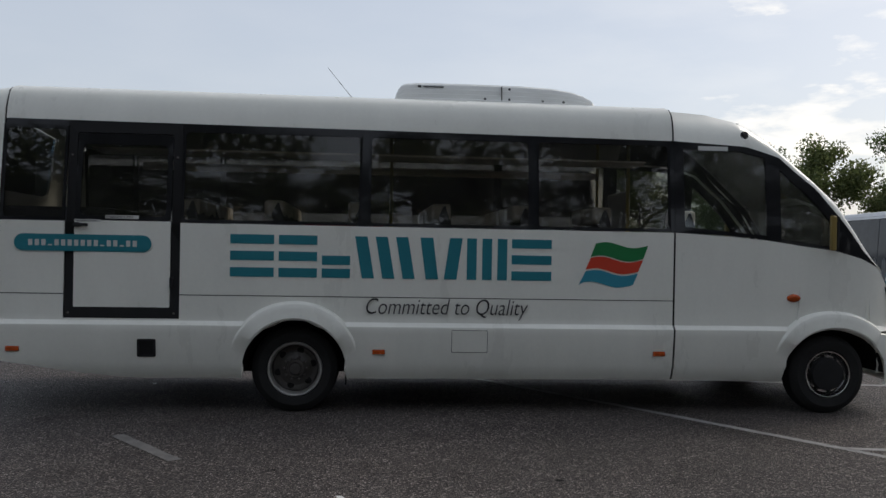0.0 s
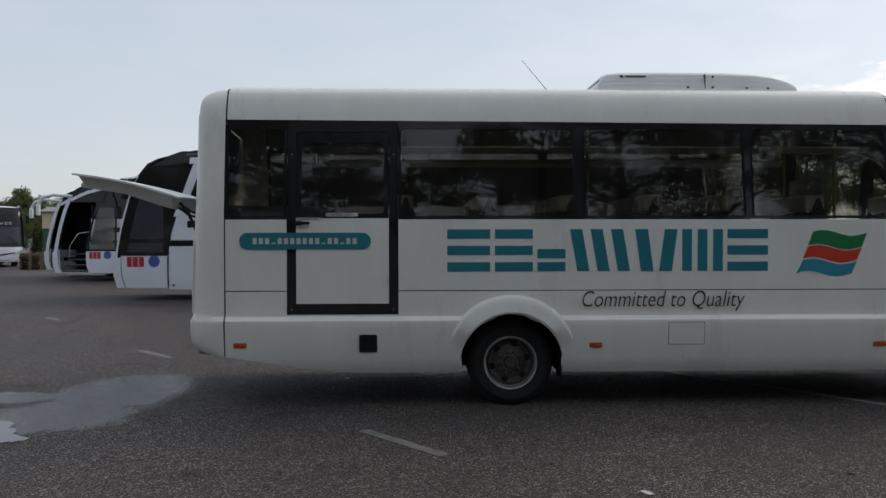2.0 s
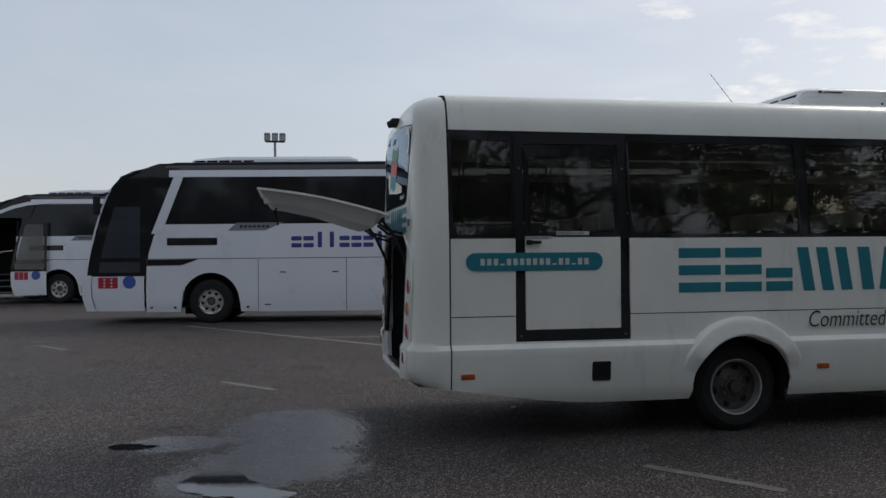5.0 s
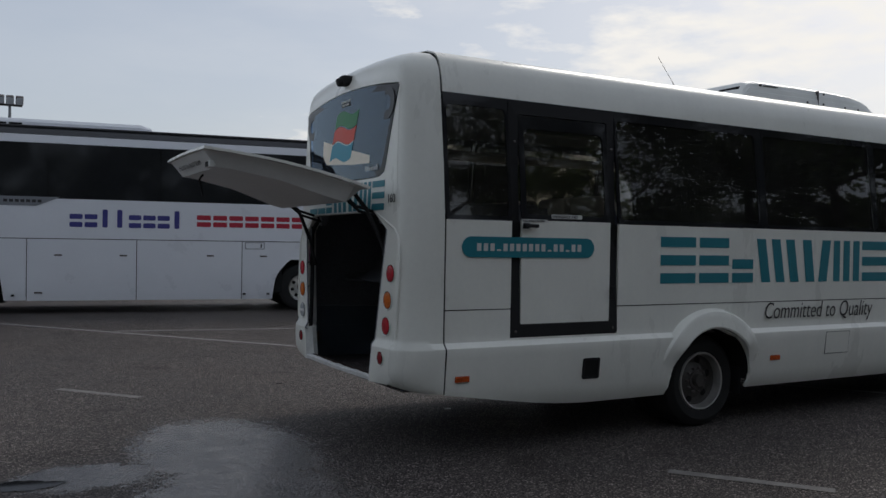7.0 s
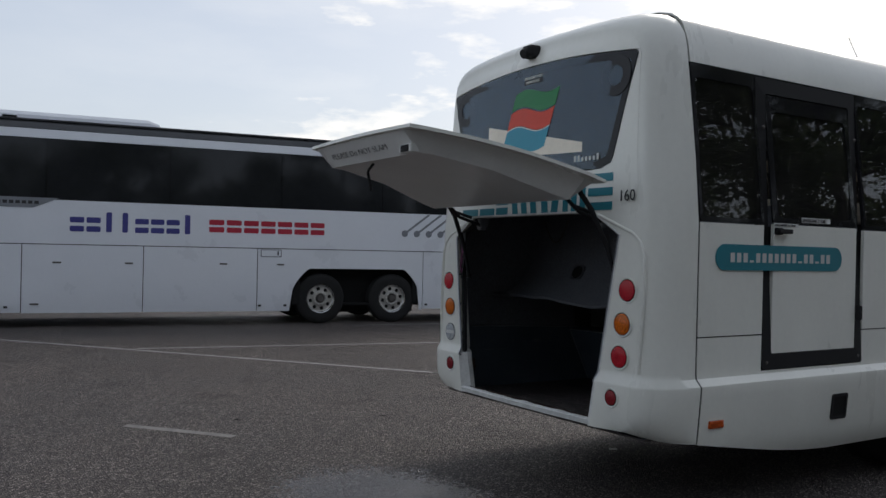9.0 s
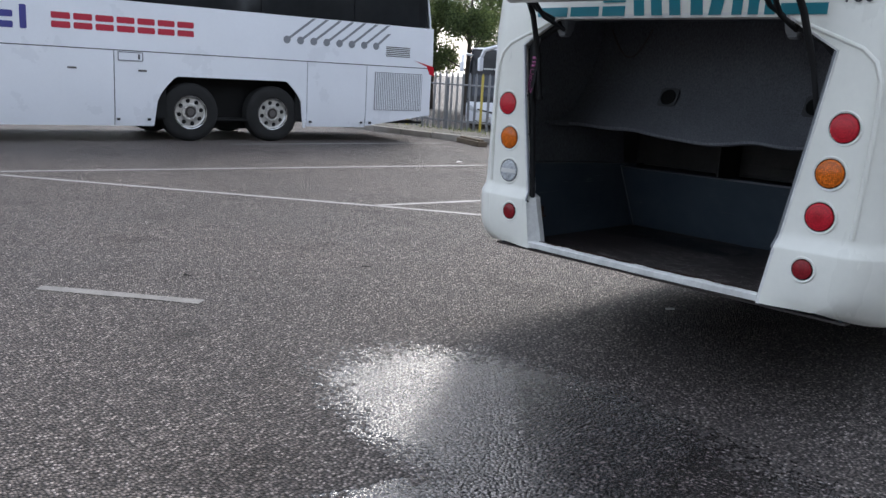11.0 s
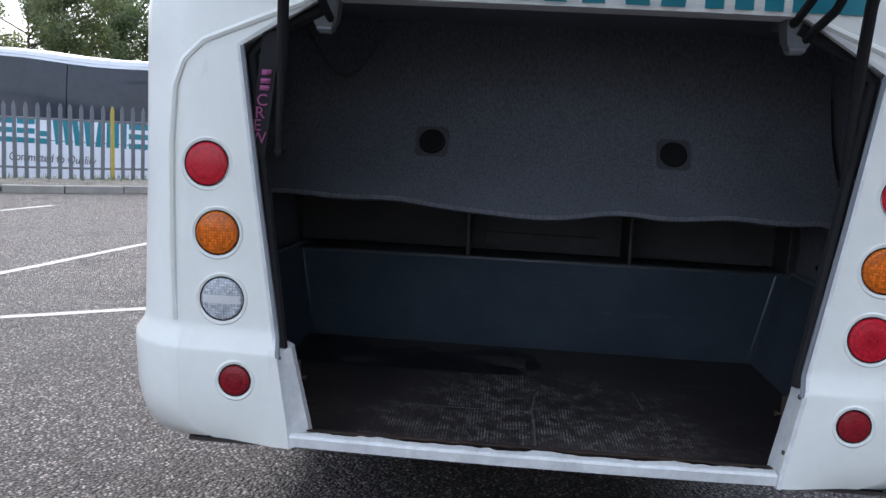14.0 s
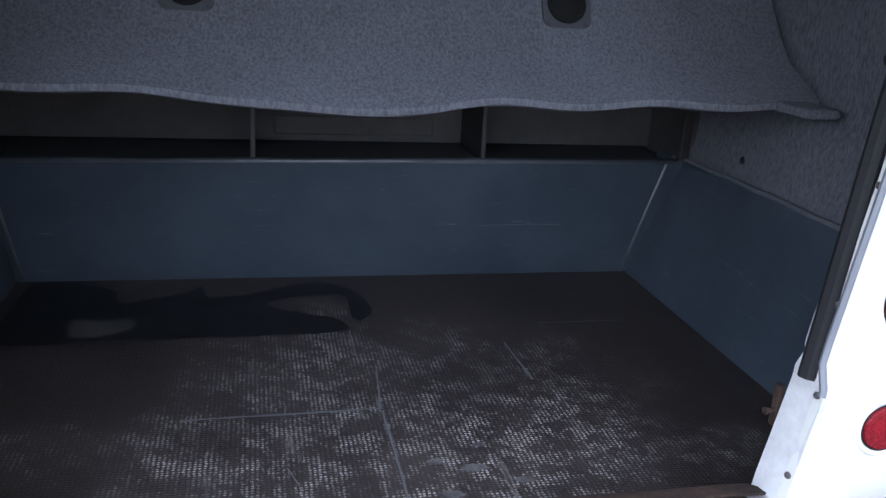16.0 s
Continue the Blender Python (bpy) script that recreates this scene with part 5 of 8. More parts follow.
        revolve(bm, [(0.0, 0.001), (0.034, 0.001), (0.039, 0.006), (0.044, 0.005), (0.046, 0.0)], V(-0.0075, 0, 0), V(-1, 0, 0), 28)
        bmesh.ops.transform(bm, matrix=at_, verts=bm.verts)
        part("speaker_mouth", bm, "under", sp)
    for far in (False, True):
        my = (lambda y: W - y) if far else (lambda y: y)
        bm = bmesh.new()
        box(bm, 0.70, 1.0, my(0.14), my(0.225), 1.135, 1.158, 0.011)
        part("carpet_fold", bm, "carpet", bus)
    # cubby behind the hem
    bm = bmesh.new()
    box(bm, 1.44, 1.78, 0.07, W - 0.13, 0.852, 0.867)
    part("cubby_base", bm, "cubby", bus)
    bm = bmesh.new()
    box(bm, 1.70, 1.72, 0.07, W - 0.13, 0.88, 1.2)
    part("cubby_back", bm, "cubby", bus)
    bm = bmesh.new()
    box(bm, 1.2, 1.78, 0.13, W - 0.13, 1.2, 1.22)
    part("cubby_top", bm, "cubby", bus)
    for y in (0.066, W - 0.13):
        bm = bmesh.new()
        box(bm, 1.4, 1.78, y, y + 0.012, 0.87, 1.2)
        part("cubby_side", bm, "cubby", bus)
    for y in (0.705, 1.34):
        bm = bmesh.new()
        box(bm, 1.435, 1.455, y - 0.007, y + 0.007, 0.88, 1.2, 0.003)
        box(bm, 1.44, 1.70, y - 0.004, y + 0.004, 0.875, 1.2)
        part("cubby_divider", bm, "lip", bus)
    bm = bmesh.new()
    box(bm, 1.42, 1.445, 0.078, 0.108, 0.88, 1.2, 0.003)
    part("cubby_post", bm, "lip", bus)
    bm = bmesh.new()
    box(bm, 1.69, 1.70, 0.8, 1.28, 0.9, 0.955, 0.004)
    part("cubby_panel", bm, "cubby", bus)
    # top of the boot, screening walls below the saloon
    bm = bmesh.new()
    box(bm, 0.34, 1.42, 0.12, W - 0.12, 1.745, 1.76)
    box(bm, 1.40, 1.412, 0.12, W - 0.12, 1.2, 1.76)
    part("parcel_shelf", bm, "carpet", bus)
    bm = bmesh.new()
    tube(bm, [V(1.09, 1.93 - 0.14 * k / 10 * 2, 1.70 - 0.16 * math.sin(math.pi * k / 10)) for k in range(11)], 0.006, 6)
    part("loose_cable", bm, "dull", bus)
    # printed pull strap hanging at the far jamb
    def strap(t, q):
        return V(0.3 + 0.004 * math.sin(3 * t), lerp(1.805, 1.84, t) + q * 0.046, lerp(1.6, 1.275, t))

    bm = bmesh.new()
    sheet(bm, [[strap(k / 8, q) for q in (0, 0.5, 1)] for k in range(9)], 0.004, V(-1, 0, 0))
    st = part("pull_strap", bm, "rubber", bus, "black pull strap with pink print")
    for t0, t1 in ((0.3, 0.345), (0.37, 0.41), (0.425, 0.465)):
        bm = bmesh.new()
        sheet(bm, [[strap(t, q) + V(-0.003, 0, 0) for q in (0.22, 0.78)] for t in (t0, t1)], 0.001, V(-1, 0, 0))
        part("print_bar", bm, "pink", st)
    for ch, t in zip("CREW", (0.585, 0.685, 0.785, 0.885)):
        lettering("strap_letter", ch, 0.043, Matrix.Translation(strap(t, 0.5) + V(-0.0036, 0.016 if ch != "W" else 0.021, 0.0)) @ rear, "pink", st)

    # tailgate
    hy = (0.235, W - 0.235)
    A = [V(0.14, hy[0], 1.845), V(0.14, hy[1], 1.845)]
    B = [V(-0.90, 0.50, 2.075), V(-0.90, W - 0.50, 2.075)]
    dirn = (B[0] - A[0])
    dirn.y = 0
    dn = dirn.normalized()
    up = V(0, 1, 0).cross(dn)
    up = up if up.z > 0 else -up
    bm = bmesh.new()
    rows = []
    for k in range(11):
        t = k / 10
        y0, y1 = lerp(hy[0], 0.50, max(0, (t - 0.08) / 0.92)), lerp(hy[1], W - 0.50, max(0, (t - 0.08) / 0.92))
        c = A[0].lerp(B[0], t)
        bulge = 0.03 * math.sin(math.pi * t)
        rows.append([V(c.x, lerp(y0, y1, q / 8), c.z + bulge + 0.01 * (1 - ((q - 4) / 4) ** 2)) for q in range(9)])
    sheet(bm, rows, 0.018, V(0, 0, 1))
    tg = part("tailgate", bm, "white", bus, "raised white tailgate with a lock and a lettered lower edge")
    # inner pan, sunk below the skin, with sloping sides
    bm = bmesh.new()

    def pan(t, q, drop):
        y0, y1 = lerp(hy[0], 0.50, t), lerp(hy[1], W - 0.50, t)
        c = A[0].lerp(B[0], t)
        return V(c.x, lerp(y0, y1, q), c.z + 0.03 * math.sin(math.pi * t) - 0.014) - up * drop
    ts = [(0.03, 0.01), (0.08, 0.115), (0.17, 0.12), (0.5, 0.10), (0.8, 0.095), (0.885, 0.10), (0.985, 0.0)]
    qs = [(0.03, 0), (0.09, 1), (0.5, 1), (0.91, 1), (0.97, 0)]
    rows = [[pan(t, q, d * k) for q, k in qs] for t, d in ts]
    sheet(bm, rows, 0.01, V(0, 0, -1))
    pn = part("inner_pan", bm, "grp", tg, "grey-white moulded inner pan")
    bm = bmesh.new()
    c = pan(0.86, 0.5, 0.1)
    t_ = Matrix.Translation(pan(0.905, 0.10, 0.09))
    box(bm, -0.03, 0.05, -0.02, 0.1, -0.012, 0.03, 0.006, m=t_)
    part("lock_housing", bm, "grp", tg)
    bm = bmesh.new()
    box(bm, -0.034, -0.026, 0.0, 0.08, -0.008, 0.026, 0.003, m=t_)
    part("lock", bm, "rubber", tg)
    bm = bmesh.new()
    p = pan(0.84, 0.55, 0.1)
    tube(bm, [p, p + V(-0.02, 0.02, -0.035), p + V(-0.01, 0.05, -0.05), p + V(0.0, 0.05, -0.09), p + V(0.01, 0.045, -0.15)], 0.008, 8)
    part("pull_loop", bm, "rubber", tg)
    # writing on the lower edge of the pan
    e0, e1 = pan(0.90, 0.84, 0.088), pan(0.975, 0.84, 0.012)
    zax = (e1 - e0).normalized()
    xax = V(0, -1, 0)
    nax = xax.cross(zax)
    m = Matrix((( xax.x, zax.x, nax.x, 0), (xax.y, zax.y, nax.y, 0), (xax.z, zax.z, nax.z, 0), (0, 0, 0, 1)))
    base = e0.lerp(e1, 0.3)
    lettering("warning_text", "PLEASE Do NOT SLAM", 0.05, Matrix.Translation(base + nax * (0.004 if nax.x < 0 else -0.004)) @ m, "ink", tg, sx=1.38, slim=0.0012)
    # hinge arms and gas struts
    for far in (False, True):
        my = (lambda y: W - y) if far else (lambda y: y)
        y = my(0.5)
        o_ = -1 if far else 1
        bm = bmesh.new()
        sheet(bm, [[V(0.36 + dx, y + dy, z) for dx, dy in ((-w, -w), (w, -w), (w, w), (-w, w), (-w, -w))] for z, w in ((1.742, 0.03), (1.69, 0.032), (1.64, 0.026), (1.61, 0.012))], 0.006, V(0, 0, 1))
        box(bm, 0.335, 0.385, y - 0.022, y + 0.022, 1.612, 1.625, 0.004)
        part("hinge_bracket", bm, "galv", bus)
        for dy, dz in ((-0.016, 0.0), (0.02, 0.035)):
            bm = bmesh.new()
            tube(bm, [V(0.36, y + dy, 1.635 + dz), V(0.27, y + dy, 1.66 + dz), V(0.16, y + dy * 1.3, 1.69 + dz), V(0.07, y + dy * 1.6, 1.76 + dz)], 0.011, 8)
            part("hinge_arm", bm, "rubber", bus)
        bm = bmesh.new()
        y2 = my(0.388 if far else 0.35)
        tube(bm, [V(0.335, y2, 1.3), V(0.275, y2 + o_ * 0.02, 1.5)], 0.011, 10)
        tube(bm, [V(0.275, y2 + o_ * 0.02, 1.5), V(0.18, y2 + o_ * 0.045, 1.7), V(0.1, y2 + o_ * 0.06, 1.8)], 0.0145, 10)
        revolve(bm, [(0.0, 0.016), (0.012, 0.01), (0.016, 0.0), (0.012, -0.01), (0.0, -0.016)], V(0.337, y2, 1.292), V(0, 1, 0), 12)
        part("gas_strut", bm, "rubber", bus)

    # emergency door
    fn = on_side()
    bm = bmesh.new()
    od, idr = rrect(1.122, 2.075, 0.822, 2.49, 0.01, 2), rrect(1.196, 2.0, 0.905, 2.40, 0.02, 2)
    n = 12
    ring_plate(bm, od, idr, lambda u_, v_, d: fn(u_, v_, d - 0.02), 0.026)
    dr = part("emergency_door", bm, "rubber", bus, "emergency exit door in a black rubber surround")
    bm = bmesh.new()
    sheet(bm, [[fn(x, z, 0.002) for z in [lerp(0.91, 1.645, j / 5) for j in range(6)]] for x in (1.2, 1.5, 1.996)], 0.02, V(0, -1, 0))
    part("door_panel", bm, "white", dr)
    bm = bmesh.new()
    ring_plate(bm, rrect(1.2, 1.996, 1.65, 2.395, 0.02, 2), rrect(1.245, 1.955, 1.685, 2.30, 0.04, 2), lambda u_, v_, d: fn(u_, v_, d - 0.012), 0.012)
    part("door_frame", bm, "black", dr)
    bm = bmesh.new()
    sheet(bm, [[fn(lerp(1.24, 1.96, k / 2), lerp(1.68, 2.305, j / 5), -0.006) for j in range(6)] for k in range(3)], 0.005, V(0, -1, 0))
    pn = part("door_pane", bm, "glass", dr)
    pn.visible_shadow = False
    bm = bmesh.new()
    box(bm, 1.2, 1.32, -0.045, -0.02, 1.592, 1.618, 0.006)
    box(bm, 1.205, 1.25, -0.03, 0.0, 1.585, 1.625, 0.006)
    part("door_handle", bm, "rubber", dr)
    bm = bmesh.new()
    prism(bm, rrect(1.2, 1.42, 1.632, 1.652, 0.002, 1), lambda u_, v_, d: fn(u_, v_, d + 0.003), 0.001)
    part("instruction_label", bm, "silver", dr)
    side = Matrix(((1, 0, 0, 0), (0, 0, -1, 0), (0, 1, 0, 0), (0, 0, 0, 1)))
    lettering("instruction_text", "PULL HANDLE TO OPEN", 0.017, Matrix.Translation((1.205, -0.006, 1.636)) @ side, "ink", dr)
    bm = bmesh.new()
    prism(bm, rrect(1.455, 1.73, 1.662, 1.692, 0.002, 1), lambda u_, v_, d: fn(u_, v_, d + 0.003), 0.001)
    part("exit_label", bm, "silver", dr)
    lettering("exit_text", "EMERGENCY EXIT", 0.03, Matrix.Translation((1.46, -0.0035, 1.666)) @ side, "ink", dr, sx=0.95)
    me = mesh_of("door_bolt", revolve(bmesh.new(), [(0.0, 0.006), (0.008, 0.005), (0.011, 0.0)], V(0, 0, 0), V(0, -1, 0), 10), "dull")
    for x, z in ((1.16, 0.86), (2.035, 0.86), (1.16, 2.2), (2.035, 2.2)):
        piece("door_bolt", me, dr, Matrix.Translation(fn(x, z, 0.005)))
    bm = bmesh.new()
    box(bm, 2.0, 2.03, -0.03, 0.0, 1.08, 1.17, 0.005)
    part("door_lock", bm, "rubber", dr)

    # lettering and marks on the flank
    bm = bmesh.new()
    cap = [(0.785 + 0.0715 * math.cos(radians(a)), 1.4515 + 0.0715 * math.sin(radians(a))) for a in range(90, 271, 15)]
    prism(bm, cap + [(1.85 - 0.08, 1.38)] + [(1.77 + 0.0715 * math.cos(radians(a)), 1.4515 + 0.0715 * math.sin(radians(a))) for a in range(-75, 91, 15)], lambda u_, v_, d: fn(u_, v_, d + 0.004), 0.004)
    pl = part("address_plate", bm, "teal", bus, "teal rounded strip with a line of pale bars")
    for k in range(17):
        x = 0.83 + k * 0.0535
        h = 0.052 if k not in (3, 11, 14) else 0.012
        bm = bmesh.new()
        prism(bm, [(x, 1.425), (x + 0.034, 1.425), (x + 0.034, 1.425 + h), (x, 1.425 + h)], lambda u_, v_, d: fn(u_, v_, d + 0.0085), 0.001)
        part("plate_bar", bm, "silver", pl)
    word_bars(bus, 2.48, 5.33, 1.185, 1.55, lambda u_, v_, d: fn(u_, v_, d + 0.002))
    lettering("slogan_text", "Committed to Quality", 0.2, Matrix.Translation((3.655, -0.006, 0.876)) @ side, "ink", bus, shear=0.24, sx=0.79, slim=0.0016)
    # waving flag
    for z0, z1, colr, off in ((1.40, 1.52, "green", 0.0), (1.285, 1.39, "red", -0.045), (1.165, 1.27, "sea", -0.09)):
        bm = bmesh.new()
        nn = 18
        up_ = [(5.71 + off + 0.48 * k / nn, z1 + 0.022 * math.sin(2 * math.pi * k / nn + 0.3) - 0.012 * k / nn) for k in range(nn + 1)]
        dn_ = [(5.665 + off + 0.48 * k / nn, z0 + 0.022 * math.sin(2 * math.pi * k / nn + 0.3) - 0.012 * k / nn) for k in range(nn, -1, -1)]
        if colr == "sea":
            dn_[-1] = (5.56, 1.155)
        prism(bm, up_ + dn_, lambda u_, v_, d: fn(u_, v_, d + 0.003), 0.0015)
        part("flag_band", bm, colr, bus, {"green": "green flag band", "red": "red flag band", "sea": "sea blue flag band"}[colr])
    # side markers, grille, fuel flap
    for x, z in ((0.72, 0.555), (3.79, 0.545), (6.30, 0.545)):
        bm = bmesh.new()
        y = ysid(z)
        box(bm, x - 0.055, x + 0.055, y - 0.013, y + 0.02, z - 0.021, z + 0.021, 0.006)
        part("side_marker", bm, "lens_orange", bus, "amber marker lamp")
    bm = bmesh.new()
    t = bmesh.new()
    bmesh.ops.create_uvsphere(t, u_segments=20, v_segments=12, radius=1.0)
    bmesh.ops.scale(t, vec=(0.065, 0.025, 0.036), verts=t.verts)
    merge(bm, t, Matrix.Translation((7.56, 0.0, 1.06)))
    part("side_repeater", bm, "lens_orange", bus, "dark amber side repeater")
    bm = bmesh.new()
    ring_plate(bm, rrect(1.74, 1.895, 0.49, 0.645, 0.015), rrect(1.758, 1.877, 0.508, 0.627, 0.01), lambda a, b, d: fn(a, b, d - 0.002), 0.008)
    gv = part("heater_vent", bm, "rubber", bus)
    bm = bmesh.new()
    prism(bm, rrect(1.758, 1.877, 0.508, 0.627, 0.008), lambda a, b, d: fn(a, b, d + 0.0005), 0.001)
    part("vent_back", bm, "under", gv)
    bm = bmesh.new()
    box(bm, 1.775, 1.86, -0.012, 0.0, 0.555, 0.575, 0.004)
    part("vent_bar", bm, "dull", gv)
    bm = bmesh.new()
    ring_plate(bm, rrect(4.425, 4.745, 0.545, 0.742, 0.006, 1), rrect(4.429, 4.741, 0.549, 0.738, 0.005, 1), lambda a, b, d: fn(a, b, d - 0.003), 0.0045)
    fl = part("fuel_flap", bm, "ink", bus, "square fuel flap with a dark edge")
    bm = bmesh.new()
    prism(bm, rrect(4.43, 4.74, 0.55, 0.737, 0.005, 1), lambda a, b, d: fn(a, b, d), 0.003)
    box(bm, 4.412, 4.428, -0.006, 0.0, 0.63, 0.655, 0.002)
    part("flap_panel", bm, "white", fl)
    # cab details
    bm = bmesh.new()
    revolve(bm, [(0.0, 0.02), (0.03, 0.016), (0.04, 0.0)], V(7.13, 0.125, 2.54), V(0.3, -1, 0.2), 18)
    revolve(bm, [(0.04, 0.0), (0.046, 0.008), (0.05, 0.0)], V(7.13, 0.125, 2.54), V(0.3, -1, 0.2), 18)
    part("marker_lamp", bm, "rubber", bus)
    for far in (False, True):
        s = -1 if not far else 1
        y = 0.0 if not far else W
        bm = bmesh.new()
        box(bm, 7.84, 7.88, y + s * 0.02, y + s * 0.075, 1.5, 1.82, 0.015, 3)
        tube(bm, [V(7.96, y - s * 0.05, 1.52), V(7.87, y + s * 0.05, 1.56)], 0.012, 8)
        mr = part("door_mirror", bm, "mustard", bus, "mustard edged door mirror")
        bm = bmesh.new()
        box(bm, 7.878, 7.9, y + s * 0.025, y + s * 0.07, 1.505, 1.815, 0.008)
        part("mirror_back", bm, "rubber", mr)
    bm = bmesh.new()
    prism(bm, rrect(6.67, 6.95, 2.395, 2.435, 0.004), lambda a, b, d: fn(a, b, d + 0.002), 0.001)
    part("window_sticker", bm, "silver", bus)
    # roof unit with ribs
    bm = bmesh.new()
    grid = []
    side_ = ((0.0, 0.0), (0.008, 0.2), (0.016, 0.22), (0.02, 0.42), (0.028, 0.44), (0.033, 0.64), (0.041, 0.66), (0.05, 0.84), (0.075, 0.94), (0.13, 0.985), (0.3, 1.0), (0.66, 1.02))
    for x, h, e in ((3.9, 0.0, 0.02), (3.92, 0.09, 0.01), (3.965, 0.165, 0.0), (4.0, 0.182, 0.0), (4.12, 0.195, 0.0), (4.5, 0.2, 0.0), (5.1, 0.197, 0.0), (5.4, 0.183, 0.0), (5.58, 0.158, 0.005), (5.7, 0.125, 0.015), (5.79, 0.08, 0.03), (5.84, 0.0, 0.05)):
        row = [V(x, 0.44 + y + e, 2.815 + h * k * 1.05) for y, k in side_]
        row += [V(p.x, W - p.y, p.z) for p in row[::-1][1:]]
        grid.append(row)
    sheet(bm, grid, 0.02, V(0, 0, 1))
    ac = part("roof_unit", bm, "grp", bus, "ribbed grey-white roof cooling unit")
    bm = bmesh.new()
    box(bm, 4.905, 4.912, 0.452, W - 0.452, 2.82, 2.99, 0.002)
    tube(bm, [V(4.9085, 0.505, 2.99), V(4.9085, 0.58, 3.019), V(4.9085, 0.75, 3.0265), V(4.9085, 1.1, 3.03)], 0.003, 5)
    part("unit_seam", bm, "dull", ac)
    me = mesh_of("unit_screw", revolve(bmesh.new(), [(0.0, 0.006), (0.01, 0.005), (0.012, 0.0)], V(0, 0, 0), V(0, -1, 0), 10), "ink")
    for x, z in ((4.75, 2.868), (4.98, 2.868), (4.98, 2.965), (5.3, 2.862), (5.5, 2.86)):
        piece("unit_screw", me, ac, Matrix.Translation((x, 0.454, z)))
    for k in range(4):
        bm = bmesh.new()
        y0 = 0.55 + 0.29 * k
        prism(bm, [(y0, 0.25), (y0 + 0.24, 0.25), (y0 + 0.24, 0.82), (y0, 0.82)], lambda u_, v_, d: V(3.9 + 0.06 * v_ - 0.004 - d, u_, 2.815 + 0.17 * v_), 0.004)
        part("intake_grille", bm, "under", ac)
    bm = bmesh.new()
    box(bm, 4.12, 4.15, 0.475, 0.482, 2.962, 2.98)
    box(bm, 4.17, 4.36, 0.475, 0.482, 2.966, 2.975)
    part("unit_badge", bm, "ink", ac)
    bm = bmesh.new()
    tube(bm, [V(3.56, 0.88, 2.835), V(3.53, 0.88, 2.88), V(3.26, 0.88, 3.2)], [0.006, 0.003, 0.002], 6)
    part("aerial", bm, "rubber", bus)
    # seams at the ends of the roof
    for x in (0.5875, 6.4365):
        bm = bmesh.new()
        sheet(bm, [[V(x + dx, YC + (y - YC) * 0.99, z - 0.008) for y, z in roof_line(x)] for dx in (-0.011, 0.011)], 0.01, V(0, 0, 1))
        part("roof_seam", bm, "under", bus)
        for far in (False, True):
            f2 = on_side(far)
            bm = bmesh.new()
            sheet(bm, [[f2(x + dx, z, -0.004) for z in (0.46 if x < 1 else 0.31, 0.58, 0.7, 0.752, 0.764, 0.8, 0.83, 1.1, 1.64, 2.0, 2.3, 2.46)] for dx in (-0.014, 0.014)], 0.01, V(0, 1 if far else -1, 0))
            part("body_seam", bm, "under", bus)

    # chassis
    bm = bmesh.new()
    box(bm, 0.8, 8.1, 0.62, W - 0.62, 0.42, 0.44)
    for x0, x1 in ((0.8, 2.6), (3.52, 7.42)):
        for y0, y1 in ((0.12, 0.62), (W - 0.62, W - 0.12)):
            box(bm, x0, x1, y0, y1, 0.42, 0.44)
    box(bm, 1.2, 8.0, 0.5, 0.6, 0.3, 0.42)
    box(bm, 1.2, 8.0, W - 0.6, W - 0.5, 0.3, 0.42)
    tube(bm, [V(3.06, 0.3, 0.37), V(3.06, W - 0.3, 0.37)], 0.07, 12)
    tube(bm, [V(7.92, 0.3, 0.37), V(7.92, W - 0.3, 0.37)], 0.05, 12)
    box(bm, 3.9, 5.6, 0.3, 0.9, 0.31, 0.42, 0.03)
    # two unseen low boxes, added to keep light from reaching under the bus
    box(bm, 3.65, 7.15, 1.25, 2.12, 0.13, 0.42, 0.02)
    box(bm, 1.6, 2.42, 1.3, 2.1, 0.16, 0.42, 0.02)
    tube(bm, [V(3.1, 1.1, 0.36), V(6.2, 1.1, 0.4)], 0.05, 10)
    part("chassis", bm, "under", bus)
    bm = bmesh.new()
    box(bm, 3.5, 3.512, 0.1, 0.34, 0.24, 0.48, 0.004)
    part("mud_flap", bm, "rubber", bus)
    # saloon floor and linings
    bm = bmesh.new()
    for x0, x1, y in ((1.92, 2.52, 0.06), (2.52, 3.6, 0.56), (3.6, 7.32, 0.06), (7.32, 7.6, 0.56)):
        box(bm, x0, x1, y, W - y, 0.72, 0.76)
    box(bm, 1.42, 1.93, 0.06, W - 0.06, 1.225, 1.25)
    box(bm, 1.91, 1.93, 0.06, W - 0.06, 0.74, 1.25)
    part("saloon_floor", bm, "trim", bus)
    bm = bmesh.new()
    sheet(bm, [[V(x, y, z) for y, z in ((0.16, 2.47), (0.3, 2.66), (0.7, 2.72), (1.1, 2.73), (1.5, 2.72), (1.9, 2.66), (W - 0.16, 2.47))] for x in (0.62, 6.5)], 0.01, V(0, 0, -1))
    part("ceiling_lining", bm, "trim", bus)
    for far in (False, True):
        my = (lambda y: W - y) if far else (lambda y: y)
        bm = bmesh.new()
        sheet(bm, [[V(x, my(y), z) for y, z in ((0.13, 2.27), (0.42, 2.25), (0.45, 2.29), (0.44, 2.32))] for x in (1.3, 3.5, 6.2)], 0.015, V(0, 0, -1))
        part("luggage_rack", bm, "cover", bus)
    bm = bmesh.new()
    box(bm, 6.38, 6.41, 1.25, 2.0, 0.9, 2.1, 0.01)
    part("driver_screen", bm, "trim", bus)
    bm = bmesh.new()
    box(bm, 7.7, 8.2, 0.15, W - 0.15, 1.0, 1.42, 0.06)
    part("dashboard", bm, "rubber", bus)
    bm = bmesh.new()
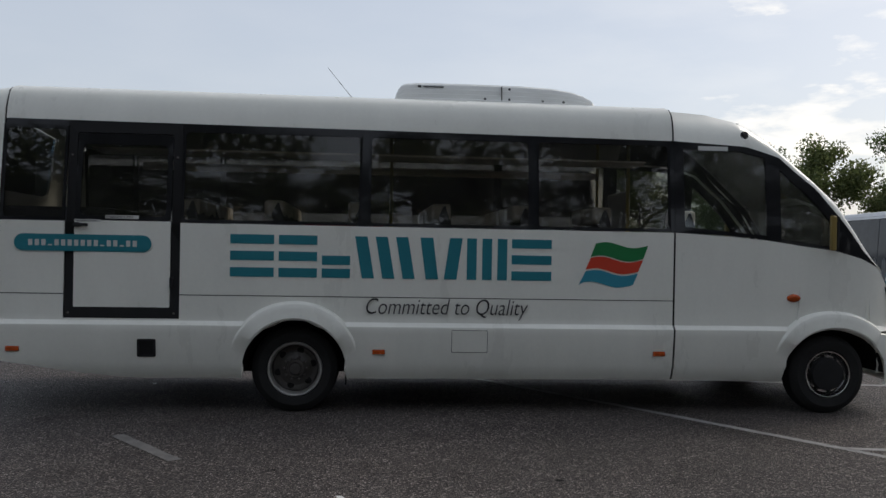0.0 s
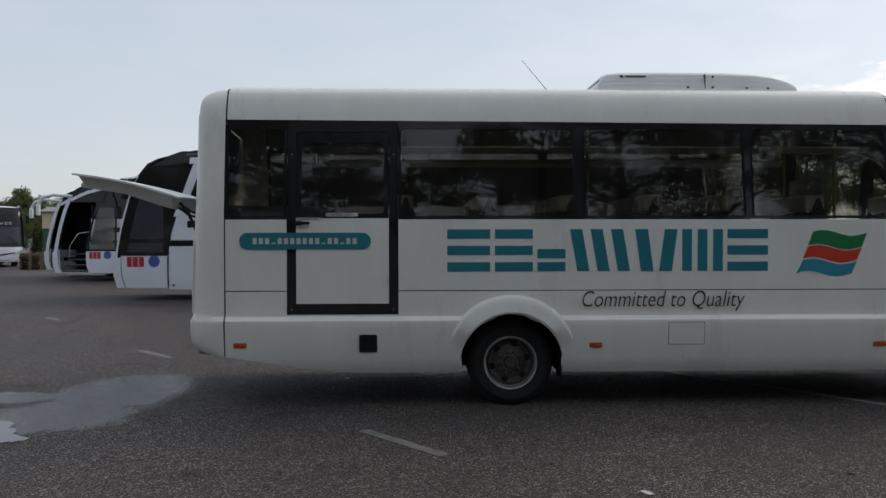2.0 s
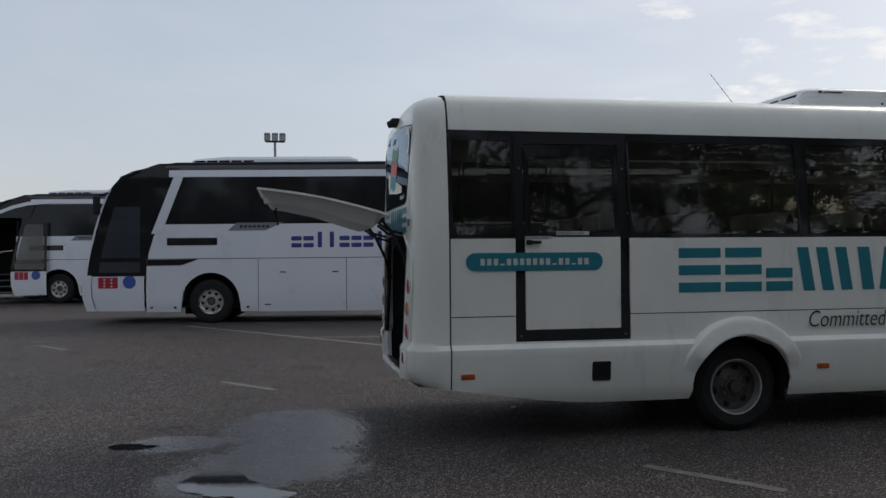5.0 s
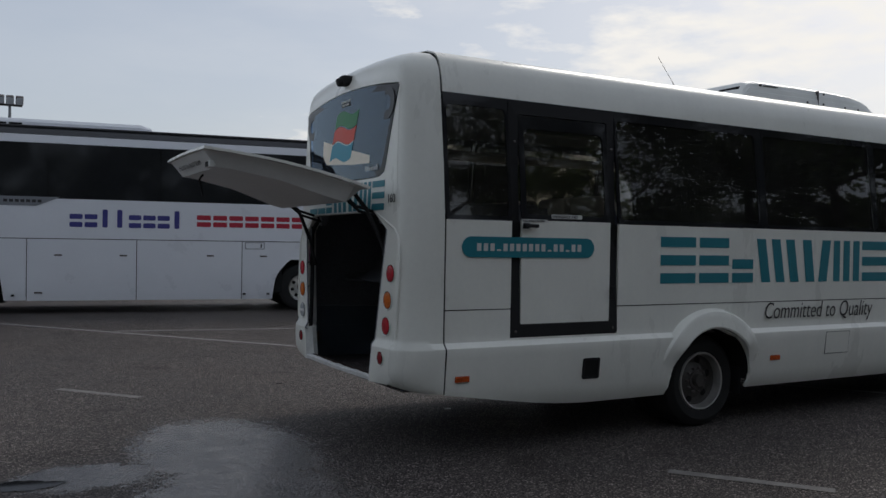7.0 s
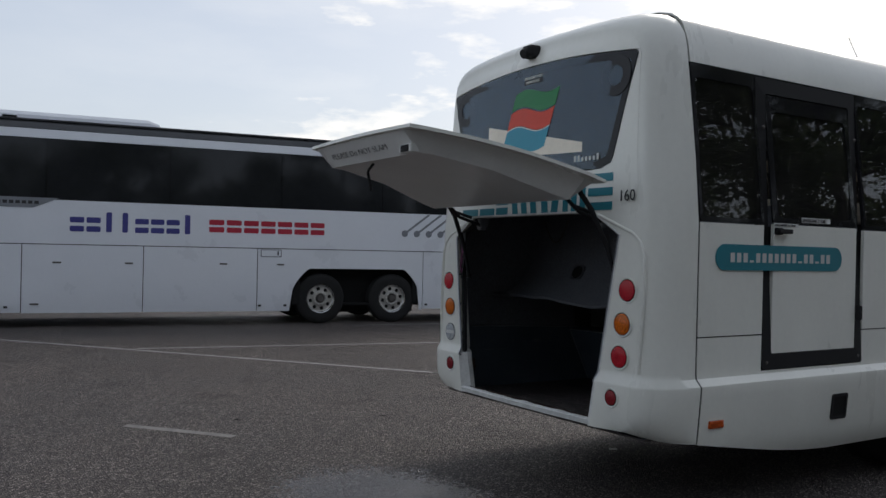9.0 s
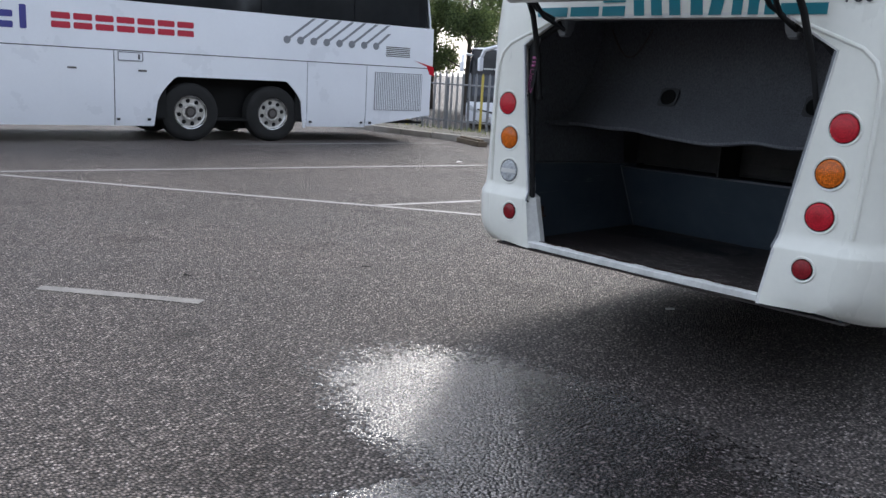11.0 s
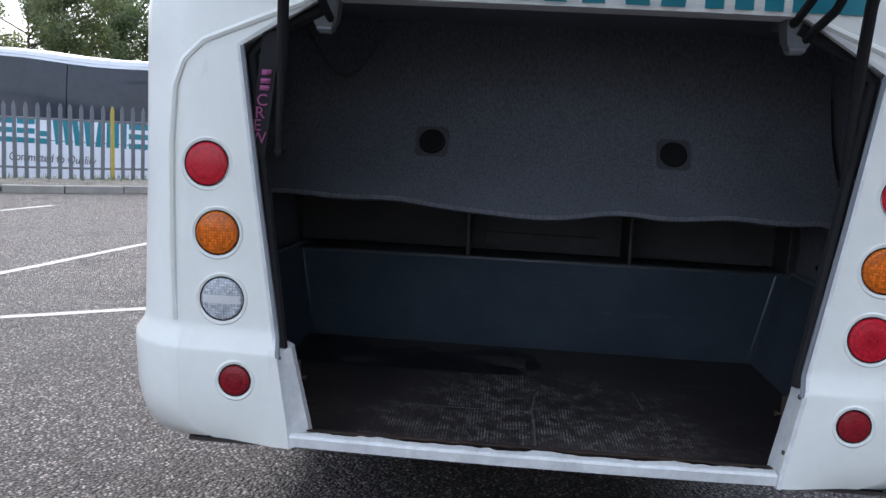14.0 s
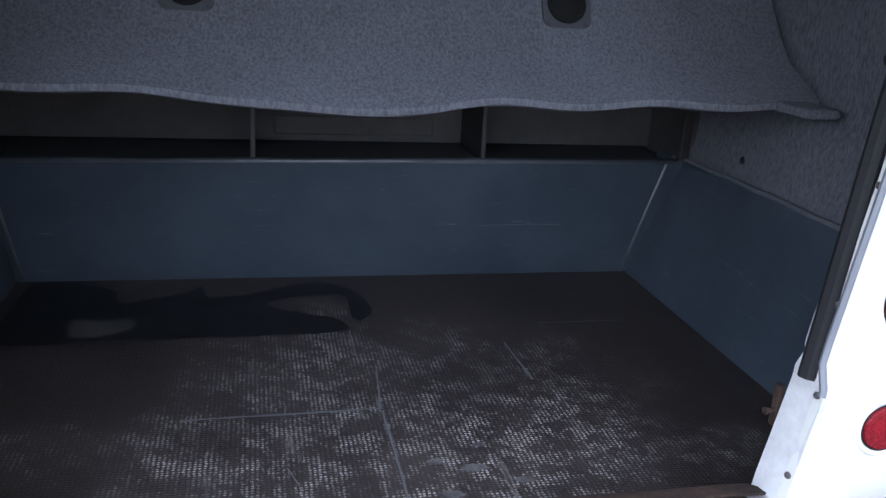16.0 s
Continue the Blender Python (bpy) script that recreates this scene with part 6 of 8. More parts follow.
    revolve(bm, [(0.2, 0.0), (0.215, 0.012), (0.23, 0.0), (0.215, -0.012)], V(7.55, 0.6, 1.55), V(-0.8, 0, 1), 28, True)
    tube(bm, [V(7.55, 0.6, 1.53), V(7.8, 0.6, 1.3)], 0.03, 8)
    part("steering_wheel", bm, "rubber", bus)
    for x, y in ((6.15, 0.5), (6.15, 1.6), (3.9, 0.9)):
        bm = bmesh.new()
        tube(bm, [V(x, y, 0.9), V(x, y, 2.7)], 0.016, 8)
        part("grab_pole", bm, "yellow", bus)
    # the nose runs out longer than the cab's own grid
    for ob in bus.children_recursive:
        if ob.type == "MESH":
            for v in ob.data.vertices:
                if v.co.x > 7.6:
                    v.co.x += 0.2 * ((v.co.x - 7.6) / 0.85) ** 1.3
    # wheels
    wheel_at(bus, 3.06, 0.10, 0.376, 0.378, 0.235, -1, 0.5, "dished")
    wheel_at(bus, 3.06, W - 0.10, 0.376, 0.378, 0.235, 1, 0.5, "dished")
    wheel_at(bus, 7.92, 0.035, 0.362, 0.364, 0.215, -1, 0.22, "capped")
    wheel_at(bus, 7.92, W - 0.035, 0.362, 0.364, 0.215, 1, 0.22, "capped")
    return bus


def word_bars(parent, x0, x1, z0, z1, fn, mat="teal"):
    """Seven blocks of plain bars in place of a name."""
    h, w = z1 - z0, (x1 - x0) / 7
    k = h * 0.22

    def bar(a, b, c, d):
        part("name_bar", prism(bmesh.new(), [(a, c), (b, c), (b, d), (a, d)], fn, 0.0015), mat, parent)

    def slant(a, b, t):
        part("name_bar", prism(bmesh.new(), [(a, z1), (a + t, z1), (b + t, z0), (b, z0)], fn, 0.0015), mat, parent)
    cuts = [0.0, 0.145, 0.275, 0.375, 0.575, 0.72, 0.86, 1.0]
    for i in range(7):
        a, b = lerp(x0, x1, cuts[i]) + w * 0.05, lerp(x0, x1, cuts[i + 1]) - w * 0.05
        if i in (0, 1, 6):
            for j in range(3):
                bar(a, b, z0 + (h - k) * j / 2, z0 + (h - k) * j / 2 + k)
        elif i == 2:
            bar(a, b, z0, z0 + k)
            bar(a, b, z0 + k * 1.4, z0 + k * 2.4)
        elif i == 3:
            t = (b - a) * 0.2
            for q in range(3):
                slant(a + (b - a - t * 1.3) * q / 2.2, a + (b - a - t * 1.3) * q / 2.2 + t * 0.6, t)
        elif i == 4:
            t = (b - a) * 0.3
            slant(a, a + t * 0.45, t)
            slant(b - t, b - t * 1.45, t)
        else:
            t = (b - a) * 0.24
            for q in range(3):
                bar(a + (b - a - t) * q / 2, a + (b - a - t) * q / 2 + t, z0, z1)


build_minibus()

# ==== coaches ====
CW = 2.5


def coach(name, m, label, livery="express", open_door=False, lift=0.0, zs=1.0, mirrors=True, group="coaches parked in the yard"):
    """A full-size coach: x runs back from its nose, the flank at y = 0 looks along -y."""
    r = root(name, m, label, "coach", group)
    prof = [(0.28, 0.03), (0.4, 0.0), (1.5, 0.0), (2.2, 0.025), (3.35, 0.1), (3.52, 0.125), (3.6, 0.145), (3.66, 0.18), (3.7, 0.24)]
    nose = [(0.28, 0.12), (0.45, 0.03), (1.0, 0.0), (1.6, 0.1), (2.1, 0.22), (2.71, 0.38), (3.1, 0.56), (3.38, 0.8), (3.55, 1.15), (3.68, 1.6), (3.74, 2.0)]
    express = livery == "express"
    pane = "coachpane" if express else "greypane"
    band_lo, band_hi = (2.28, 3.35) if express else (1.95, 3.3)
    top = 3.52 if express else 3.37

    def fn_for(far):
        if far:
            return lambda x, z, d: V(x, CW - curve_at(prof, z) + d, z)
        return lambda x, z, d: V(x, curve_at(prof, z) - d, z)

    def rows(f, x0, x1, z0, z1, d=0.0, n=4, mx=2, b=None, th=0.02, far=False):
        """A panel between x0 and x1; z0, z1 may be functions of x."""
        b = b if b is not None else bmesh.new()
        za = z0 if callable(z0) else (lambda x: z0)
        zb = z1 if callable(z1) else (lambda x: z1)
        g = []
        for k in range(mx + 1):
            x = lerp(x0, x1, k / mx)
            g.append([f(x, lerp(za(x), zb(x), j / n), d) for j in range(n + 1)])
        return sheet(b, g, th, V(0, 1 if far else -1, 0))

    def arch_lo(cx, rr, base):
        return lambda x: max(base, 0.5 + math.sqrt(max(0, rr * rr - (x - cx) ** 2))) if abs(x - cx) < rr else base

    def two_arch(x):
        if 8.82 < x < 11.55:
            e = min(x - 8.82, 11.55 - x)
            return 0.55 + 0.55 * min(1.0, e / 0.35) ** 0.55
        return 0.26

    for far in (False, True):
        f = fn_for(far)
        out = V(0, 1 if far else -1, 0)
        K = dict(far=far)
        # skirts
        part("skirt_panel", rows(f, 1.5, 4.03, arch_lo(2.95, 0.66, 0.27), 1.475, n=6, mx=46, **K), "white2", r)
        part("skirt_panel", rows(f, 4.045, 6.045, 0.26, 1.475, **K), "white2", r)
        part("skirt_panel", rows(f, 6.06, 8.14, 0.26, 1.475, **K), "white2", r)
        part("skirt_panel", rows(f, 8.155, 11.615, two_arch, 1.475, n=5, mx=60, **K), "white2", r)
        part("skirt_panel", rows(f, 11.63, 12.89, 0.28, 1.475, **K), "white2", r)
        part("skirt_panel", rows(f, 12.905, 14.42, lambda x: 0.3 + (x - 12.9) * 0.16, 1.475, mx=6, **K), "white2", r)
        part("waist_panel", rows(f, 1.55, 14.45, 1.49, band_lo - 0.008, mx=8, **K), "white2", r)
        bm = bmesh.new()
        rows(f, 1.4, 14.4, 1.3, 1.6, -0.035, 2, 2, bm, **K)
        for x0, x1 in ((3.9, 9.0), (11.4, 13.2)):
            rows(f, x0, x1, 0.4, 1.5, -0.035, 2, 2, bm, **K)
        part("inner_wall", bm, "under", r)
        # window band in panes
        edges = [2.25, 4.4, 6.5, 8.6, 10.7, 12.6, 14.1]
        for a, b in zip(edges, edges[1:]):
            lo = (lambda x: 2.11 if x < 3.5 else lerp(2.11, band_lo, min(1, (x - 3.5) / 1.1))) if express else band_lo
            pn = part("window_pane", rows(f, a + 0.012, b - 0.012, band_lo, band_hi, 0.002, 5, 4, **K), pane, r)
        part("window_backing", rows(f, 1.7, 14.3, band_lo - 0.02, band_hi + 0.02, -0.022, 5, 24, **K), "black", r)
        part("cantrail", rows(f, 2.0 if express else 0.95, 14.4, band_hi + 0.012, top, 0.012, 4, 24, **K), "white2", r)
        part("roof_edge", rows(f, 1.9, 14.4, top + 0.01, top + (0.165 if express else 0.1), 0.0, 3, 24, **K), "roofdark" if express else "white2", r)
        # dark front quarter, cut by the nose line
        dx0 = open_door and not far
        g = []
        zz = [1.12, 1.3, 1.49, 1.7, 1.9, 2.11, 2.4, 2.71, 2.9, 3.1, 3.25, 3.38, 3.5, 3.56, top + (0.165 if express else 0.1)]
        if dx0:
            zz = [z for z in zz if z > 2.72]
        for z in zz:
            x0 = curve_at(nose, z) + 0.12 if z < 3.52 else curve_at([(3.52, 1.2), (3.62, 1.75)], z)
            x1 = curve_at([(1.1, 1.5), (1.49, 1.52), (2.09, 1.7), (3.48, 2.2), (3.7, 2.3)], z)
            g.append([f(lerp(x0, x1, k / 5), z, 0.006) for k in range(6)])
        part("front_quarter", sheet(bmesh.new(), g, 0.02, out), "black" if express else pane, r)
        if express and not open_door:
            g = [[f(curve_at([(2.06, 1.62), (3.5, 2.16)], z) + dx, z, 0.014) for dx in (0.0, 0.1, 0.22)] for z in (2.06, 2.4, 2.8, 3.2, 3.5)]
            part("slanted_pillar", sheet(bmesh.new(), g, 0.02, out), "white2", r)
        # door, or plain front corner on the far side
        dx = 1.15 if (open_door and not far) else 0.0
        dd = 0.16 if dx else 0.004
        bm = bmesh.new()
        g = [[f(lerp(curve_at(nose, z) + 0.28, 1.45, k / 4) + dx, z, dd) for k in range(5)] for z in (0.3, 0.6, 0.9, 1.09)]
        dr = part("entrance_door", sheet(bm, g, 0.03, out), "white2", r, "white entrance door with red and blue stickers")
        bm = bmesh.new()
        if dx:
            for z0, z1, a0, a1 in ((1.095, 1.17, 0, 1), (2.66, 2.74, 0, 1), (1.17, 2.66, 0, 0.07), (1.17, 2.66, 0.93, 1)):
                sheet(bm, [[f(lerp(curve_at(nose, z) + 0.26, 1.46, lerp(a0, a1, k / 2)) + dx, z, dd) for k in range(3)] for z in (z0, lerp(z0, z1, 0.5), z1)], 0.03, out)
        else:
            g = [[f(lerp(curve_at(nose, z) + 0.26, 1.46, k / 4) + dx, z, dd) for k in range(5)] for z in (1.095, 1.6, 2.2, 2.74)]
            sheet(bm, g, 0.03, out)
        part("door_frame", bm, "black", dr)
        bm = bmesh.new()
        g = [[f(lerp(curve_at(nose, z) + 0.4, 1.36, k / 4) + dx, z, dd + 0.004) for k in range(5)] for z in (1.18, 1.6, 2.2, 2.68)]
        part("door_pane", sheet(bm, g, 0.006, out), "glass" if dx else "greypane", dr)
        if express:
            w_ = 0.13 if open_door else 0.045
            g = [[f(curve_at(nose, z) + 0.1 + q, z, 0.012) for q in (0.0, w_ / 2, w_)] for z in (0.95, 1.3, 1.7, 2.11, 2.5, 2.9, 3.1)]
            part("pillar_trim", sheet(bmesh.new(), g, 0.02, out), "white2", r)
        if open_door:
            g = [[f(x, z + q, 0.018) for q in (0.0, 0.06, 0.12)] for x, z in ((4.0, 3.4), (2.6, 3.38), (1.9, 3.32), (1.4, 3.2), (1.0, 3.04), (0.75, 2.92))]
            part("roof_arc", sheet(bmesh.new(), g, 0.02, out), "white2", r)
        bm = bmesh.new()
        g = [[f(lerp(curve_at(nose, z) + 0.04, curve_at(nose, z) + 0.24, k / 3), z, 0.0) for k in range(4)] for z in (0.3, 0.6, 0.9, 1.05)]
        part("front_corner", sheet(bm, g, 0.03, out), "white2", r)
        if not far:
            if dx:
                bm = bmesh.new()
                box(bm, 0.3, 1.6, 1.15, 1.2, 0.3, 3.0)
                part("doorway", bm, "under", r)
                bm = bmesh.new()
                box(bm, 1.56, 1.6, 0.03, 1.15, 0.3, 2.8)
                part("doorway_screen", bm, "rubber", r)
                bm = bmesh.new()
                tube(bm, [V(0.62, 0.12, 0.7), V(0.66, 0.14, 1.3), V(0.95, 0.2, 1.75), V(1.3, 0.3, 1.8)], 0.018, 8)
                part("grab_rail", bm, "chrome", r)
                for k in range(4):
                    bm = bmesh.new()
                    box(bm, 0.36, 1.55, 0.06 + k * 0.24, 0.32 + k * 0.24, 0.34 + k * 0.2, 0.4 + k * 0.2, 0.012)
                    sp_ = part("step", bm, "rubber", r)
                    bm = bmesh.new()
                    box(bm, 0.36, 1.55, 0.052 + k * 0.24, 0.064 + k * 0.24, 0.375 + k * 0.2, 0.405 + k * 0.2, 0.003)
                    part("nosing", bm, "galv", sp_)
            if express:
                bm = bmesh.new()
                prism(bm, rrect(0.42 + dx, 0.86 + dx, 0.82, 1.13 - 0.06, 0.02), lambda a, b, d: f(a, b, d + dd + 0.002), 0.003)
                st = part("red_sticker", bm, "crimson", dr, "red square sticker with pale dots")
                dot = mesh_of("sticker_dot", revolve(bmesh.new(), [(0.0, 0.003), (0.022, 0.003), (0.024, 0.0)], V(0, 0, 0), V(0, -1, 0), 10), "silver")
                for i in range(2):
                    for j in range(3):
                        piece("sticker_dot", dot, st, Matrix.Translation(f(0.56 + 0.16 * i + dx, 0.87 + 0.075 * j, dd + 0.006)))
                bm = bmesh.new()
                revolve(bm, [(0.0, 0.004), (0.145, 0.004), (0.148, 0.0)], f(1.12 + dx, 0.96, dd + 0.002), V(0, -1, 0), 32)
                part("blue_sticker", bm, "blue", dr, "round blue sticker")
                bm = bmesh.new()
                prism(bm, [(1.52, 1.335), (2.3, 1.335), (2.68, 1.47), (1.52, 1.47)], lambda a, b, d: f(a, b, d + 0.003), 0.006)
                part("black_wedge", bm, "black", r)
        if express:
            bm = bmesh.new()
            prism(bm, rrect(1.97, 3.11, 1.79, 1.96, 0.02), lambda a, b, d: f(a, b, d + 0.002), 0.004)
            part("side_vent", bm, "black", r)
            bm = bmesh.new()
            prism(bm, [(3.35, 2.12), (4.2, 2.12), (4.62, 2.3), (3.55, 2.3)], lambda a, b, d: f(a, b, d + 0.003), 0.004)
            bg_ = part("model_plate", bm, "stripe", r, "grey plate with a row of small bars")
            for k in range(7):
                part("plate_bar", prism(bmesh.new(), [(3.62 + k * 0.1, 2.185), (3.69 + k * 0.1, 2.185), (3.69 + k * 0.1, 2.24), (3.62 + k * 0.1, 2.24)], lambda a, b, d: f(a, b, d + 0.008), 0.002), "ink", bg_)
            # names in plain bars
            for x0, x1, z0, z1, n, mat in ((4.78, 6.98, 1.72, 1.98, 8, "navy"), (7.2, 9.5, 1.77, 2.01, 7, "crimson")):
                w = (x1 - x0) / n
                for k in range(n):
                    a, b = x0 + k * w + w * 0.06, x0 + k * w + w * 0.92
                    bars = ((z0, z0 + 0.1), (z1 - 0.1, z1))
                    if mat == "navy" and k in (2, 3, 7):
                        a, b, bars = a + w * 0.2, a + w * 0.55, ((z0, z1 + 0.1),)
                    for q0, q1 in bars:
                        part("name_bar", prism(bmesh.new(), rrect(a, b, q0, q1, 0.02, 2), lambda p, q, d: f(p, q, d + 0.002), 0.002), mat, r)
            # slanting stripes with round ends
            for k in range(8):
                xa, xb = 11.2 + k * 0.27, 11.2 + k * 0.27 + (0.55 if k < 7 else 0.3)
                za, zb = 1.85, 2.26 if k < 7 else 2.1
                bm = bmesh.new()
                prism(bm, [(xa - 0.035, za), (xa + 0.035, za), (xb + 0.035, zb), (xb - 0.035, zb)], lambda p, q, d: f(p, q, d + 0.002), 0.003)
                revolve(bm, [(0.0, 0.004), (0.07, 0.004), (0.07, 0.0)], f(xa, za, 0.002), out, 14)
                part("stripe_mark", bm, "stripe", r)
            bm = bmesh.new()
            prism(bm, rrect(8.22, 8.6, 1.33, 1.45, 0.008, 1), lambda a, b, d: f(a, b, d + 0.001), 0.004)
            ff = part("filler_flap", bm, "white2", r)
            part("flap_edge", ring_plate(bmesh.new(), rrect(8.205, 8.615, 1.315, 1.465, 0.012, 1), rrect(8.222, 8.598, 1.332, 1.448, 0.008, 1), lambda a, b, d: f(a, b, d + 0.001), 0.006), "stripe", ff)
            part("flap_latch", prism(bmesh.new(), rrect(8.53, 8.56, 1.35, 1.43, 0.004, 1), lambda a, b, d: f(a, b, d + 0.005), 0.004), "ink", ff)
            for x, z in ((4.6, 1.16), (5.8, 1.16), (7.5, 1.17), (8.6, 1.17), (4.25, 0.42)):
                bm = bmesh.new()
                box(bm, x - 0.07, x + 0.07, -0.008 if not far else CW, 0.0 if not far else CW + 0.008, z - 0.015, z + 0.015, 0.003)
                part("locker_handle", bm, "dull", r)
            for x in (1.62, 2.15, 3.8, 8.2, 8.7, 11.7, 12.8, 13.0):
                bm = bmesh.new()
                box(bm, x - 0.03, x + 0.03, -0.01 if not far else CW, 0.0 if not far else CW + 0.01, 0.35, 0.39, 0.004)
                part("reflector", bm, "rubber", r)
            # rear louvres
            bm = bmesh.new()
            prism(bm, rrect(13.08, 14.2, 0.62, 1.36, 0.01, 1), lambda a, b, d: f(a, b, d + 0.001), 0.002)
            gr = part("engine_grille", bm, "galv", r, "white engine door with upright louvres")
            bar = mesh_of("louvre", box(bmesh.new(), -0.012, 0.012, -0.006, 0.006, -0.36, 0.36, 0.003, 1), "white2")
            for k in range(26):
                p = f(13.11 + k * 0.0424, 0.99, 0.01)
                piece("louvre", bar, gr, Matrix.Translation(p))
            bar = mesh_of("louvre", box(bmesh.new(), -0.28, 0.28, -0.006, 0.006, -0.008, 0.008, 0.003, 1), "dull")
            for k in range(6):
                piece("louvre", bar, r, Matrix.Translation(f(13.6, 1.68 + k * 0.035, 0.004)))
        # wheels
        yo = 0.05 if not far else CW - 0.05
        s = -1 if not far else 1
        for x in (2.95, 9.43, 10.96):
            wheel_at(r, x, yo, 0.5, 0.5, 0.29, s, 0.3, "flat")
        for x0, x1 in ((2.27, 3.63), (8.83, 11.54)):
            bm = bmesh.new()
            y0, y1 = (0.4, 0.43) if not far else (CW - 0.43, CW - 0.4)
            box(bm, x0, x1, y0, y1, 0.2, 1.2)
            box(bm, x0, x1, min(0.03, y0) if not far else y1, y0 if not far else CW - 0.03, 1.16, 1.2)
            part("wheel_well", bm, "under", r)
        # mirror
        bm = bmesh.new()
        y = -0.02 if not far else CW + 0.02
        q = -1 if not far else 1
        if mirrors:
            tube(bm, [V(0.8, y - q * 0.1, 3.12), V(0.2, y + q * 0.12, 3.16), V(-0.2, y + q * 0.2, 3.06), V(-0.34, y + q * 0.22, 2.8)], [0.05, 0.06, 0.07, 0.05], 10)
            mr = part("mirror_arm", bm, "white2", r)
            bm = bmesh.new()
            box(bm, -0.4, -0.28, y + q * 0.14, y + q * 0.32, 2.4, 2.82, 0.04, 3)
            part("mirror_head", bm, "white2", mr)
        else:
            tube(bm, [V(0.62, y - q * 0.1, 3.0), V(0.45, y + q * 0.12, 2.9)], 0.03, 8)
            mr = part("mirror_arm", bm, "rubber", r)
            bm = bmesh.new()
            box(bm, 0.4, 0.52, y + q * 0.06, y + q * 0.26, 2.5, 2.92, 0.04, 3)
            part("mirror_head", bm, "rubber", mr)

    # nose: windscreen over a white mask
    def nose_row(z, y0=0.0):
        x = curve_at(nose, z)
        return [V(x + 0.25 * abs((k - 6) / 6) ** 4, lerp(0.06, CW - 0.06, k / 12), z) for k in range(13)]
    part("windscreen", sheet(bmesh.new(), [nose_row(z) for z in ((1.15, 1.6, 2.1, 2.71, 3.1, 3.38, 3.52) if express else (1.16, 1.6, 2.1, 2.71, 3.0))], 0.02, V(-1, 0, 0)), pane, r)
    if not express:
        part("front_dome", sheet(bmesh.new(), [nose_row(z) for z in (3.005, 3.15, 3.3, 3.4)], 0.02, V(-1, 0, 0)), "black", r)
    part("nose_panel", sheet(bmesh.new(), [nose_row(z) for z in (0.30, 0.45, 0.7, 1.0, 1.14 if express else 1.15)], 0.03, V(-1, 0, 0)), "white2", r)
    plain = livery == "plain"
    for y in (0.35, CW - 0.35):
        sgn = 1 if y < 1 else -1
        bm = bmesh.new()
        if plain:
            prism(bm, [(y - sgn * 0.24, 1.0), (y - sgn * 0.2, 0.8), (y + sgn * 0.08, 0.7), (y + sgn * 0.26, 0.72), (y + sgn * 0.1, 0.82), (y - sgn * 0.12, 0.98)], lambda a, b, d: V(0.04 + 0.25 * abs((a - CW / 2) / (CW / 2)) ** 4 - d, a, b), 0.05)
        else:
            box(bm, -0.02, 0.12, y - 0.26, y + 0.26, 0.72, 0.9, 0.03)
        part("headlamp", bm, "lampglass", r)
        bm = bmesh.new()
        tube(bm, [V(0.03, y, 1.2), V(0.1, y + (0.5 if y < 1 else -0.5), 1.75)], 0.015, 6)
        part("wiper", bm, "rubber", r)
    if not plain:
        bm = bmesh.new()
        box(bm, -0.02, 0.06, 0.75, CW - 0.75, 0.72, 0.86, 0.02)
        part("grille_strip", bm, "black", r)
    else:
        for pts in ([(0.5, 0.86), (1.25, 0.74), (2.0, 0.86), (2.0, 0.81), (1.25, 0.66), (0.5, 0.81)], [(0.3, 0.46), (2.2, 0.46), (2.1, 0.32), (0.4, 0.32)]):
            bm = bmesh.new()
            prism(bm, pts, lambda a, b, d: V(0.035 + (0.08 if b < 0.5 else 0.0) + 0.25 * abs((a - CW / 2) / (CW / 2)) ** 4 - d, a, b), 0.05)
            part("grille_strip", bm, "black", r)
        for zz in ((1.17, 1.28, 1.4), (2.3, 2.5, 2.75, 3.0)):
            bm = bmesh.new()
            sheet(bm, [[V(p.x - 0.012, p.y, p.z) for p in nose_row(z)] for z in zz], 0.008, V(-1, 0, 0))
            part("screen_border", bm, "black", r)
        for y0, y1 in ((0.06, 0.22), (CW - 0.22, CW - 0.06)):
            bm = bmesh.new()
            sheet(bm, [[V(curve_at(nose, z) + 0.25 * abs((y - CW / 2) / (CW / 2 - 0.06)) ** 4 - 0.012, y, z) for y in (y0, (y0 + y1) / 2, y1)] for z in (1.4, 1.6, 1.85, 2.1, 2.3)], 0.008, V(-1, 0, 0))
            part("screen_border", bm, "black", r)
        lean = Matrix.Rotation(radians(14.7), 4, "Y") @ Matrix(((0, 0, -1, 0), (-1, 0, 0, 0), (0, 1, 0, 0), (0, 0, 0, 1)))
        lettering("route_number", "212", 0.24, Matrix.Translation((curve_at(nose, 2.42) - 0.03, 1.02, 2.42)) @ lean, "silver", r)
        for k in range(8):
            bm = bmesh.new()
            y1 = 1.95 - 0.11 * k
            z0 = 2.53 if k < 6 else 2.44
            x = curve_at(nose, z0) - 0.02
            box(bm, x - 0.004, x + 0.004, y1 - 0.08, y1, z0, z0 + 0.07)
            part("display_bar", bm, "silver", r)
    bm = bmesh.new()
    box(bm, 0.0, 0.05, 0.95, CW - 0.95, 0.44, 0.55, 0.004)
    part("plate_blank", bm, "silver", r)
    # roof
    g = []
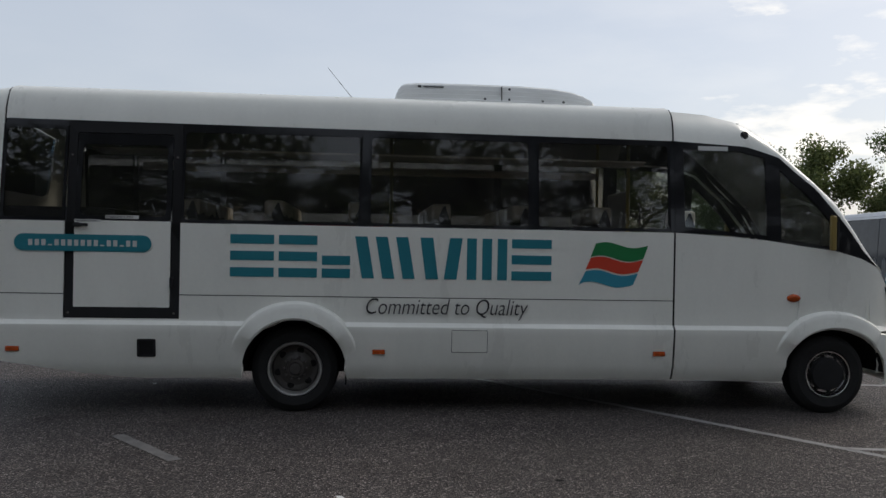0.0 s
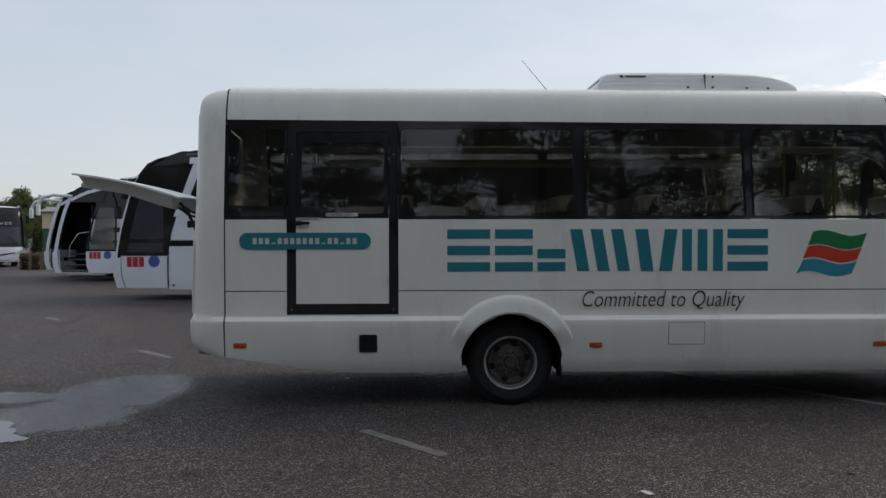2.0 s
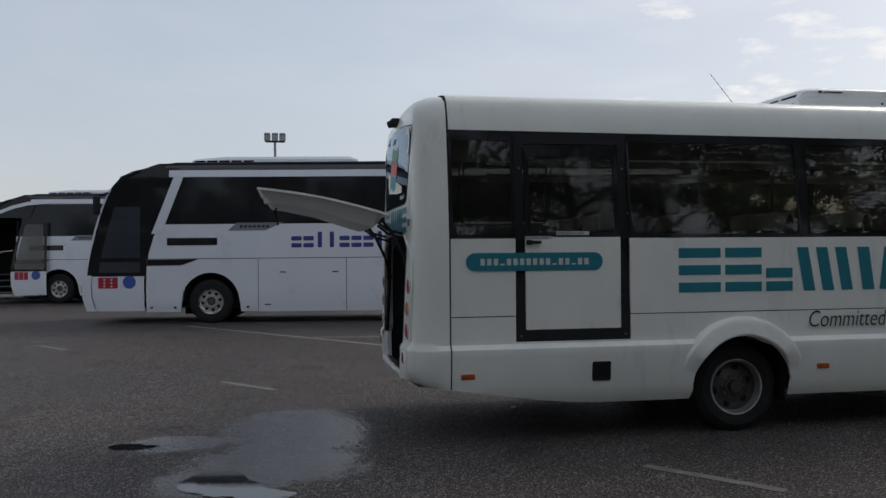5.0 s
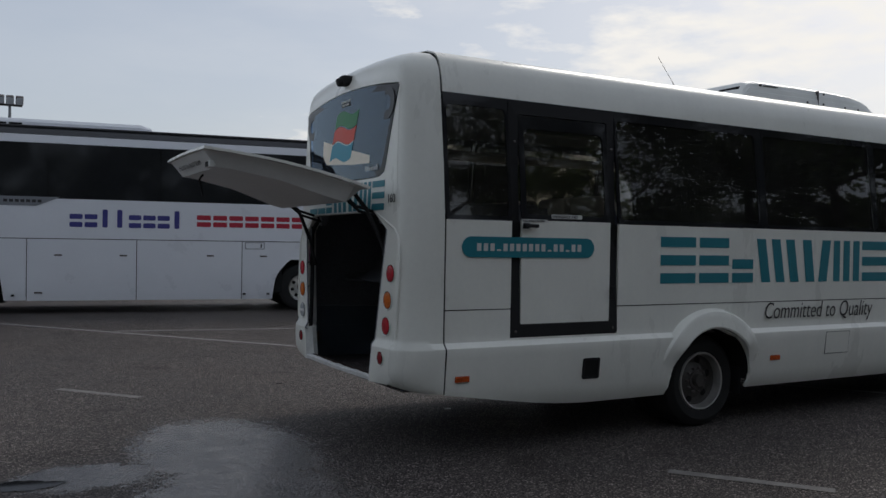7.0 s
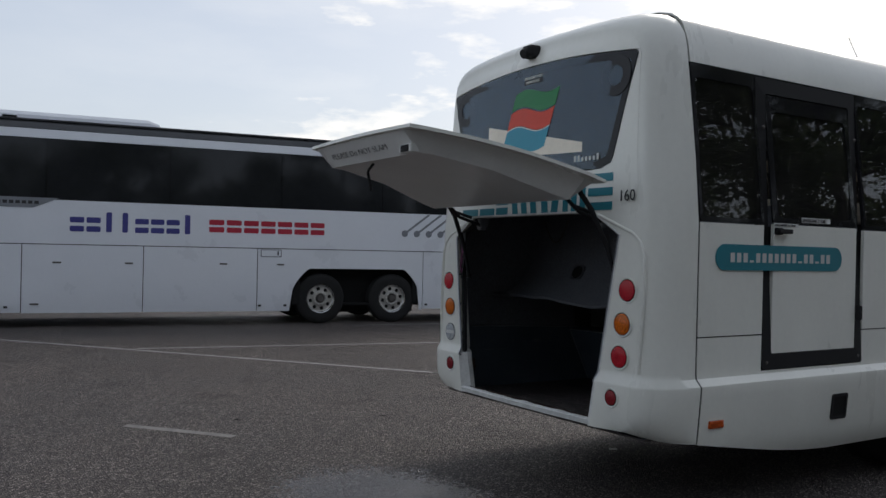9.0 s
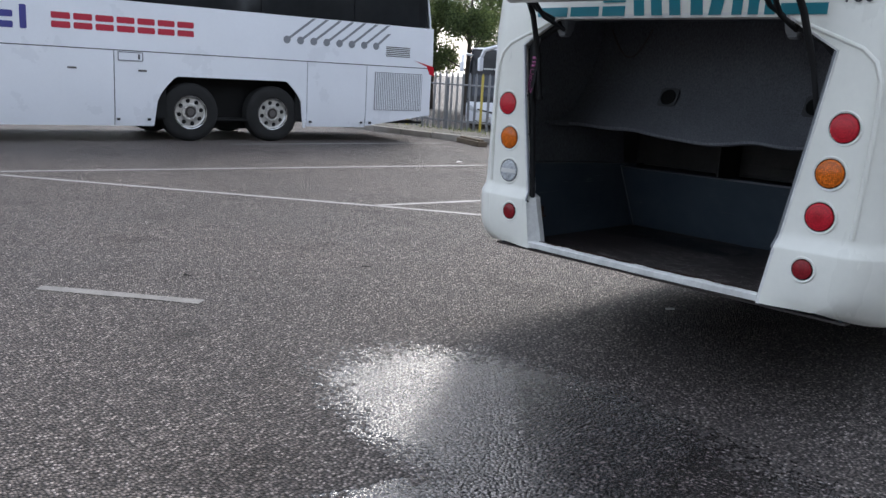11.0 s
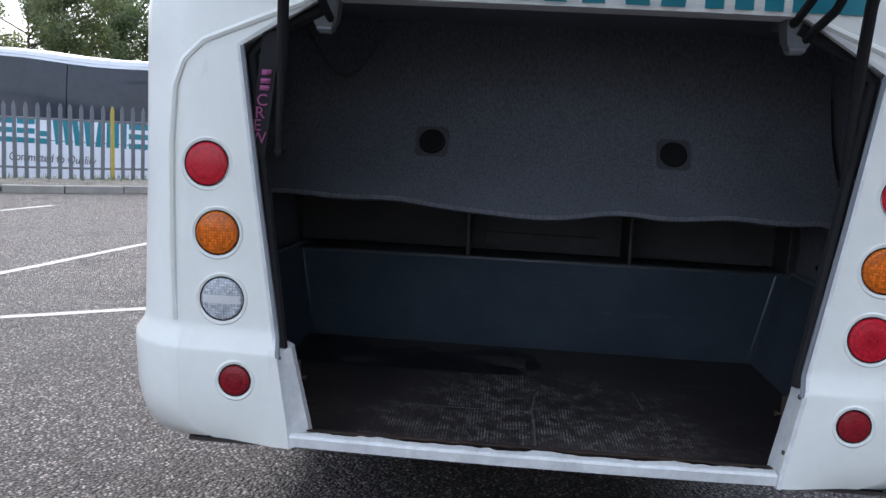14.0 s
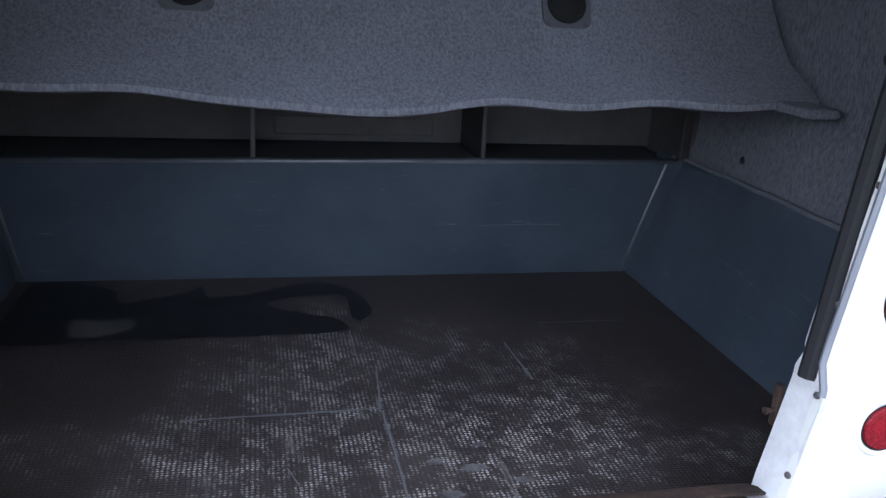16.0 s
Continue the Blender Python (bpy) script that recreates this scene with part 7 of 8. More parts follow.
    for x, dz in (((0.86, -0.3), (1.15, -0.18)) if express else ()) + ((1.6, -0.06), (2.1, 0.02), (4.8, 0.03), (5.7, 0.03), (6.6, 0.03), (7.6, 0.03), (14.0, 0.02), (14.45, -0.05)):
        g.append([V(x, lerp(0.16, CW - 0.16, k / 10), top + (0.155 if express else 0.08) + dz + 0.06 * (1 - ((k - 5) / 5) ** 4)) for k in range(11)])
    part("roof", sheet(bmesh.new(), g, 0.03, V(0, 0, 1)), "roofdark" if express else "white2", r)
    if express:
        g = []
        for x, h in ((2.45, 0.0), (2.5, 0.1), (3.2, 0.16), (6.1, 0.16), (6.32, 0.09), (6.38, 0.0)):
            g.append([V(x, y, top + 0.17 + h * k) for y, k in ((0.3, 0.0), (0.31, 0.6), (0.36, 1.0), (1.25, 1.1), (CW - 0.36, 1.0), (CW - 0.31, 0.6), (CW - 0.3, 0.0))])
        ac = part("roof_unit", sheet(bmesh.new(), g, 0.02, V(0, 0, 1)), "white2", r)
        for k in range(5):
            bm = bmesh.new()
            box(bm, 2.55 + k * 0.28, 2.78 + k * 0.28, 0.29, 0.33, top + 0.19, top + 0.24, 0.004)
            part("unit_slot", bm, "black", ac)
    # tail
    g = [[V(14.42 + 0.1 * (1 - ((k - 5) / 5) ** 4) - 0.12 * max(0, z - 2.2), lerp(0.02 + curve_at(prof, z), CW - 0.02 - curve_at(prof, z), k / 10), z) for k in range(11)] for z in (0.5, 1.0, 1.5, 2.2, 2.9, top + 0.08)]
    part("tail_panel", sheet(bmesh.new(), g, 0.03, V(1, 0, 0)), "white2", r)
    for y in (0.0, CW - 0.12):
        bm = bmesh.new()
        prism(bm, [(14.0, 1.62), (14.47, 1.52), (14.48, 1.34), (14.38, 1.36), (14.3, 1.52)], lambda a, b, d: V(a, y - 0.004 + d * 40, b), 0.003)
        part("tail_lamp", bm, "lens_red", r)
    bm = bmesh.new()
    box(bm, 0.4, 14.3, 0.1, CW - 0.1, 0.36, 0.4)
    box(bm, 3.8, 8.6, 0.45, CW - 0.45, 0.26, 0.4)
    part("chassis", bm, "under", r)
    if livery == "fleet":
        f = fn_for(False)
        word_bars(r, 4.74, 8.5, 1.4, 1.94, lambda u_, v_, d: f(u_, v_, d + 0.003))
        for i, mat in enumerate(("green", "red", "sea")):
            bm = bmesh.new()
            z = 1.8 - i * 0.17
            nn = 12
            up_ = [(3.86 + 0.6 * k / nn - i * 0.05, z + 0.13 + 0.03 * math.sin(2 * math.pi * k / nn)) for k in range(nn + 1)]
            dn_ = [(3.82 + 0.6 * k / nn - i * 0.05, z + 0.03 * math.sin(2 * math.pi * k / nn)) for k in range(nn, -1, -1)]
            prism(bm, up_ + dn_, lambda u_, v_, d: f(u_, v_, d + 0.003), 0.003)
            part("flag_band", bm, mat, r)
        bm = bmesh.new()
        prism(bm, rrect(2.55, 3.54, 1.56, 1.79, 0.03), lambda a, b, d: f(a, b, d + 0.003), 0.003)
        part("side_vent", bm, "black", r)
        side = Matrix(((1, 0, 0, 0), (0, 0, -1, 0), (0, 1, 0, 0), (0, 0, 0, 1)))
        lettering("slogan_text", "Committed to Quality", 0.26, Matrix.Translation((5.1, -0.006, 1.0)) @ side, "ink", r, shear=0.18, sx=0.9)
        # the roof falls behind its front hump
        for ob in r.children_recursive:
            if ob.type == "MESH":
                for v in ob.data.vertices:
                    if v.co.z > 3.0 and v.co.x > 4.8:
                        t = min(1.0, (v.co.x - 4.8) / 2.8)
                        v.co.z -= 0.18 * t * t * (3 - 2 * t) * min(1.0, (v.co.z - 3.0) / 0.25)
    return r


coach("coach", pose(-5.34, 13.95, 0, 0, 0, -8.3), "white long-distance coach with blue and red name bars", mirrors=False)
coach("coach", pose(-11.2, 24.3, 0, 0, 0, -8.3), "white long-distance coach parked with its door open", open_door=True)
coach("coach", pose(-13.1, 28.0, 0, 0, 0, -8.3), "white long-distance coach beside another coach", open_door=True)
coach("coach", pose(-20.0, 41.6, 0, 0, 0, 122), "white coach with a dark windscreen near the brick shed", livery="plain", mirrors=False)
coach("coach", pose(16.91, 17.56, -0.85, 0, 0, -93.8), "white coach with teal name bars behind the fence", livery="fleet", group="coaches behind the fence")
coach("coach", pose(24.94, 23.08, -0.85, 0, 0, 41.3), "white coach with a dark windscreen behind the fence", livery="plain", group="coaches behind the fence")

# ==== seats of the minibus ====
def coach_seat(m, group="seats in the minibus"):
    s = root("passenger_seat", m, "dark moquette coach seat with a cream headrest cover", "seat", group)
    bm = bmesh.new()
    box(bm, 0.0, 0.46, -0.21, 0.21, 0.38, 0.48, 0.04, 3)
    part("cushion", bm, "seat", s)
    bm = bmesh.new()
    g = [[V(-0.02 - 0.18 * t + 0.03 * math.sin(math.pi * q / 6), lerp(-0.21, 0.21, q / 6) * (1 - 0.12 * max(0, t - 0.8) * 5), 0.42 + 0.66 * t) for q in range(7)] for t in (0, 0.25, 0.5, 0.75, 0.9, 1.0)]
    sheet(bm, g, 0.09, V(1, 0, 0))
    part("backrest", bm, "seat", s)
    bm = bmesh.new()
    box(bm, -0.33, -0.145, -0.18, 0.18, 0.95, 1.1, 0.03, 3)
    part("headrest_cover", bm, "cover", s)
    bm = bmesh.new()
    box(bm, 0.1, 0.4, -0.19, -0.15, 0.0, 0.38, 0.006)
    part("leg", bm, "dull", s)
    bm = bmesh.new()
    box(bm, 0.1, 0.4, 0.15, 0.19, 0.0, 0.38, 0.006)
    part("leg", bm, "dull", s)
    return s


first = None
for r_ in range(6):
    for y in (0.36, 0.80, 1.42, 1.86):
        x = 2.35 + r_ * 0.74
        if y > 1 and r_ == 5:
            continue
        if first is None:
            first = coach_seat(pose(x, y, 0.76))
        else:
            copy_thing(first, pose(x, y, 0.76))
coach_seat(pose(6.95, 0.62, 0.76), "seats of the cab")

# ==== kerb, verge and fence ====
def along(pts, step):
    out, carry = [], 0.0
    for a, b in zip(pts, pts[1:]):
        a, b = Vector(a), Vector(b)
        n = (b - a).length
        d = (b - a) / n
        t = carry
        while t < n:
            out.append((a + d * t, d))
            t += step
        carry = t - n
    return out


def smooth_line(pts, n=8):
    out = []
    for k in range(len(pts) - 1):
        p0, p1, p2, p3 = (Vector(pts[max(0, min(len(pts) - 1, k + o))]) for o in (-1, 0, 1, 2))
        for q in range(n):
            t = q / n
            out.append(0.5 * ((2 * p1) + (p2 - p0) * t + (2 * p0 - 5 * p1 + 4 * p2 - p3) * t * t + (3 * p1 - p0 - 3 * p2 + p3) * t * t * t))
    return out + [Vector(pts[-1])]


kerb_line, fence_line = smooth_line(KERB), smooth_line(FENCE)
kr = new("kerb")
tagged(kr, "grey concrete kerb along the gravel verge", "kerb", kind="structure")
stone = mesh_of("kerb_stone", box(bmesh.new(), 0.003, 0.905, -0.065, 0.065, -0.1, 0.125, 0.018, 2), "kerb")
rk = random.Random(2)
for p, d in along([tuple(q) for q in kerb_line], 0.915):
    piece("kerb_stone", stone, kr, Matrix.Translation((p.x, p.y, rk.uniform(-0.008, 0.004))) @ Matrix.Rotation(math.atan2(d.y, d.x) + rk.uniform(-0.01, 0.01), 4, "Z"))

bm = bmesh.new()
rv = random.Random(6)
rows_ = []
n_ = 120
for k in range(n_ + 1):
    u_ = k / n_ * (len(kerb_line) - 1)
    i = min(int(u_), len(kerb_line) - 2)
    a = kerb_line[i].lerp(kerb_line[i + 1], u_ - i)
    b = fence_line[i].lerp(fence_line[i + 1], u_ - i)
    e = b + (b - a).normalized() * 0.5
    rows_.append([bm.verts.new((*a.lerp(e, j / 7), 0.105 + (0.02 * rv.random() + 0.03 * math.sin(j / 7 * math.pi) if 0 < j < 7 else (0 if j == 0 else -0.15)))) for j in range(8)])
for a, b in zip(rows_, rows_[1:]):
    for j in range(7):
        bm.faces.new((a[j], b[j], b[j + 1], a[j + 1])).smooth = True
tagged(part("gravel_verge", bm, "verge"), "gravel and dry weeds between kerb and fence", "verge", kind="structure")
# pebbles and weeds
bm = bmesh.new()
for k in range(1500):
    u_ = rv.uniform(0.1, 0.75) * (len(kerb_line) - 1)
    i = min(int(u_), len(kerb_line) - 2)
    p = kerb_line[i].lerp(kerb_line[i + 1], u_ - i).lerp(fence_line[i].lerp(fence_line[i + 1], u_ - i), rv.uniform(0.1, 1.1))
    s = rv.uniform(0.015, 0.04)
    vs = [bm.verts.new((p.x + s * rv.uniform(-1, 1), p.y + s * rv.uniform(-1, 1), 0.125 + s * rv.uniform(-0.3, 0.9))) for _ in range(4)]
    for tri in ((0, 1, 2), (0, 2, 3), (0, 3, 1), (1, 3, 2)):
        bm.faces.new([vs[q] for q in tri])
tagged(part("verge_stones", bm, "kerb"), "loose pale stones on the verge", "gravel", kind="stuff")
bm = bmesh.new()
for k in range(900):
    u_ = rv.uniform(0.1, 0.75) * (len(kerb_line) - 1)
    i = min(int(u_), len(kerb_line) - 2)
    p = kerb_line[i].lerp(kerb_line[i + 1], u_ - i).lerp(fence_line[i].lerp(fence_line[i + 1], u_ - i), rv.uniform(0.55, 1.15))
    if noise.noise(V(p.x, p.y, 0) * 0.9) < -0.05:
        continue
    a = rv.uniform(0, 6.28)
    h, w = rv.uniform(0.05, 0.16), 0.012
    lean = V(rv.uniform(-0.06, 0.06), rv.uniform(-0.06, 0.06), 0)
    b0 = V(p.x, p.y, 0.12)
    sdir = V(math.cos(a), math.sin(a), 0) * w
    bm.faces.new([bm.verts.new(q) for q in (b0 - sdir, b0 + sdir, b0 + lean + V(0, 0, h))])
tagged(part("verge_weeds", bm, "leaf_b"), "thin weeds growing along the fence", "weeds", kind="stuff")

fence = new("fence")
tagged(fence, "grey steel palisade fence with some yellow pales", "fence", kind="")


def pale_mesh(material):
    bm = bmesh.new()
    w, h = 0.034, 1.32
    sect = [(-w, 0.012), (-w * 0.55, -0.008), (-0.006, 0.006), (0.006, 0.006), (w * 0.55, -0.008), (w, 0.012)]
    rows = []
    for z, k in ((0.0, 1.0), (h - 0.09, 1.0), (h - 0.045, 0.72), (h, 0.1)):
        rows.append([V(x * k, y, z) for x, y in sect])
    sheet(bm, rows, 0.004, V(0, -1, 0))
    return mesh_of("pale", bm, material)


grey, yell = pale_mesh("galv"), pale_mesh("yellow")
spots = along([tuple(q) for q in fence_line], 0.175)
for k, (p, d) in enumerate(spots):
    ang = math.atan2(d.y, d.x)
    piece("pale", yell if k % 13 == 12 else grey, fence, Matrix.Translation((p.x, p.y, 0.13)) @ Matrix.Rotation(ang + rv.uniform(-0.03, 0.03), 4, "Z") @ Matrix.Rotation(rv.uniform(-0.012, 0.012), 4, "Y"))
    if k % 16 == 0:
        bm = bmesh.new()
        box(bm, -0.03, 0.03, 0.03, 0.1, -0.2, 1.2, 0.004)
        ob = part("post", bm, "galv", fence)
        ob.matrix_local = Matrix.Translation((p.x, p.y, 0.13)) @ Matrix.Rotation(ang, 4, "Z")
for z in (0.33, 1.17):
    bm = bmesh.new()
    nrm_ = []
    for k in range(len(fence_line)):
        d = (fence_line[min(k + 1, len(fence_line) - 1)] - fence_line[max(k - 1, 0)]).normalized()
        nrm_.append(Vector((-d.y, d.x)))
    tube(bm, [V(p.x + q.x * 0.025, p.y + q.y * 0.025, z) for p, q in zip(fence_line, nrm_)], 0.02, 6)
    part("rail", bm, "galv", fence)
# loose timber by the kerb
bm = bmesh.new()
box(bm, -0.55, 0.55, -0.11, 0.11, 0.0, 0.1, 0.012)
box(bm, -0.5, 0.5, -0.05, 0.06, 0.1, 0.14, 0.01)
ob = part("timber_baulk", bm, "timber")
ob.matrix_world = pose(9.5, 11.15, 0.0, 0, 0, 68)
tagged(ob, "dark weathered timber baulk lying by the kerb", "timber")

# ==== trees ====
def tree_meshes(seed, h):
    rnd = random.Random(seed)
    bm = bmesh.new()
    lean = V(rnd.uniform(-0.3, 0.3), rnd.uniform(-0.3, 0.3), 0)
    tube(bm, [V(0, 0, -0.3), V(0.03, 0, h * 0.2), lean * 0.5 + V(0, 0, h * 0.5), lean + V(0, 0, h * 0.9)], [0.2, 0.15, 0.1, 0.02], 8)
    tips = []
    for k in range(13):
        z0 = h * rnd.uniform(0.22, 0.78)
        a, l = rnd.uniform(0, 6.28), h * rnd.uniform(0.14, 0.3)
        p0 = lean * (z0 / h) + V(0, 0, z0)
        p1 = p0 + V(math.cos(a) * l * 0.6, math.sin(a) * l * 0.6, l * 0.3)
        p2 = p0 + V(math.cos(a) * l, math.sin(a) * l, l * rnd.uniform(0.45, 0.9))
        tube(bm, [p0, p1, p2], [0.06, 0.04, 0.012], 5)
        tips += [(p1.lerp(p2, 0.4), 0.1 * h), (p2, h * rnd.uniform(0.07, 0.12))]
    tips += [(lean + V(rnd.uniform(-0.6, 0.6), rnd.uniform(-0.6, 0.6), h * rnd.uniform(0.78, 0.96)), h * rnd.uniform(0.06, 0.1)) for _ in range(7)]
    trunk = mesh_of("trunk", bm, "bark")
    co_, fc = [], []
    for c, rad in tips:
        n = int(150 + rad * 240)
        for _ in range(n):
            d = V(rnd.gauss(0, 1), rnd.gauss(0, 1), rnd.gauss(0, 0.8))
            d = d.normalized() * rad * rnd.random() ** 0.4 * rnd.uniform(0.8, 1.25)
            p = c + d
            s = rnd.uniform(0.055, 0.12)
            u_ = V(rnd.gauss(0, 1), rnd.gauss(0, 1), rnd.gauss(0, 1)).normalized()
            w_ = u_.orthogonal().normalized()
            b0 = len(co_)
            co_ += [tuple(p - u_ * s), tuple(p + w_ * s * 0.55), tuple(p + u_ * s), tuple(p - w_ * s * 0.55)]
            fc.append((b0, b0 + 1, b0 + 2, b0 + 3))
    me = bpy.data.meshes.new("crown")
    me.from_pydata(co_, [], fc)
    me.materials.append(M["leaf_a" if seed % 2 else "leaf_b"])
    return trunk, me


KINDS = [tree_meshes(s, 8.5) for s in (11, 12, 13, 14, 15)]


def tree(x, y, z, size, turn, k, group):
    t = root("tree", Matrix.Translation((x, y, z)) @ Matrix.Rotation(turn, 4, "Z") @ Matrix.Scale(size, 4), "tall leafy tree with gaps in its green crown", "tree", group)
    piece("trunk", KINDS[k][0], t, Matrix.Identity(4))
    piece("crown", KINDS[k][1], t, Matrix.Identity(4))


rt = random.Random(21)


def tree_row(a0, a1, n, d0, d1, s0, s1, z, group, cx=0.0, cy=0.0):
    for k in range(n):
        a = radians(lerp(a0, a1, (k + rt.uniform(-0.3, 0.3)) / max(1, n - 1)))
        d = rt.uniform(d0, d1)
        tree(cx + d * math.sin(a), cy + d * math.cos(a), z, rt.uniform(s0, s1), rt.uniform(0, 6.28), rt.randrange(5), group)


tree_row(26, 100, 19, 40, 50, 0.85, 1.1, -0.85, "trees beyond the fence")
tree_row(24, 100, 15, 52, 62, 0.85, 1.1, -0.85, "trees beyond the fence")
tree_row(-30, -5, 13, 100, 115, 0.7, 0.9, 0.0, "trees at the far end of the yard")
tree_row(120, 245, 17, 24, 36, 1.3, 1.9, 0.0, "trees behind the camera")
tree_row(245, 290, 6, 40, 50, 0.9, 1.2, 0.0, "trees behind the camera")

# ==== far end of the yard ====
def brick_shed():
    th = math.atan2(-0.46, -0.888)
    s = root("brick_shed", Matrix.Translation((-45.3, 81.7, 0)) @ Matrix.Rotation(th, 4, "Z"), "long red brick shed with a low pitched roof", "shed")
    bm = bmesh.new()
    prism(bm, [(0, -0.2), (28, -0.2), (28, 4.8), (14, 11.6), (0, 4.8)], lambda u_, v_, d: V(u_, d, v_), 0.4)
    part("wall", bm, "brick", s)
    bm = bmesh.new()
    box(bm, 0, 0.3, -30, 0, -0.2, 4.8)
    part("wall", bm, "brick", s)
    for sx in (0, 1):
        bm = bmesh.new()
        a, b = (V(-0.3, 0.5, 4.6), V(14, 0.5, 11.75)) if sx == 0 else (V(28.3, 0.5, 4.6), V(14, 0.5, 11.75))
        sheet(bm, [[a, b], [a + V(0, -31, 0), b + V(0, -31, 0)]], 0.15, V(0, 0, 1))
        part("roof", bm, "roofgrey", s)


brick_shed()


def grey_shed():
    s = root("grey_shed", pose(-56.5, 100.6, 0, 0, 0, 26.6), "grey rendered shed with a sheeted gable roof", "shed")
    bm = bmesh.new()
    prism(bm, [(-1, -0.2), (6.1, -0.2), (6.1, 6.2), (3.0, 7.9), (-1, 6.9)], lambda u_, v_, d: V(u_, d, v_), 0.4)
    part("wall", bm, "oldrender", s)
    bm = bmesh.new()
    sheet(bm, [[V(-1.3, -0.3, 6.9), V(3.0, -0.3, 8.05), V(6.4, -0.3, 6.1)], [V(-1.3, 18, 6.9), V(3.0, 18, 8.05), V(6.4, 18, 6.1)]], 0.15, V(0, 0, 1))
    part("roof", bm, "roofgrey", s)


grey_shed()


def flood_mast(x, y, z, h, lamps=3):
    s = root("floodlight_mast", Matrix.Translation((x, y, z)), "dark floodlight mast with a cluster of lamps", "floodlight", "floodlights of the yard")
    bm = bmesh.new()
    tube(bm, [V(0, 0, -0.2), V(0, 0, h * 0.6), V(0, 0, h)], [0.1, 0.075, 0.05], 10)
    part("pole", bm, "galv", s)
    bm = bmesh.new()
    box(bm, -0.42, 0.42, -0.04, 0.04, h - 0.06, h + 0.02, 0.01)
    part("crossbar", bm, "dull", s)
    for k in range(lamps):
        bm = bmesh.new()
        xk = lerp(-0.32, 0.32, k / (lamps - 1))
        box(bm, -0.13, 0.13, -0.1, 0.1, 0.02, 0.34, 0.03, m=Matrix.Translation((xk, -0.05, h)) @ Matrix.Rotation(0.5, 4, "X"))
        lp = part("lamp_head", bm, "dull", s)
        bm = bmesh.new()
        box(bm, -0.11, 0.11, -0.115, -0.1, 0.05, 0.31, 0.005, m=Matrix.Translation((xk, -0.05, h)) @ Matrix.Rotation(0.5, 4, "X"))
        part("lamp_glass", bm, "lampglass", lp)


tree(-43.9, 91.2, -2.2, 1.00, 0.4, 0, "trees at the far end of the yard")
tree(-41.4, 88.0, -2.2, 1.12, 2.1, 1, "trees at the far end of the yard")
tree(-41.5, 91.1, -2.2, 1.05, 3.3, 2, "trees at the far end of the yard")
tree(-41.7, 94.3, -2.2, 0.90, 5.0, 3, "trees at the far end of the yard")
flood_mast(-1.2, 30.7, 0, 6.5)
flood_mast(-19.6, 51.2, 0, 5.5)
flood_mast(30.3, 28.7, -0.85, 5.4, 2)


# ==== clutter at the far end ====
def mesh_panel(x, y, turn, w=2.1, h=2.0):
    g = root("mesh_gate", pose(x, y, 0, 0, 0, turn), "grey steel gate panel filled with dark mesh", "gate", "gate panels by the brick shed")
    for x0, x1, z0, z1 in ((0, 0.07, 0, h), (w - 0.07, w, 0, h), (0.07, w - 0.07, h - 0.07, h), (0.07, w - 0.07, 0.08, 0.15)):
        bm = bmesh.new()
        box(bm, x0, x1, -0.035, 0.035, z0, z1, 0.006)
        part("frame_bar", bm, "galv", g)
    bm = bmesh.new()
    for k in range(1, 14):
        tube(bm, [V(w * k / 14, 0, 0.15), V(w * k / 14, 0, h - 0.07)], 0.008, 4)
    for k in range(1, 13):
        tube(bm, [V(0.07, 0, h * k / 13), V(w - 0.07, 0, h * k / 13)], 0.008, 4)
    part("mesh", bm, "rubber", g)
    return g


for k in range(2):
    g_ = mesh_panel(-35.6 + 2.15 * k, 56.5 + 0.35 * k, 8)
    if k == 0:
        bm = bmesh.new()
        box(bm, 0.2, 1.1, -0.05, -0.037, 0.75, 1.5)
        part("notice_board", bm, "silver", g_)
mesh_panel(-31.2, 57.1, 30, 1.8)


def trestle(x, y, turn):
    t = root("trestle", pose(x, y, 0, 0, 0, turn), "rough dark timber trestle standing in the yard", "trestle")
    for k in range(4):
        bm = bmesh.new()
        box(bm, -0.8, 0.8, -0.36 + 0.19 * k, -0.2 + 0.19 * k, 0.86, 0.91, 0.006)
        part("board", bm, "timber", t)
    for sx in (-0.7, 0.7):
        for sy in (-0.28, 0.28):
            bm = bmesh.new()
            box(bm, sx - 0.05, sx + 0.05, sy - 0.05, sy + 0.05, 0.0, 0.86, 0.006)
            part("leg", bm, "timber", t)
    for z in (0.3, 0.62):
        bm = bmesh.new()
        box(bm, -0.72, 0.72, -0.36, -0.33, z - 0.07, z + 0.07, 0.004)
        part("rail", bm, "timber", t)


trestle(-21.9, 35.6, 6)


def wheelie_bin(x, y, turn, mat, h=0.95, label="dark green wheeled rubbish bin with its lid shut"):
    b_ = root("wheeled_bin", pose(x, y, 0, 0, 0, turn), label, "bin", "bins in the yard")
    bm = bmesh.new()
    sheet(bm, [[V(sx * (0.24 + 0.06 * t), sy * (0.26 + 0.07 * t), 0.06 + (h - 0.06) * t) for sx, sy in ((-1, -1), (1, -1), (1, 1), (-1, 1), (-1, -1))] for t in (0, 0.5, 1)], 0.02, V(0, 0, 1))
    part("body", bm, mat, b_)
    bm = bmesh.new()
    box(bm, -0.32, 0.32, -0.36, 0.36, h, h + 0.06, 0.025)
    part("lid", bm, mat, b_)
    for sx in (-0.2, 0.2):
        bm = bmesh.new()
        revolve(bm, [(0.0, 0.03), (0.09, 0.03), (0.1, 0.02), (0.1, -0.02), (0.09, -0.03), (0.0, -0.03)], V(sx, 0.3, 0.1), V(1, 0, 0), 16)
        part("wheel", bm, "rubber", b_)


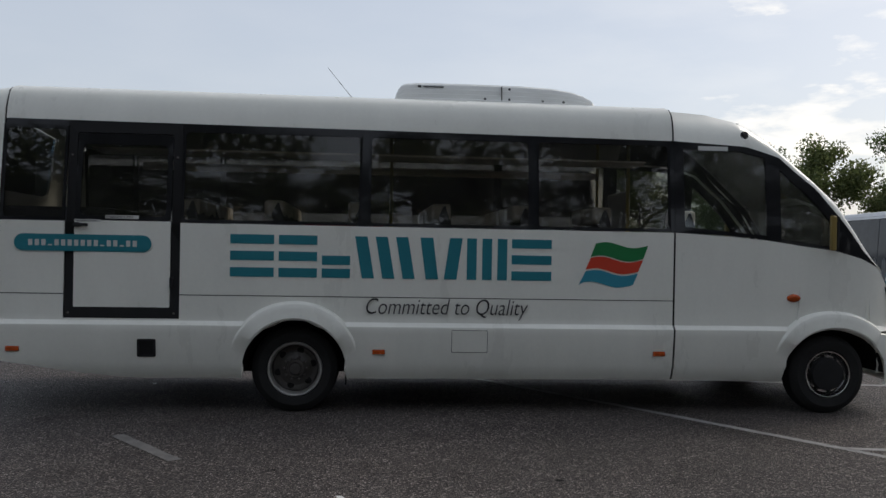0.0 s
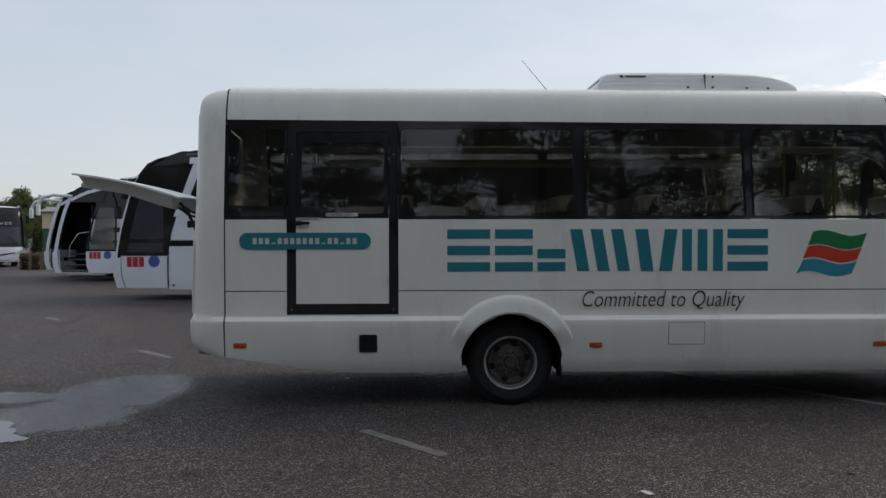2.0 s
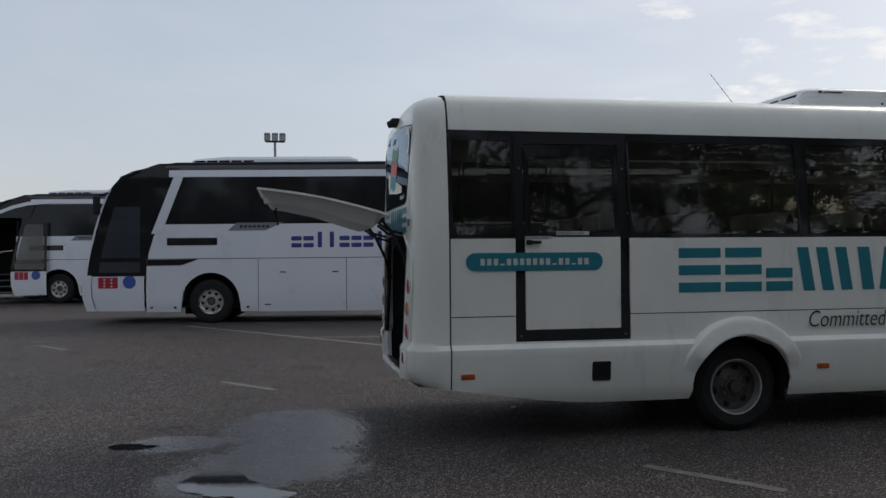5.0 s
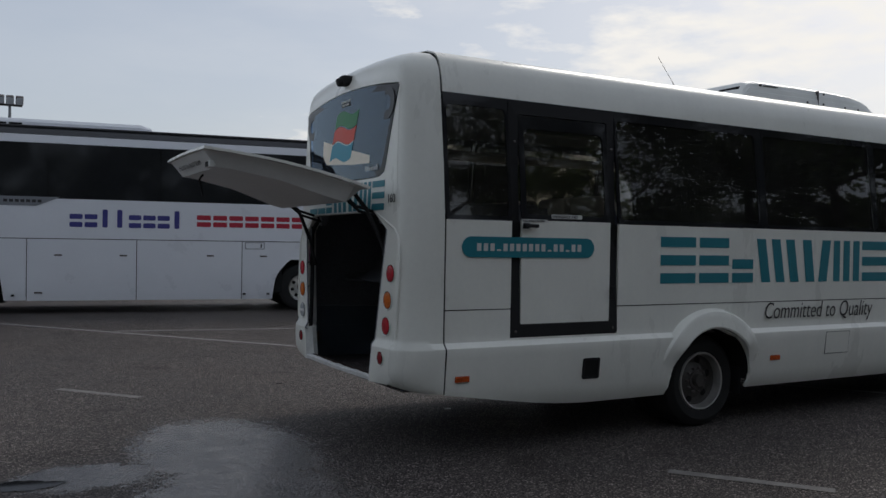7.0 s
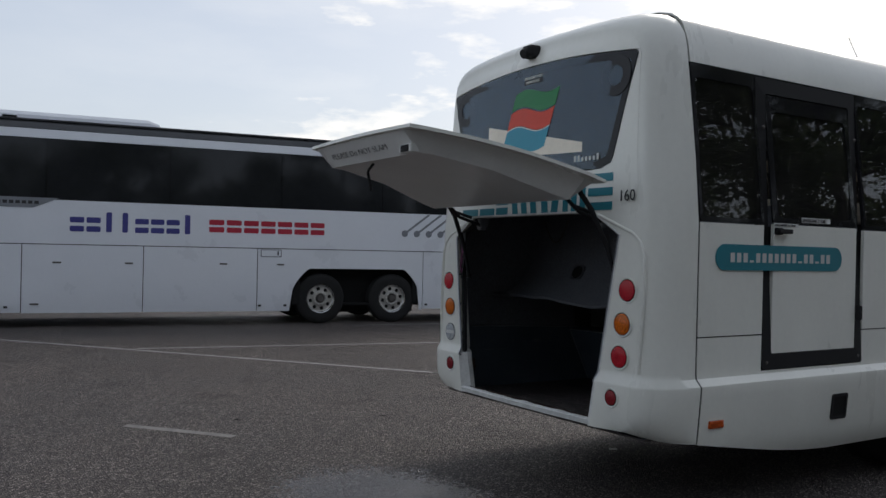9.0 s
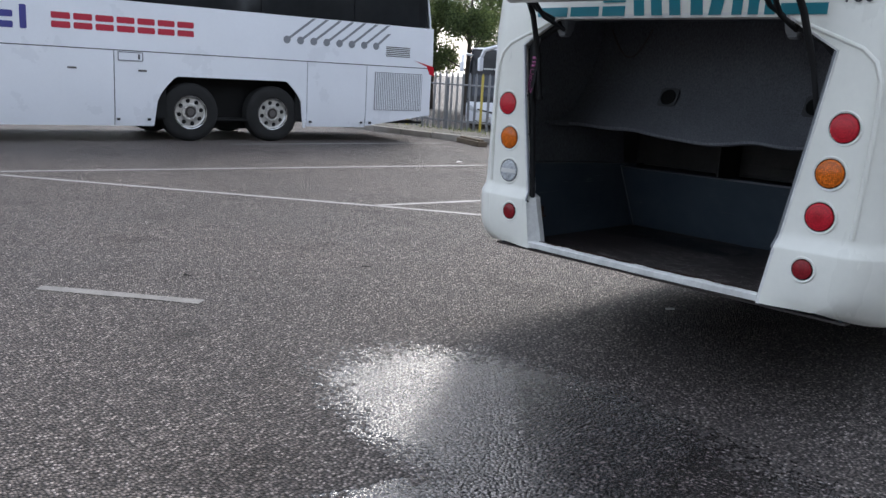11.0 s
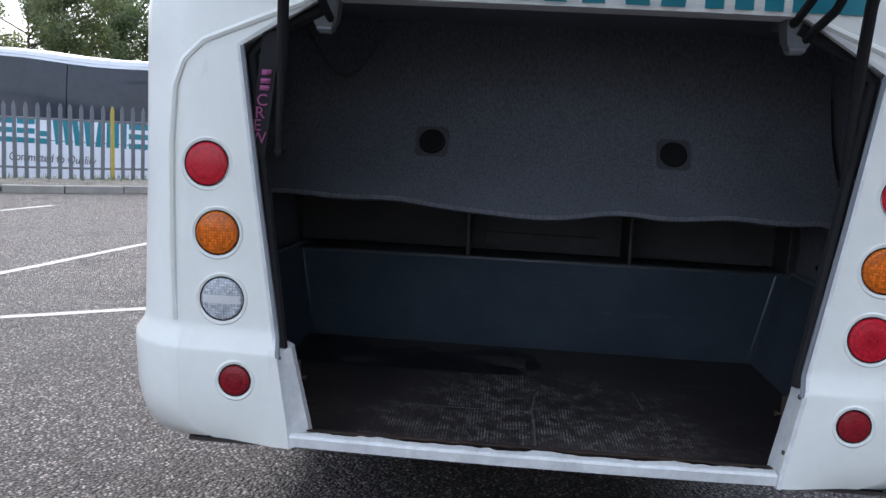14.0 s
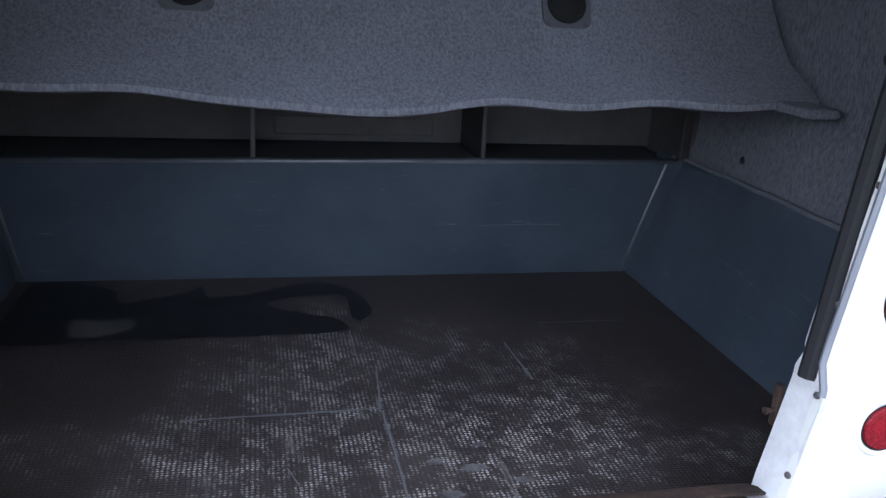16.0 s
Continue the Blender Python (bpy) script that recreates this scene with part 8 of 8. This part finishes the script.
wheelie_bin(-19.5, 34.0, 10, "bingreen")
wheelie_bin(-16.5, 37.9, -5, "rubber", 1.0, "black wheeled rubbish bin with its lid shut")
bm = bmesh.new()
box(bm, -0.2, 0.2, -0.18, 0.18, 0.0, 0.46, 0.03)
box(bm, -0.06, 0.06, -0.06, 0.06, 0.46, 0.52, 0.012)
ob = part("water_drum", bm, "white2")
ob.matrix_world = pose(-20.6, 34.6, 0, 0, 0, 20)
tagged(ob, "white plastic drum standing on the asphalt", "drum")


def pallet(x, y, z, turn):
    p = root("pallet", pose(x, y, z, 0, 0, turn), "weathered grey-green pallet in a stack", "pallet", "stack of pallets")
    for k in range(6):
        bm = bmesh.new()
        box(bm, -0.6, 0.6, -0.48 + 0.172 * k, -0.38 + 0.172 * k, 0.12, 0.14, 0.003)
        part("slat", bm, "timber", p)
    for sx in (-0.54, 0.0, 0.54):
        bm = bmesh.new()
        box(bm, sx - 0.05, sx + 0.05, -0.48, 0.48, 0.0, 0.12, 0.004)
        part("bearer", bm, "timber", p)


for k in range(6):
    pallet(-17.7 + 0.03 * (k % 2), 37.6, 0.142 * k, -4 + 3 * (k % 3))


def site_hut(x, y, turn):
    s = root("site_hut", pose(x, y, 0, 0, 0, turn), "low green sheeted hut with a cream upper wall", "hut")
    bm = bmesh.new()
    box(bm, 0, 9, 0, 5, -0.1, 2.6, 0.02)
    part("wall", bm, "greenmesh", s)
    bm = bmesh.new()
    box(bm, -0.02, 9.02, -0.02, 5.02, 2.6, 4.1, 0.02)
    part("upper_wall", bm, "cream", s)
    bm = bmesh.new()
    sheet(bm, [[V(-0.3, y_, 4.1 + 0.5 * (1 - abs(y_ - 2.5) / 2.8)) for y_ in (-0.3, 2.5, 5.3)], [V(9.3, y_, 4.1 + 0.5 * (1 - abs(y_ - 2.5) / 2.8)) for y_ in (-0.3, 2.5, 5.3)]], 0.1, V(0, 0, 1))
    part("roof", bm, "roofgrey", s)
    for k in range(40):
        bm = bmesh.new()
        box(bm, 0.1 + 0.225 * k, 0.17 + 0.225 * k, -0.03, 0.0, 0.0, 2.55)
        part("rib", bm, "greenmesh", s)


site_hut(-30.5, 68.0, 4)

# unseen dense bushes, added behind the camera to darken reflections in the panes
for k in range(26):
    a = radians(lerp(108, 262, (k + rt.uniform(-0.3, 0.3)) / 25))
    d = rt.uniform(25, 30)
    b_ = root("bush", Matrix.Translation((2 + d * math.sin(a), d * math.cos(a) - 2, 0)) @ Matrix.Rotation(rt.uniform(0, 6.28), 4, "Z") @ Matrix.Scale(rt.uniform(0.75, 1.0), 4), "unseen dark green bush added to darken the window reflections", "bush", "bushes behind the camera")
    piece("foliage", KINDS[rt.randrange(5)][1], b_, Matrix.Translation((0, 0, -1.75)))

# ==== small marks in the boot ====
def boot_marks():
    bus = bpy.data.objects["minibus"]
    rnd = random.Random(9)

    def blot(name, corners, z, mat, label=""):
        """A flat mark with a rounded, uneven rim through a few corners."""
        bm = bmesh.new()
        n = len(corners)
        rim = []
        for k in range(n):
            p0, p1, p2, p3 = (Vector(corners[(k + o) % n]) for o in (-1, 0, 1, 2))
            for q in range(5):
                t = q / 5
                p = 0.5 * ((2 * p1) + (p2 - p0) * t + (2 * p0 - 5 * p1 + 4 * p2 - p3) * t * t + (3 * p1 - p0 - 3 * p2 + p3) * t * t * t)
                rim.append(bm.verts.new((p.x + rnd.uniform(-0.003, 0.003), p.y + rnd.uniform(-0.003, 0.003), z)))
        bmesh.ops.triangulate(bm, faces=[bm.faces.new(rim)])
        for q in bm.faces:
            q.normal_update()
            if q.normal.z < 0:
                q.normal_flip()
        part(name, bm, mat, bus, label, recalc=False)

    blot("damp_stain", [(1.17, 1.97), (1.29, 1.965), (1.57, 1.95), (1.57, 1.84), (1.52, 1.73), (1.42, 1.69), (1.48, 1.54), (1.53, 1.49), (1.44, 1.46), (1.47, 1.34), (1.54, 1.2), (1.51, 1.09), (1.35, 1.02), (1.25, 1.06), (1.29, 1.085), (1.43, 1.09), (1.44, 1.2), (1.38, 1.31), (1.31, 1.21), (1.27, 1.13), (1.18, 1.13), (1.175, 1.52)], 0.4825, "stain", "black damp stain")
    # an island that has dried
    blot("dried_patch", [(1.27, 1.8), (1.31, 1.78), (1.29, 1.74), (1.3, 1.65), (1.26, 1.64), (1.21, 1.67), (1.19, 1.77)], 0.4832, "dried")
    for x0, y0, x1, y1, w in ((0.76, 1.49, 0.77, 1.07, 0.004), (0.95, 1.06, 0.77, 1.075, 0.003), (0.76, 1.072, 0.42, 1.07, 0.003), (1.19, 1.1, 1.03, 1.1, 0.002), (1.08, 0.71, 0.87, 0.70, 0.003), (1.2, 0.58, 1.2, 0.32, 0.002), (0.76, 1.28, 0.8, 1.275, 0.002), (0.5, 1.26, 0.56, 1.28, 0.0015)):
        bm = bmesh.new()
        a, b = V(x0, y0, 0.4815), V(x1, y1, 0.4815)
        d = (b - a).normalized()
        s = V(-d.y, d.x, 0) * w
        n = 12
        l = [bm.verts.new(a.lerp(b, k / n) + s * rnd.uniform(0.4, 1.2)) for k in range(n + 1)]
        r = [bm.verts.new(a.lerp(b, k / n) - s * rnd.uniform(0.4, 1.2)) for k in range(n + 1)]
        for k in range(n):
            bm.faces.new((l[k], r[k], r[k + 1], l[k + 1]))
        for q in bm.faces:
            if q.normal.z < 0:
                q.normal_flip()
        part("floor_scratch", bm, "galv", bus, recalc=False)


boot_marks()
# scraps on the asphalt
for x, y, s, mat in ((3.55, -2.53, 0.04, "silver"), (7.3, -2.1, 0.03, "silver"), (1.51, 1.59, 0.03, "silver"), (0.58, 3.5, 0.03, "under"), (4.9, -2.2, 0.025, "under"), (-0.6, 3.9, 0.025, "under"), (6.6, 8.6, 0.05, "silver"), (3.1, -1.9, 0.02, "under")):
    bm = bmesh.new()
    rnd = random.Random(int(x * 100))
    g = [[V(s * (i - 1) + rnd.uniform(-0.004, 0.004), s * 0.45 * (j - 1) + rnd.uniform(-0.004, 0.004), 0.006 + rnd.uniform(0, 0.008)) for j in range(3)] for i in range(3)]
    sheet(bm, g, 0.003, V(0, 0, 1))
    ob = part("litter_scrap", bm, mat)
    ob.matrix_world = pose(x, y, 0.002, 0, 0, rnd.uniform(0, 180))
    tagged(ob, "small scrap of litter lying on the asphalt", "litter", "litter on the yard")


# grey bracket and small fittings inside the boot
def boot_fittings():
    bus = bpy.data.objects["minibus"]
    bm = bmesh.new()
    box(bm, 0.5, 0.6, 0.44, 0.5, 1.69, 1.745, 0.01)
    tube(bm, [V(0.52, 0.47, 1.69), V(0.5, 0.47, 1.665), V(0.47, 0.47, 1.67)], 0.008, 8)
    part("ceiling_latch", bm, "galv", bus)
    me = mesh_of("lining_screw", revolve(bmesh.new(), [(0.0, 0.004), (0.008, 0.003), (0.01, 0.0)], V(0, 0, 0), V(0, 1, 0), 10), "under")
    for x, z in ((1.06, 0.972), (0.6, 1.35)):
        piece("lining_screw", me, bus, Matrix.Translation((x, 0.128, z)))
    rnd = random.Random(31)
    for k in range(22):
        y, t = rnd.uniform(0.2, 1.95), rnd.uniform(0.1, 0.95)
        l = rnd.uniform(0.004, 0.02)
        if k < 4:
            y, t, l = (0.42, 0.76, 1.24, 0.55)[k], (0.47, 0.475, 0.47, 0.5)[k], (0.26, 0.05, 0.14, 0.03)[k]
        p = V(lerp(1.605, 1.42, t) - 0.009, y, lerp(0.475, 0.89, t))
        bm = bmesh.new()
        tube(bm, [p, p + V(0, l * 0.5, rnd.uniform(-0.003, 0.003)), p + V(0, l, rnd.uniform(-0.004, 0.004))], rnd.uniform(0.0005, 0.0009), 4)
        part("vinyl_scratch", bm, "scuff", bus)


boot_fittings()


def dusty_patch(cx, cy, rx, ry, seed):
    bus = bpy.data.objects["minibus"]
    rnd = random.Random(seed)
    bm = bmesh.new()
    c = bm.verts.new((cx, cy, 0.4822))
    ring = []
    for k in range(36):
        a = 2 * math.pi * k / 36
        q = 1 + 0.35 * noise.noise(V(math.cos(a) * 2, math.sin(a) * 2, seed)) + rnd.uniform(-0.12, 0.12)
        ring.append(bm.verts.new((cx + rx * q * math.cos(a), cy + ry * q * math.sin(a), 0.4822)))
    for k in range(36):
        bm.faces.new((c, ring[k], ring[(k + 1) % 36]))
    for f in bm.faces:
        if f.normal.z < 0:
            f.normal_flip()
    part("worn_patch", bm, "scuff", bus, "patch worn bare", recalc=False)


for cx, cy, rx, ry in ((0.385, 1.03, 0.03, 0.035), (0.39, 0.96, 0.018, 0.03), (0.44, 0.99, 0.014, 0.022), (0.52, 0.93, 0.013, 0.026), (0.55, 1.0, 0.01, 0.016), (0.47, 0.84, 0.01, 0.022), (0.6, 0.9, 0.008, 0.014)):
    dusty_patch(cx, cy, rx, ry, int(cx * 1000))
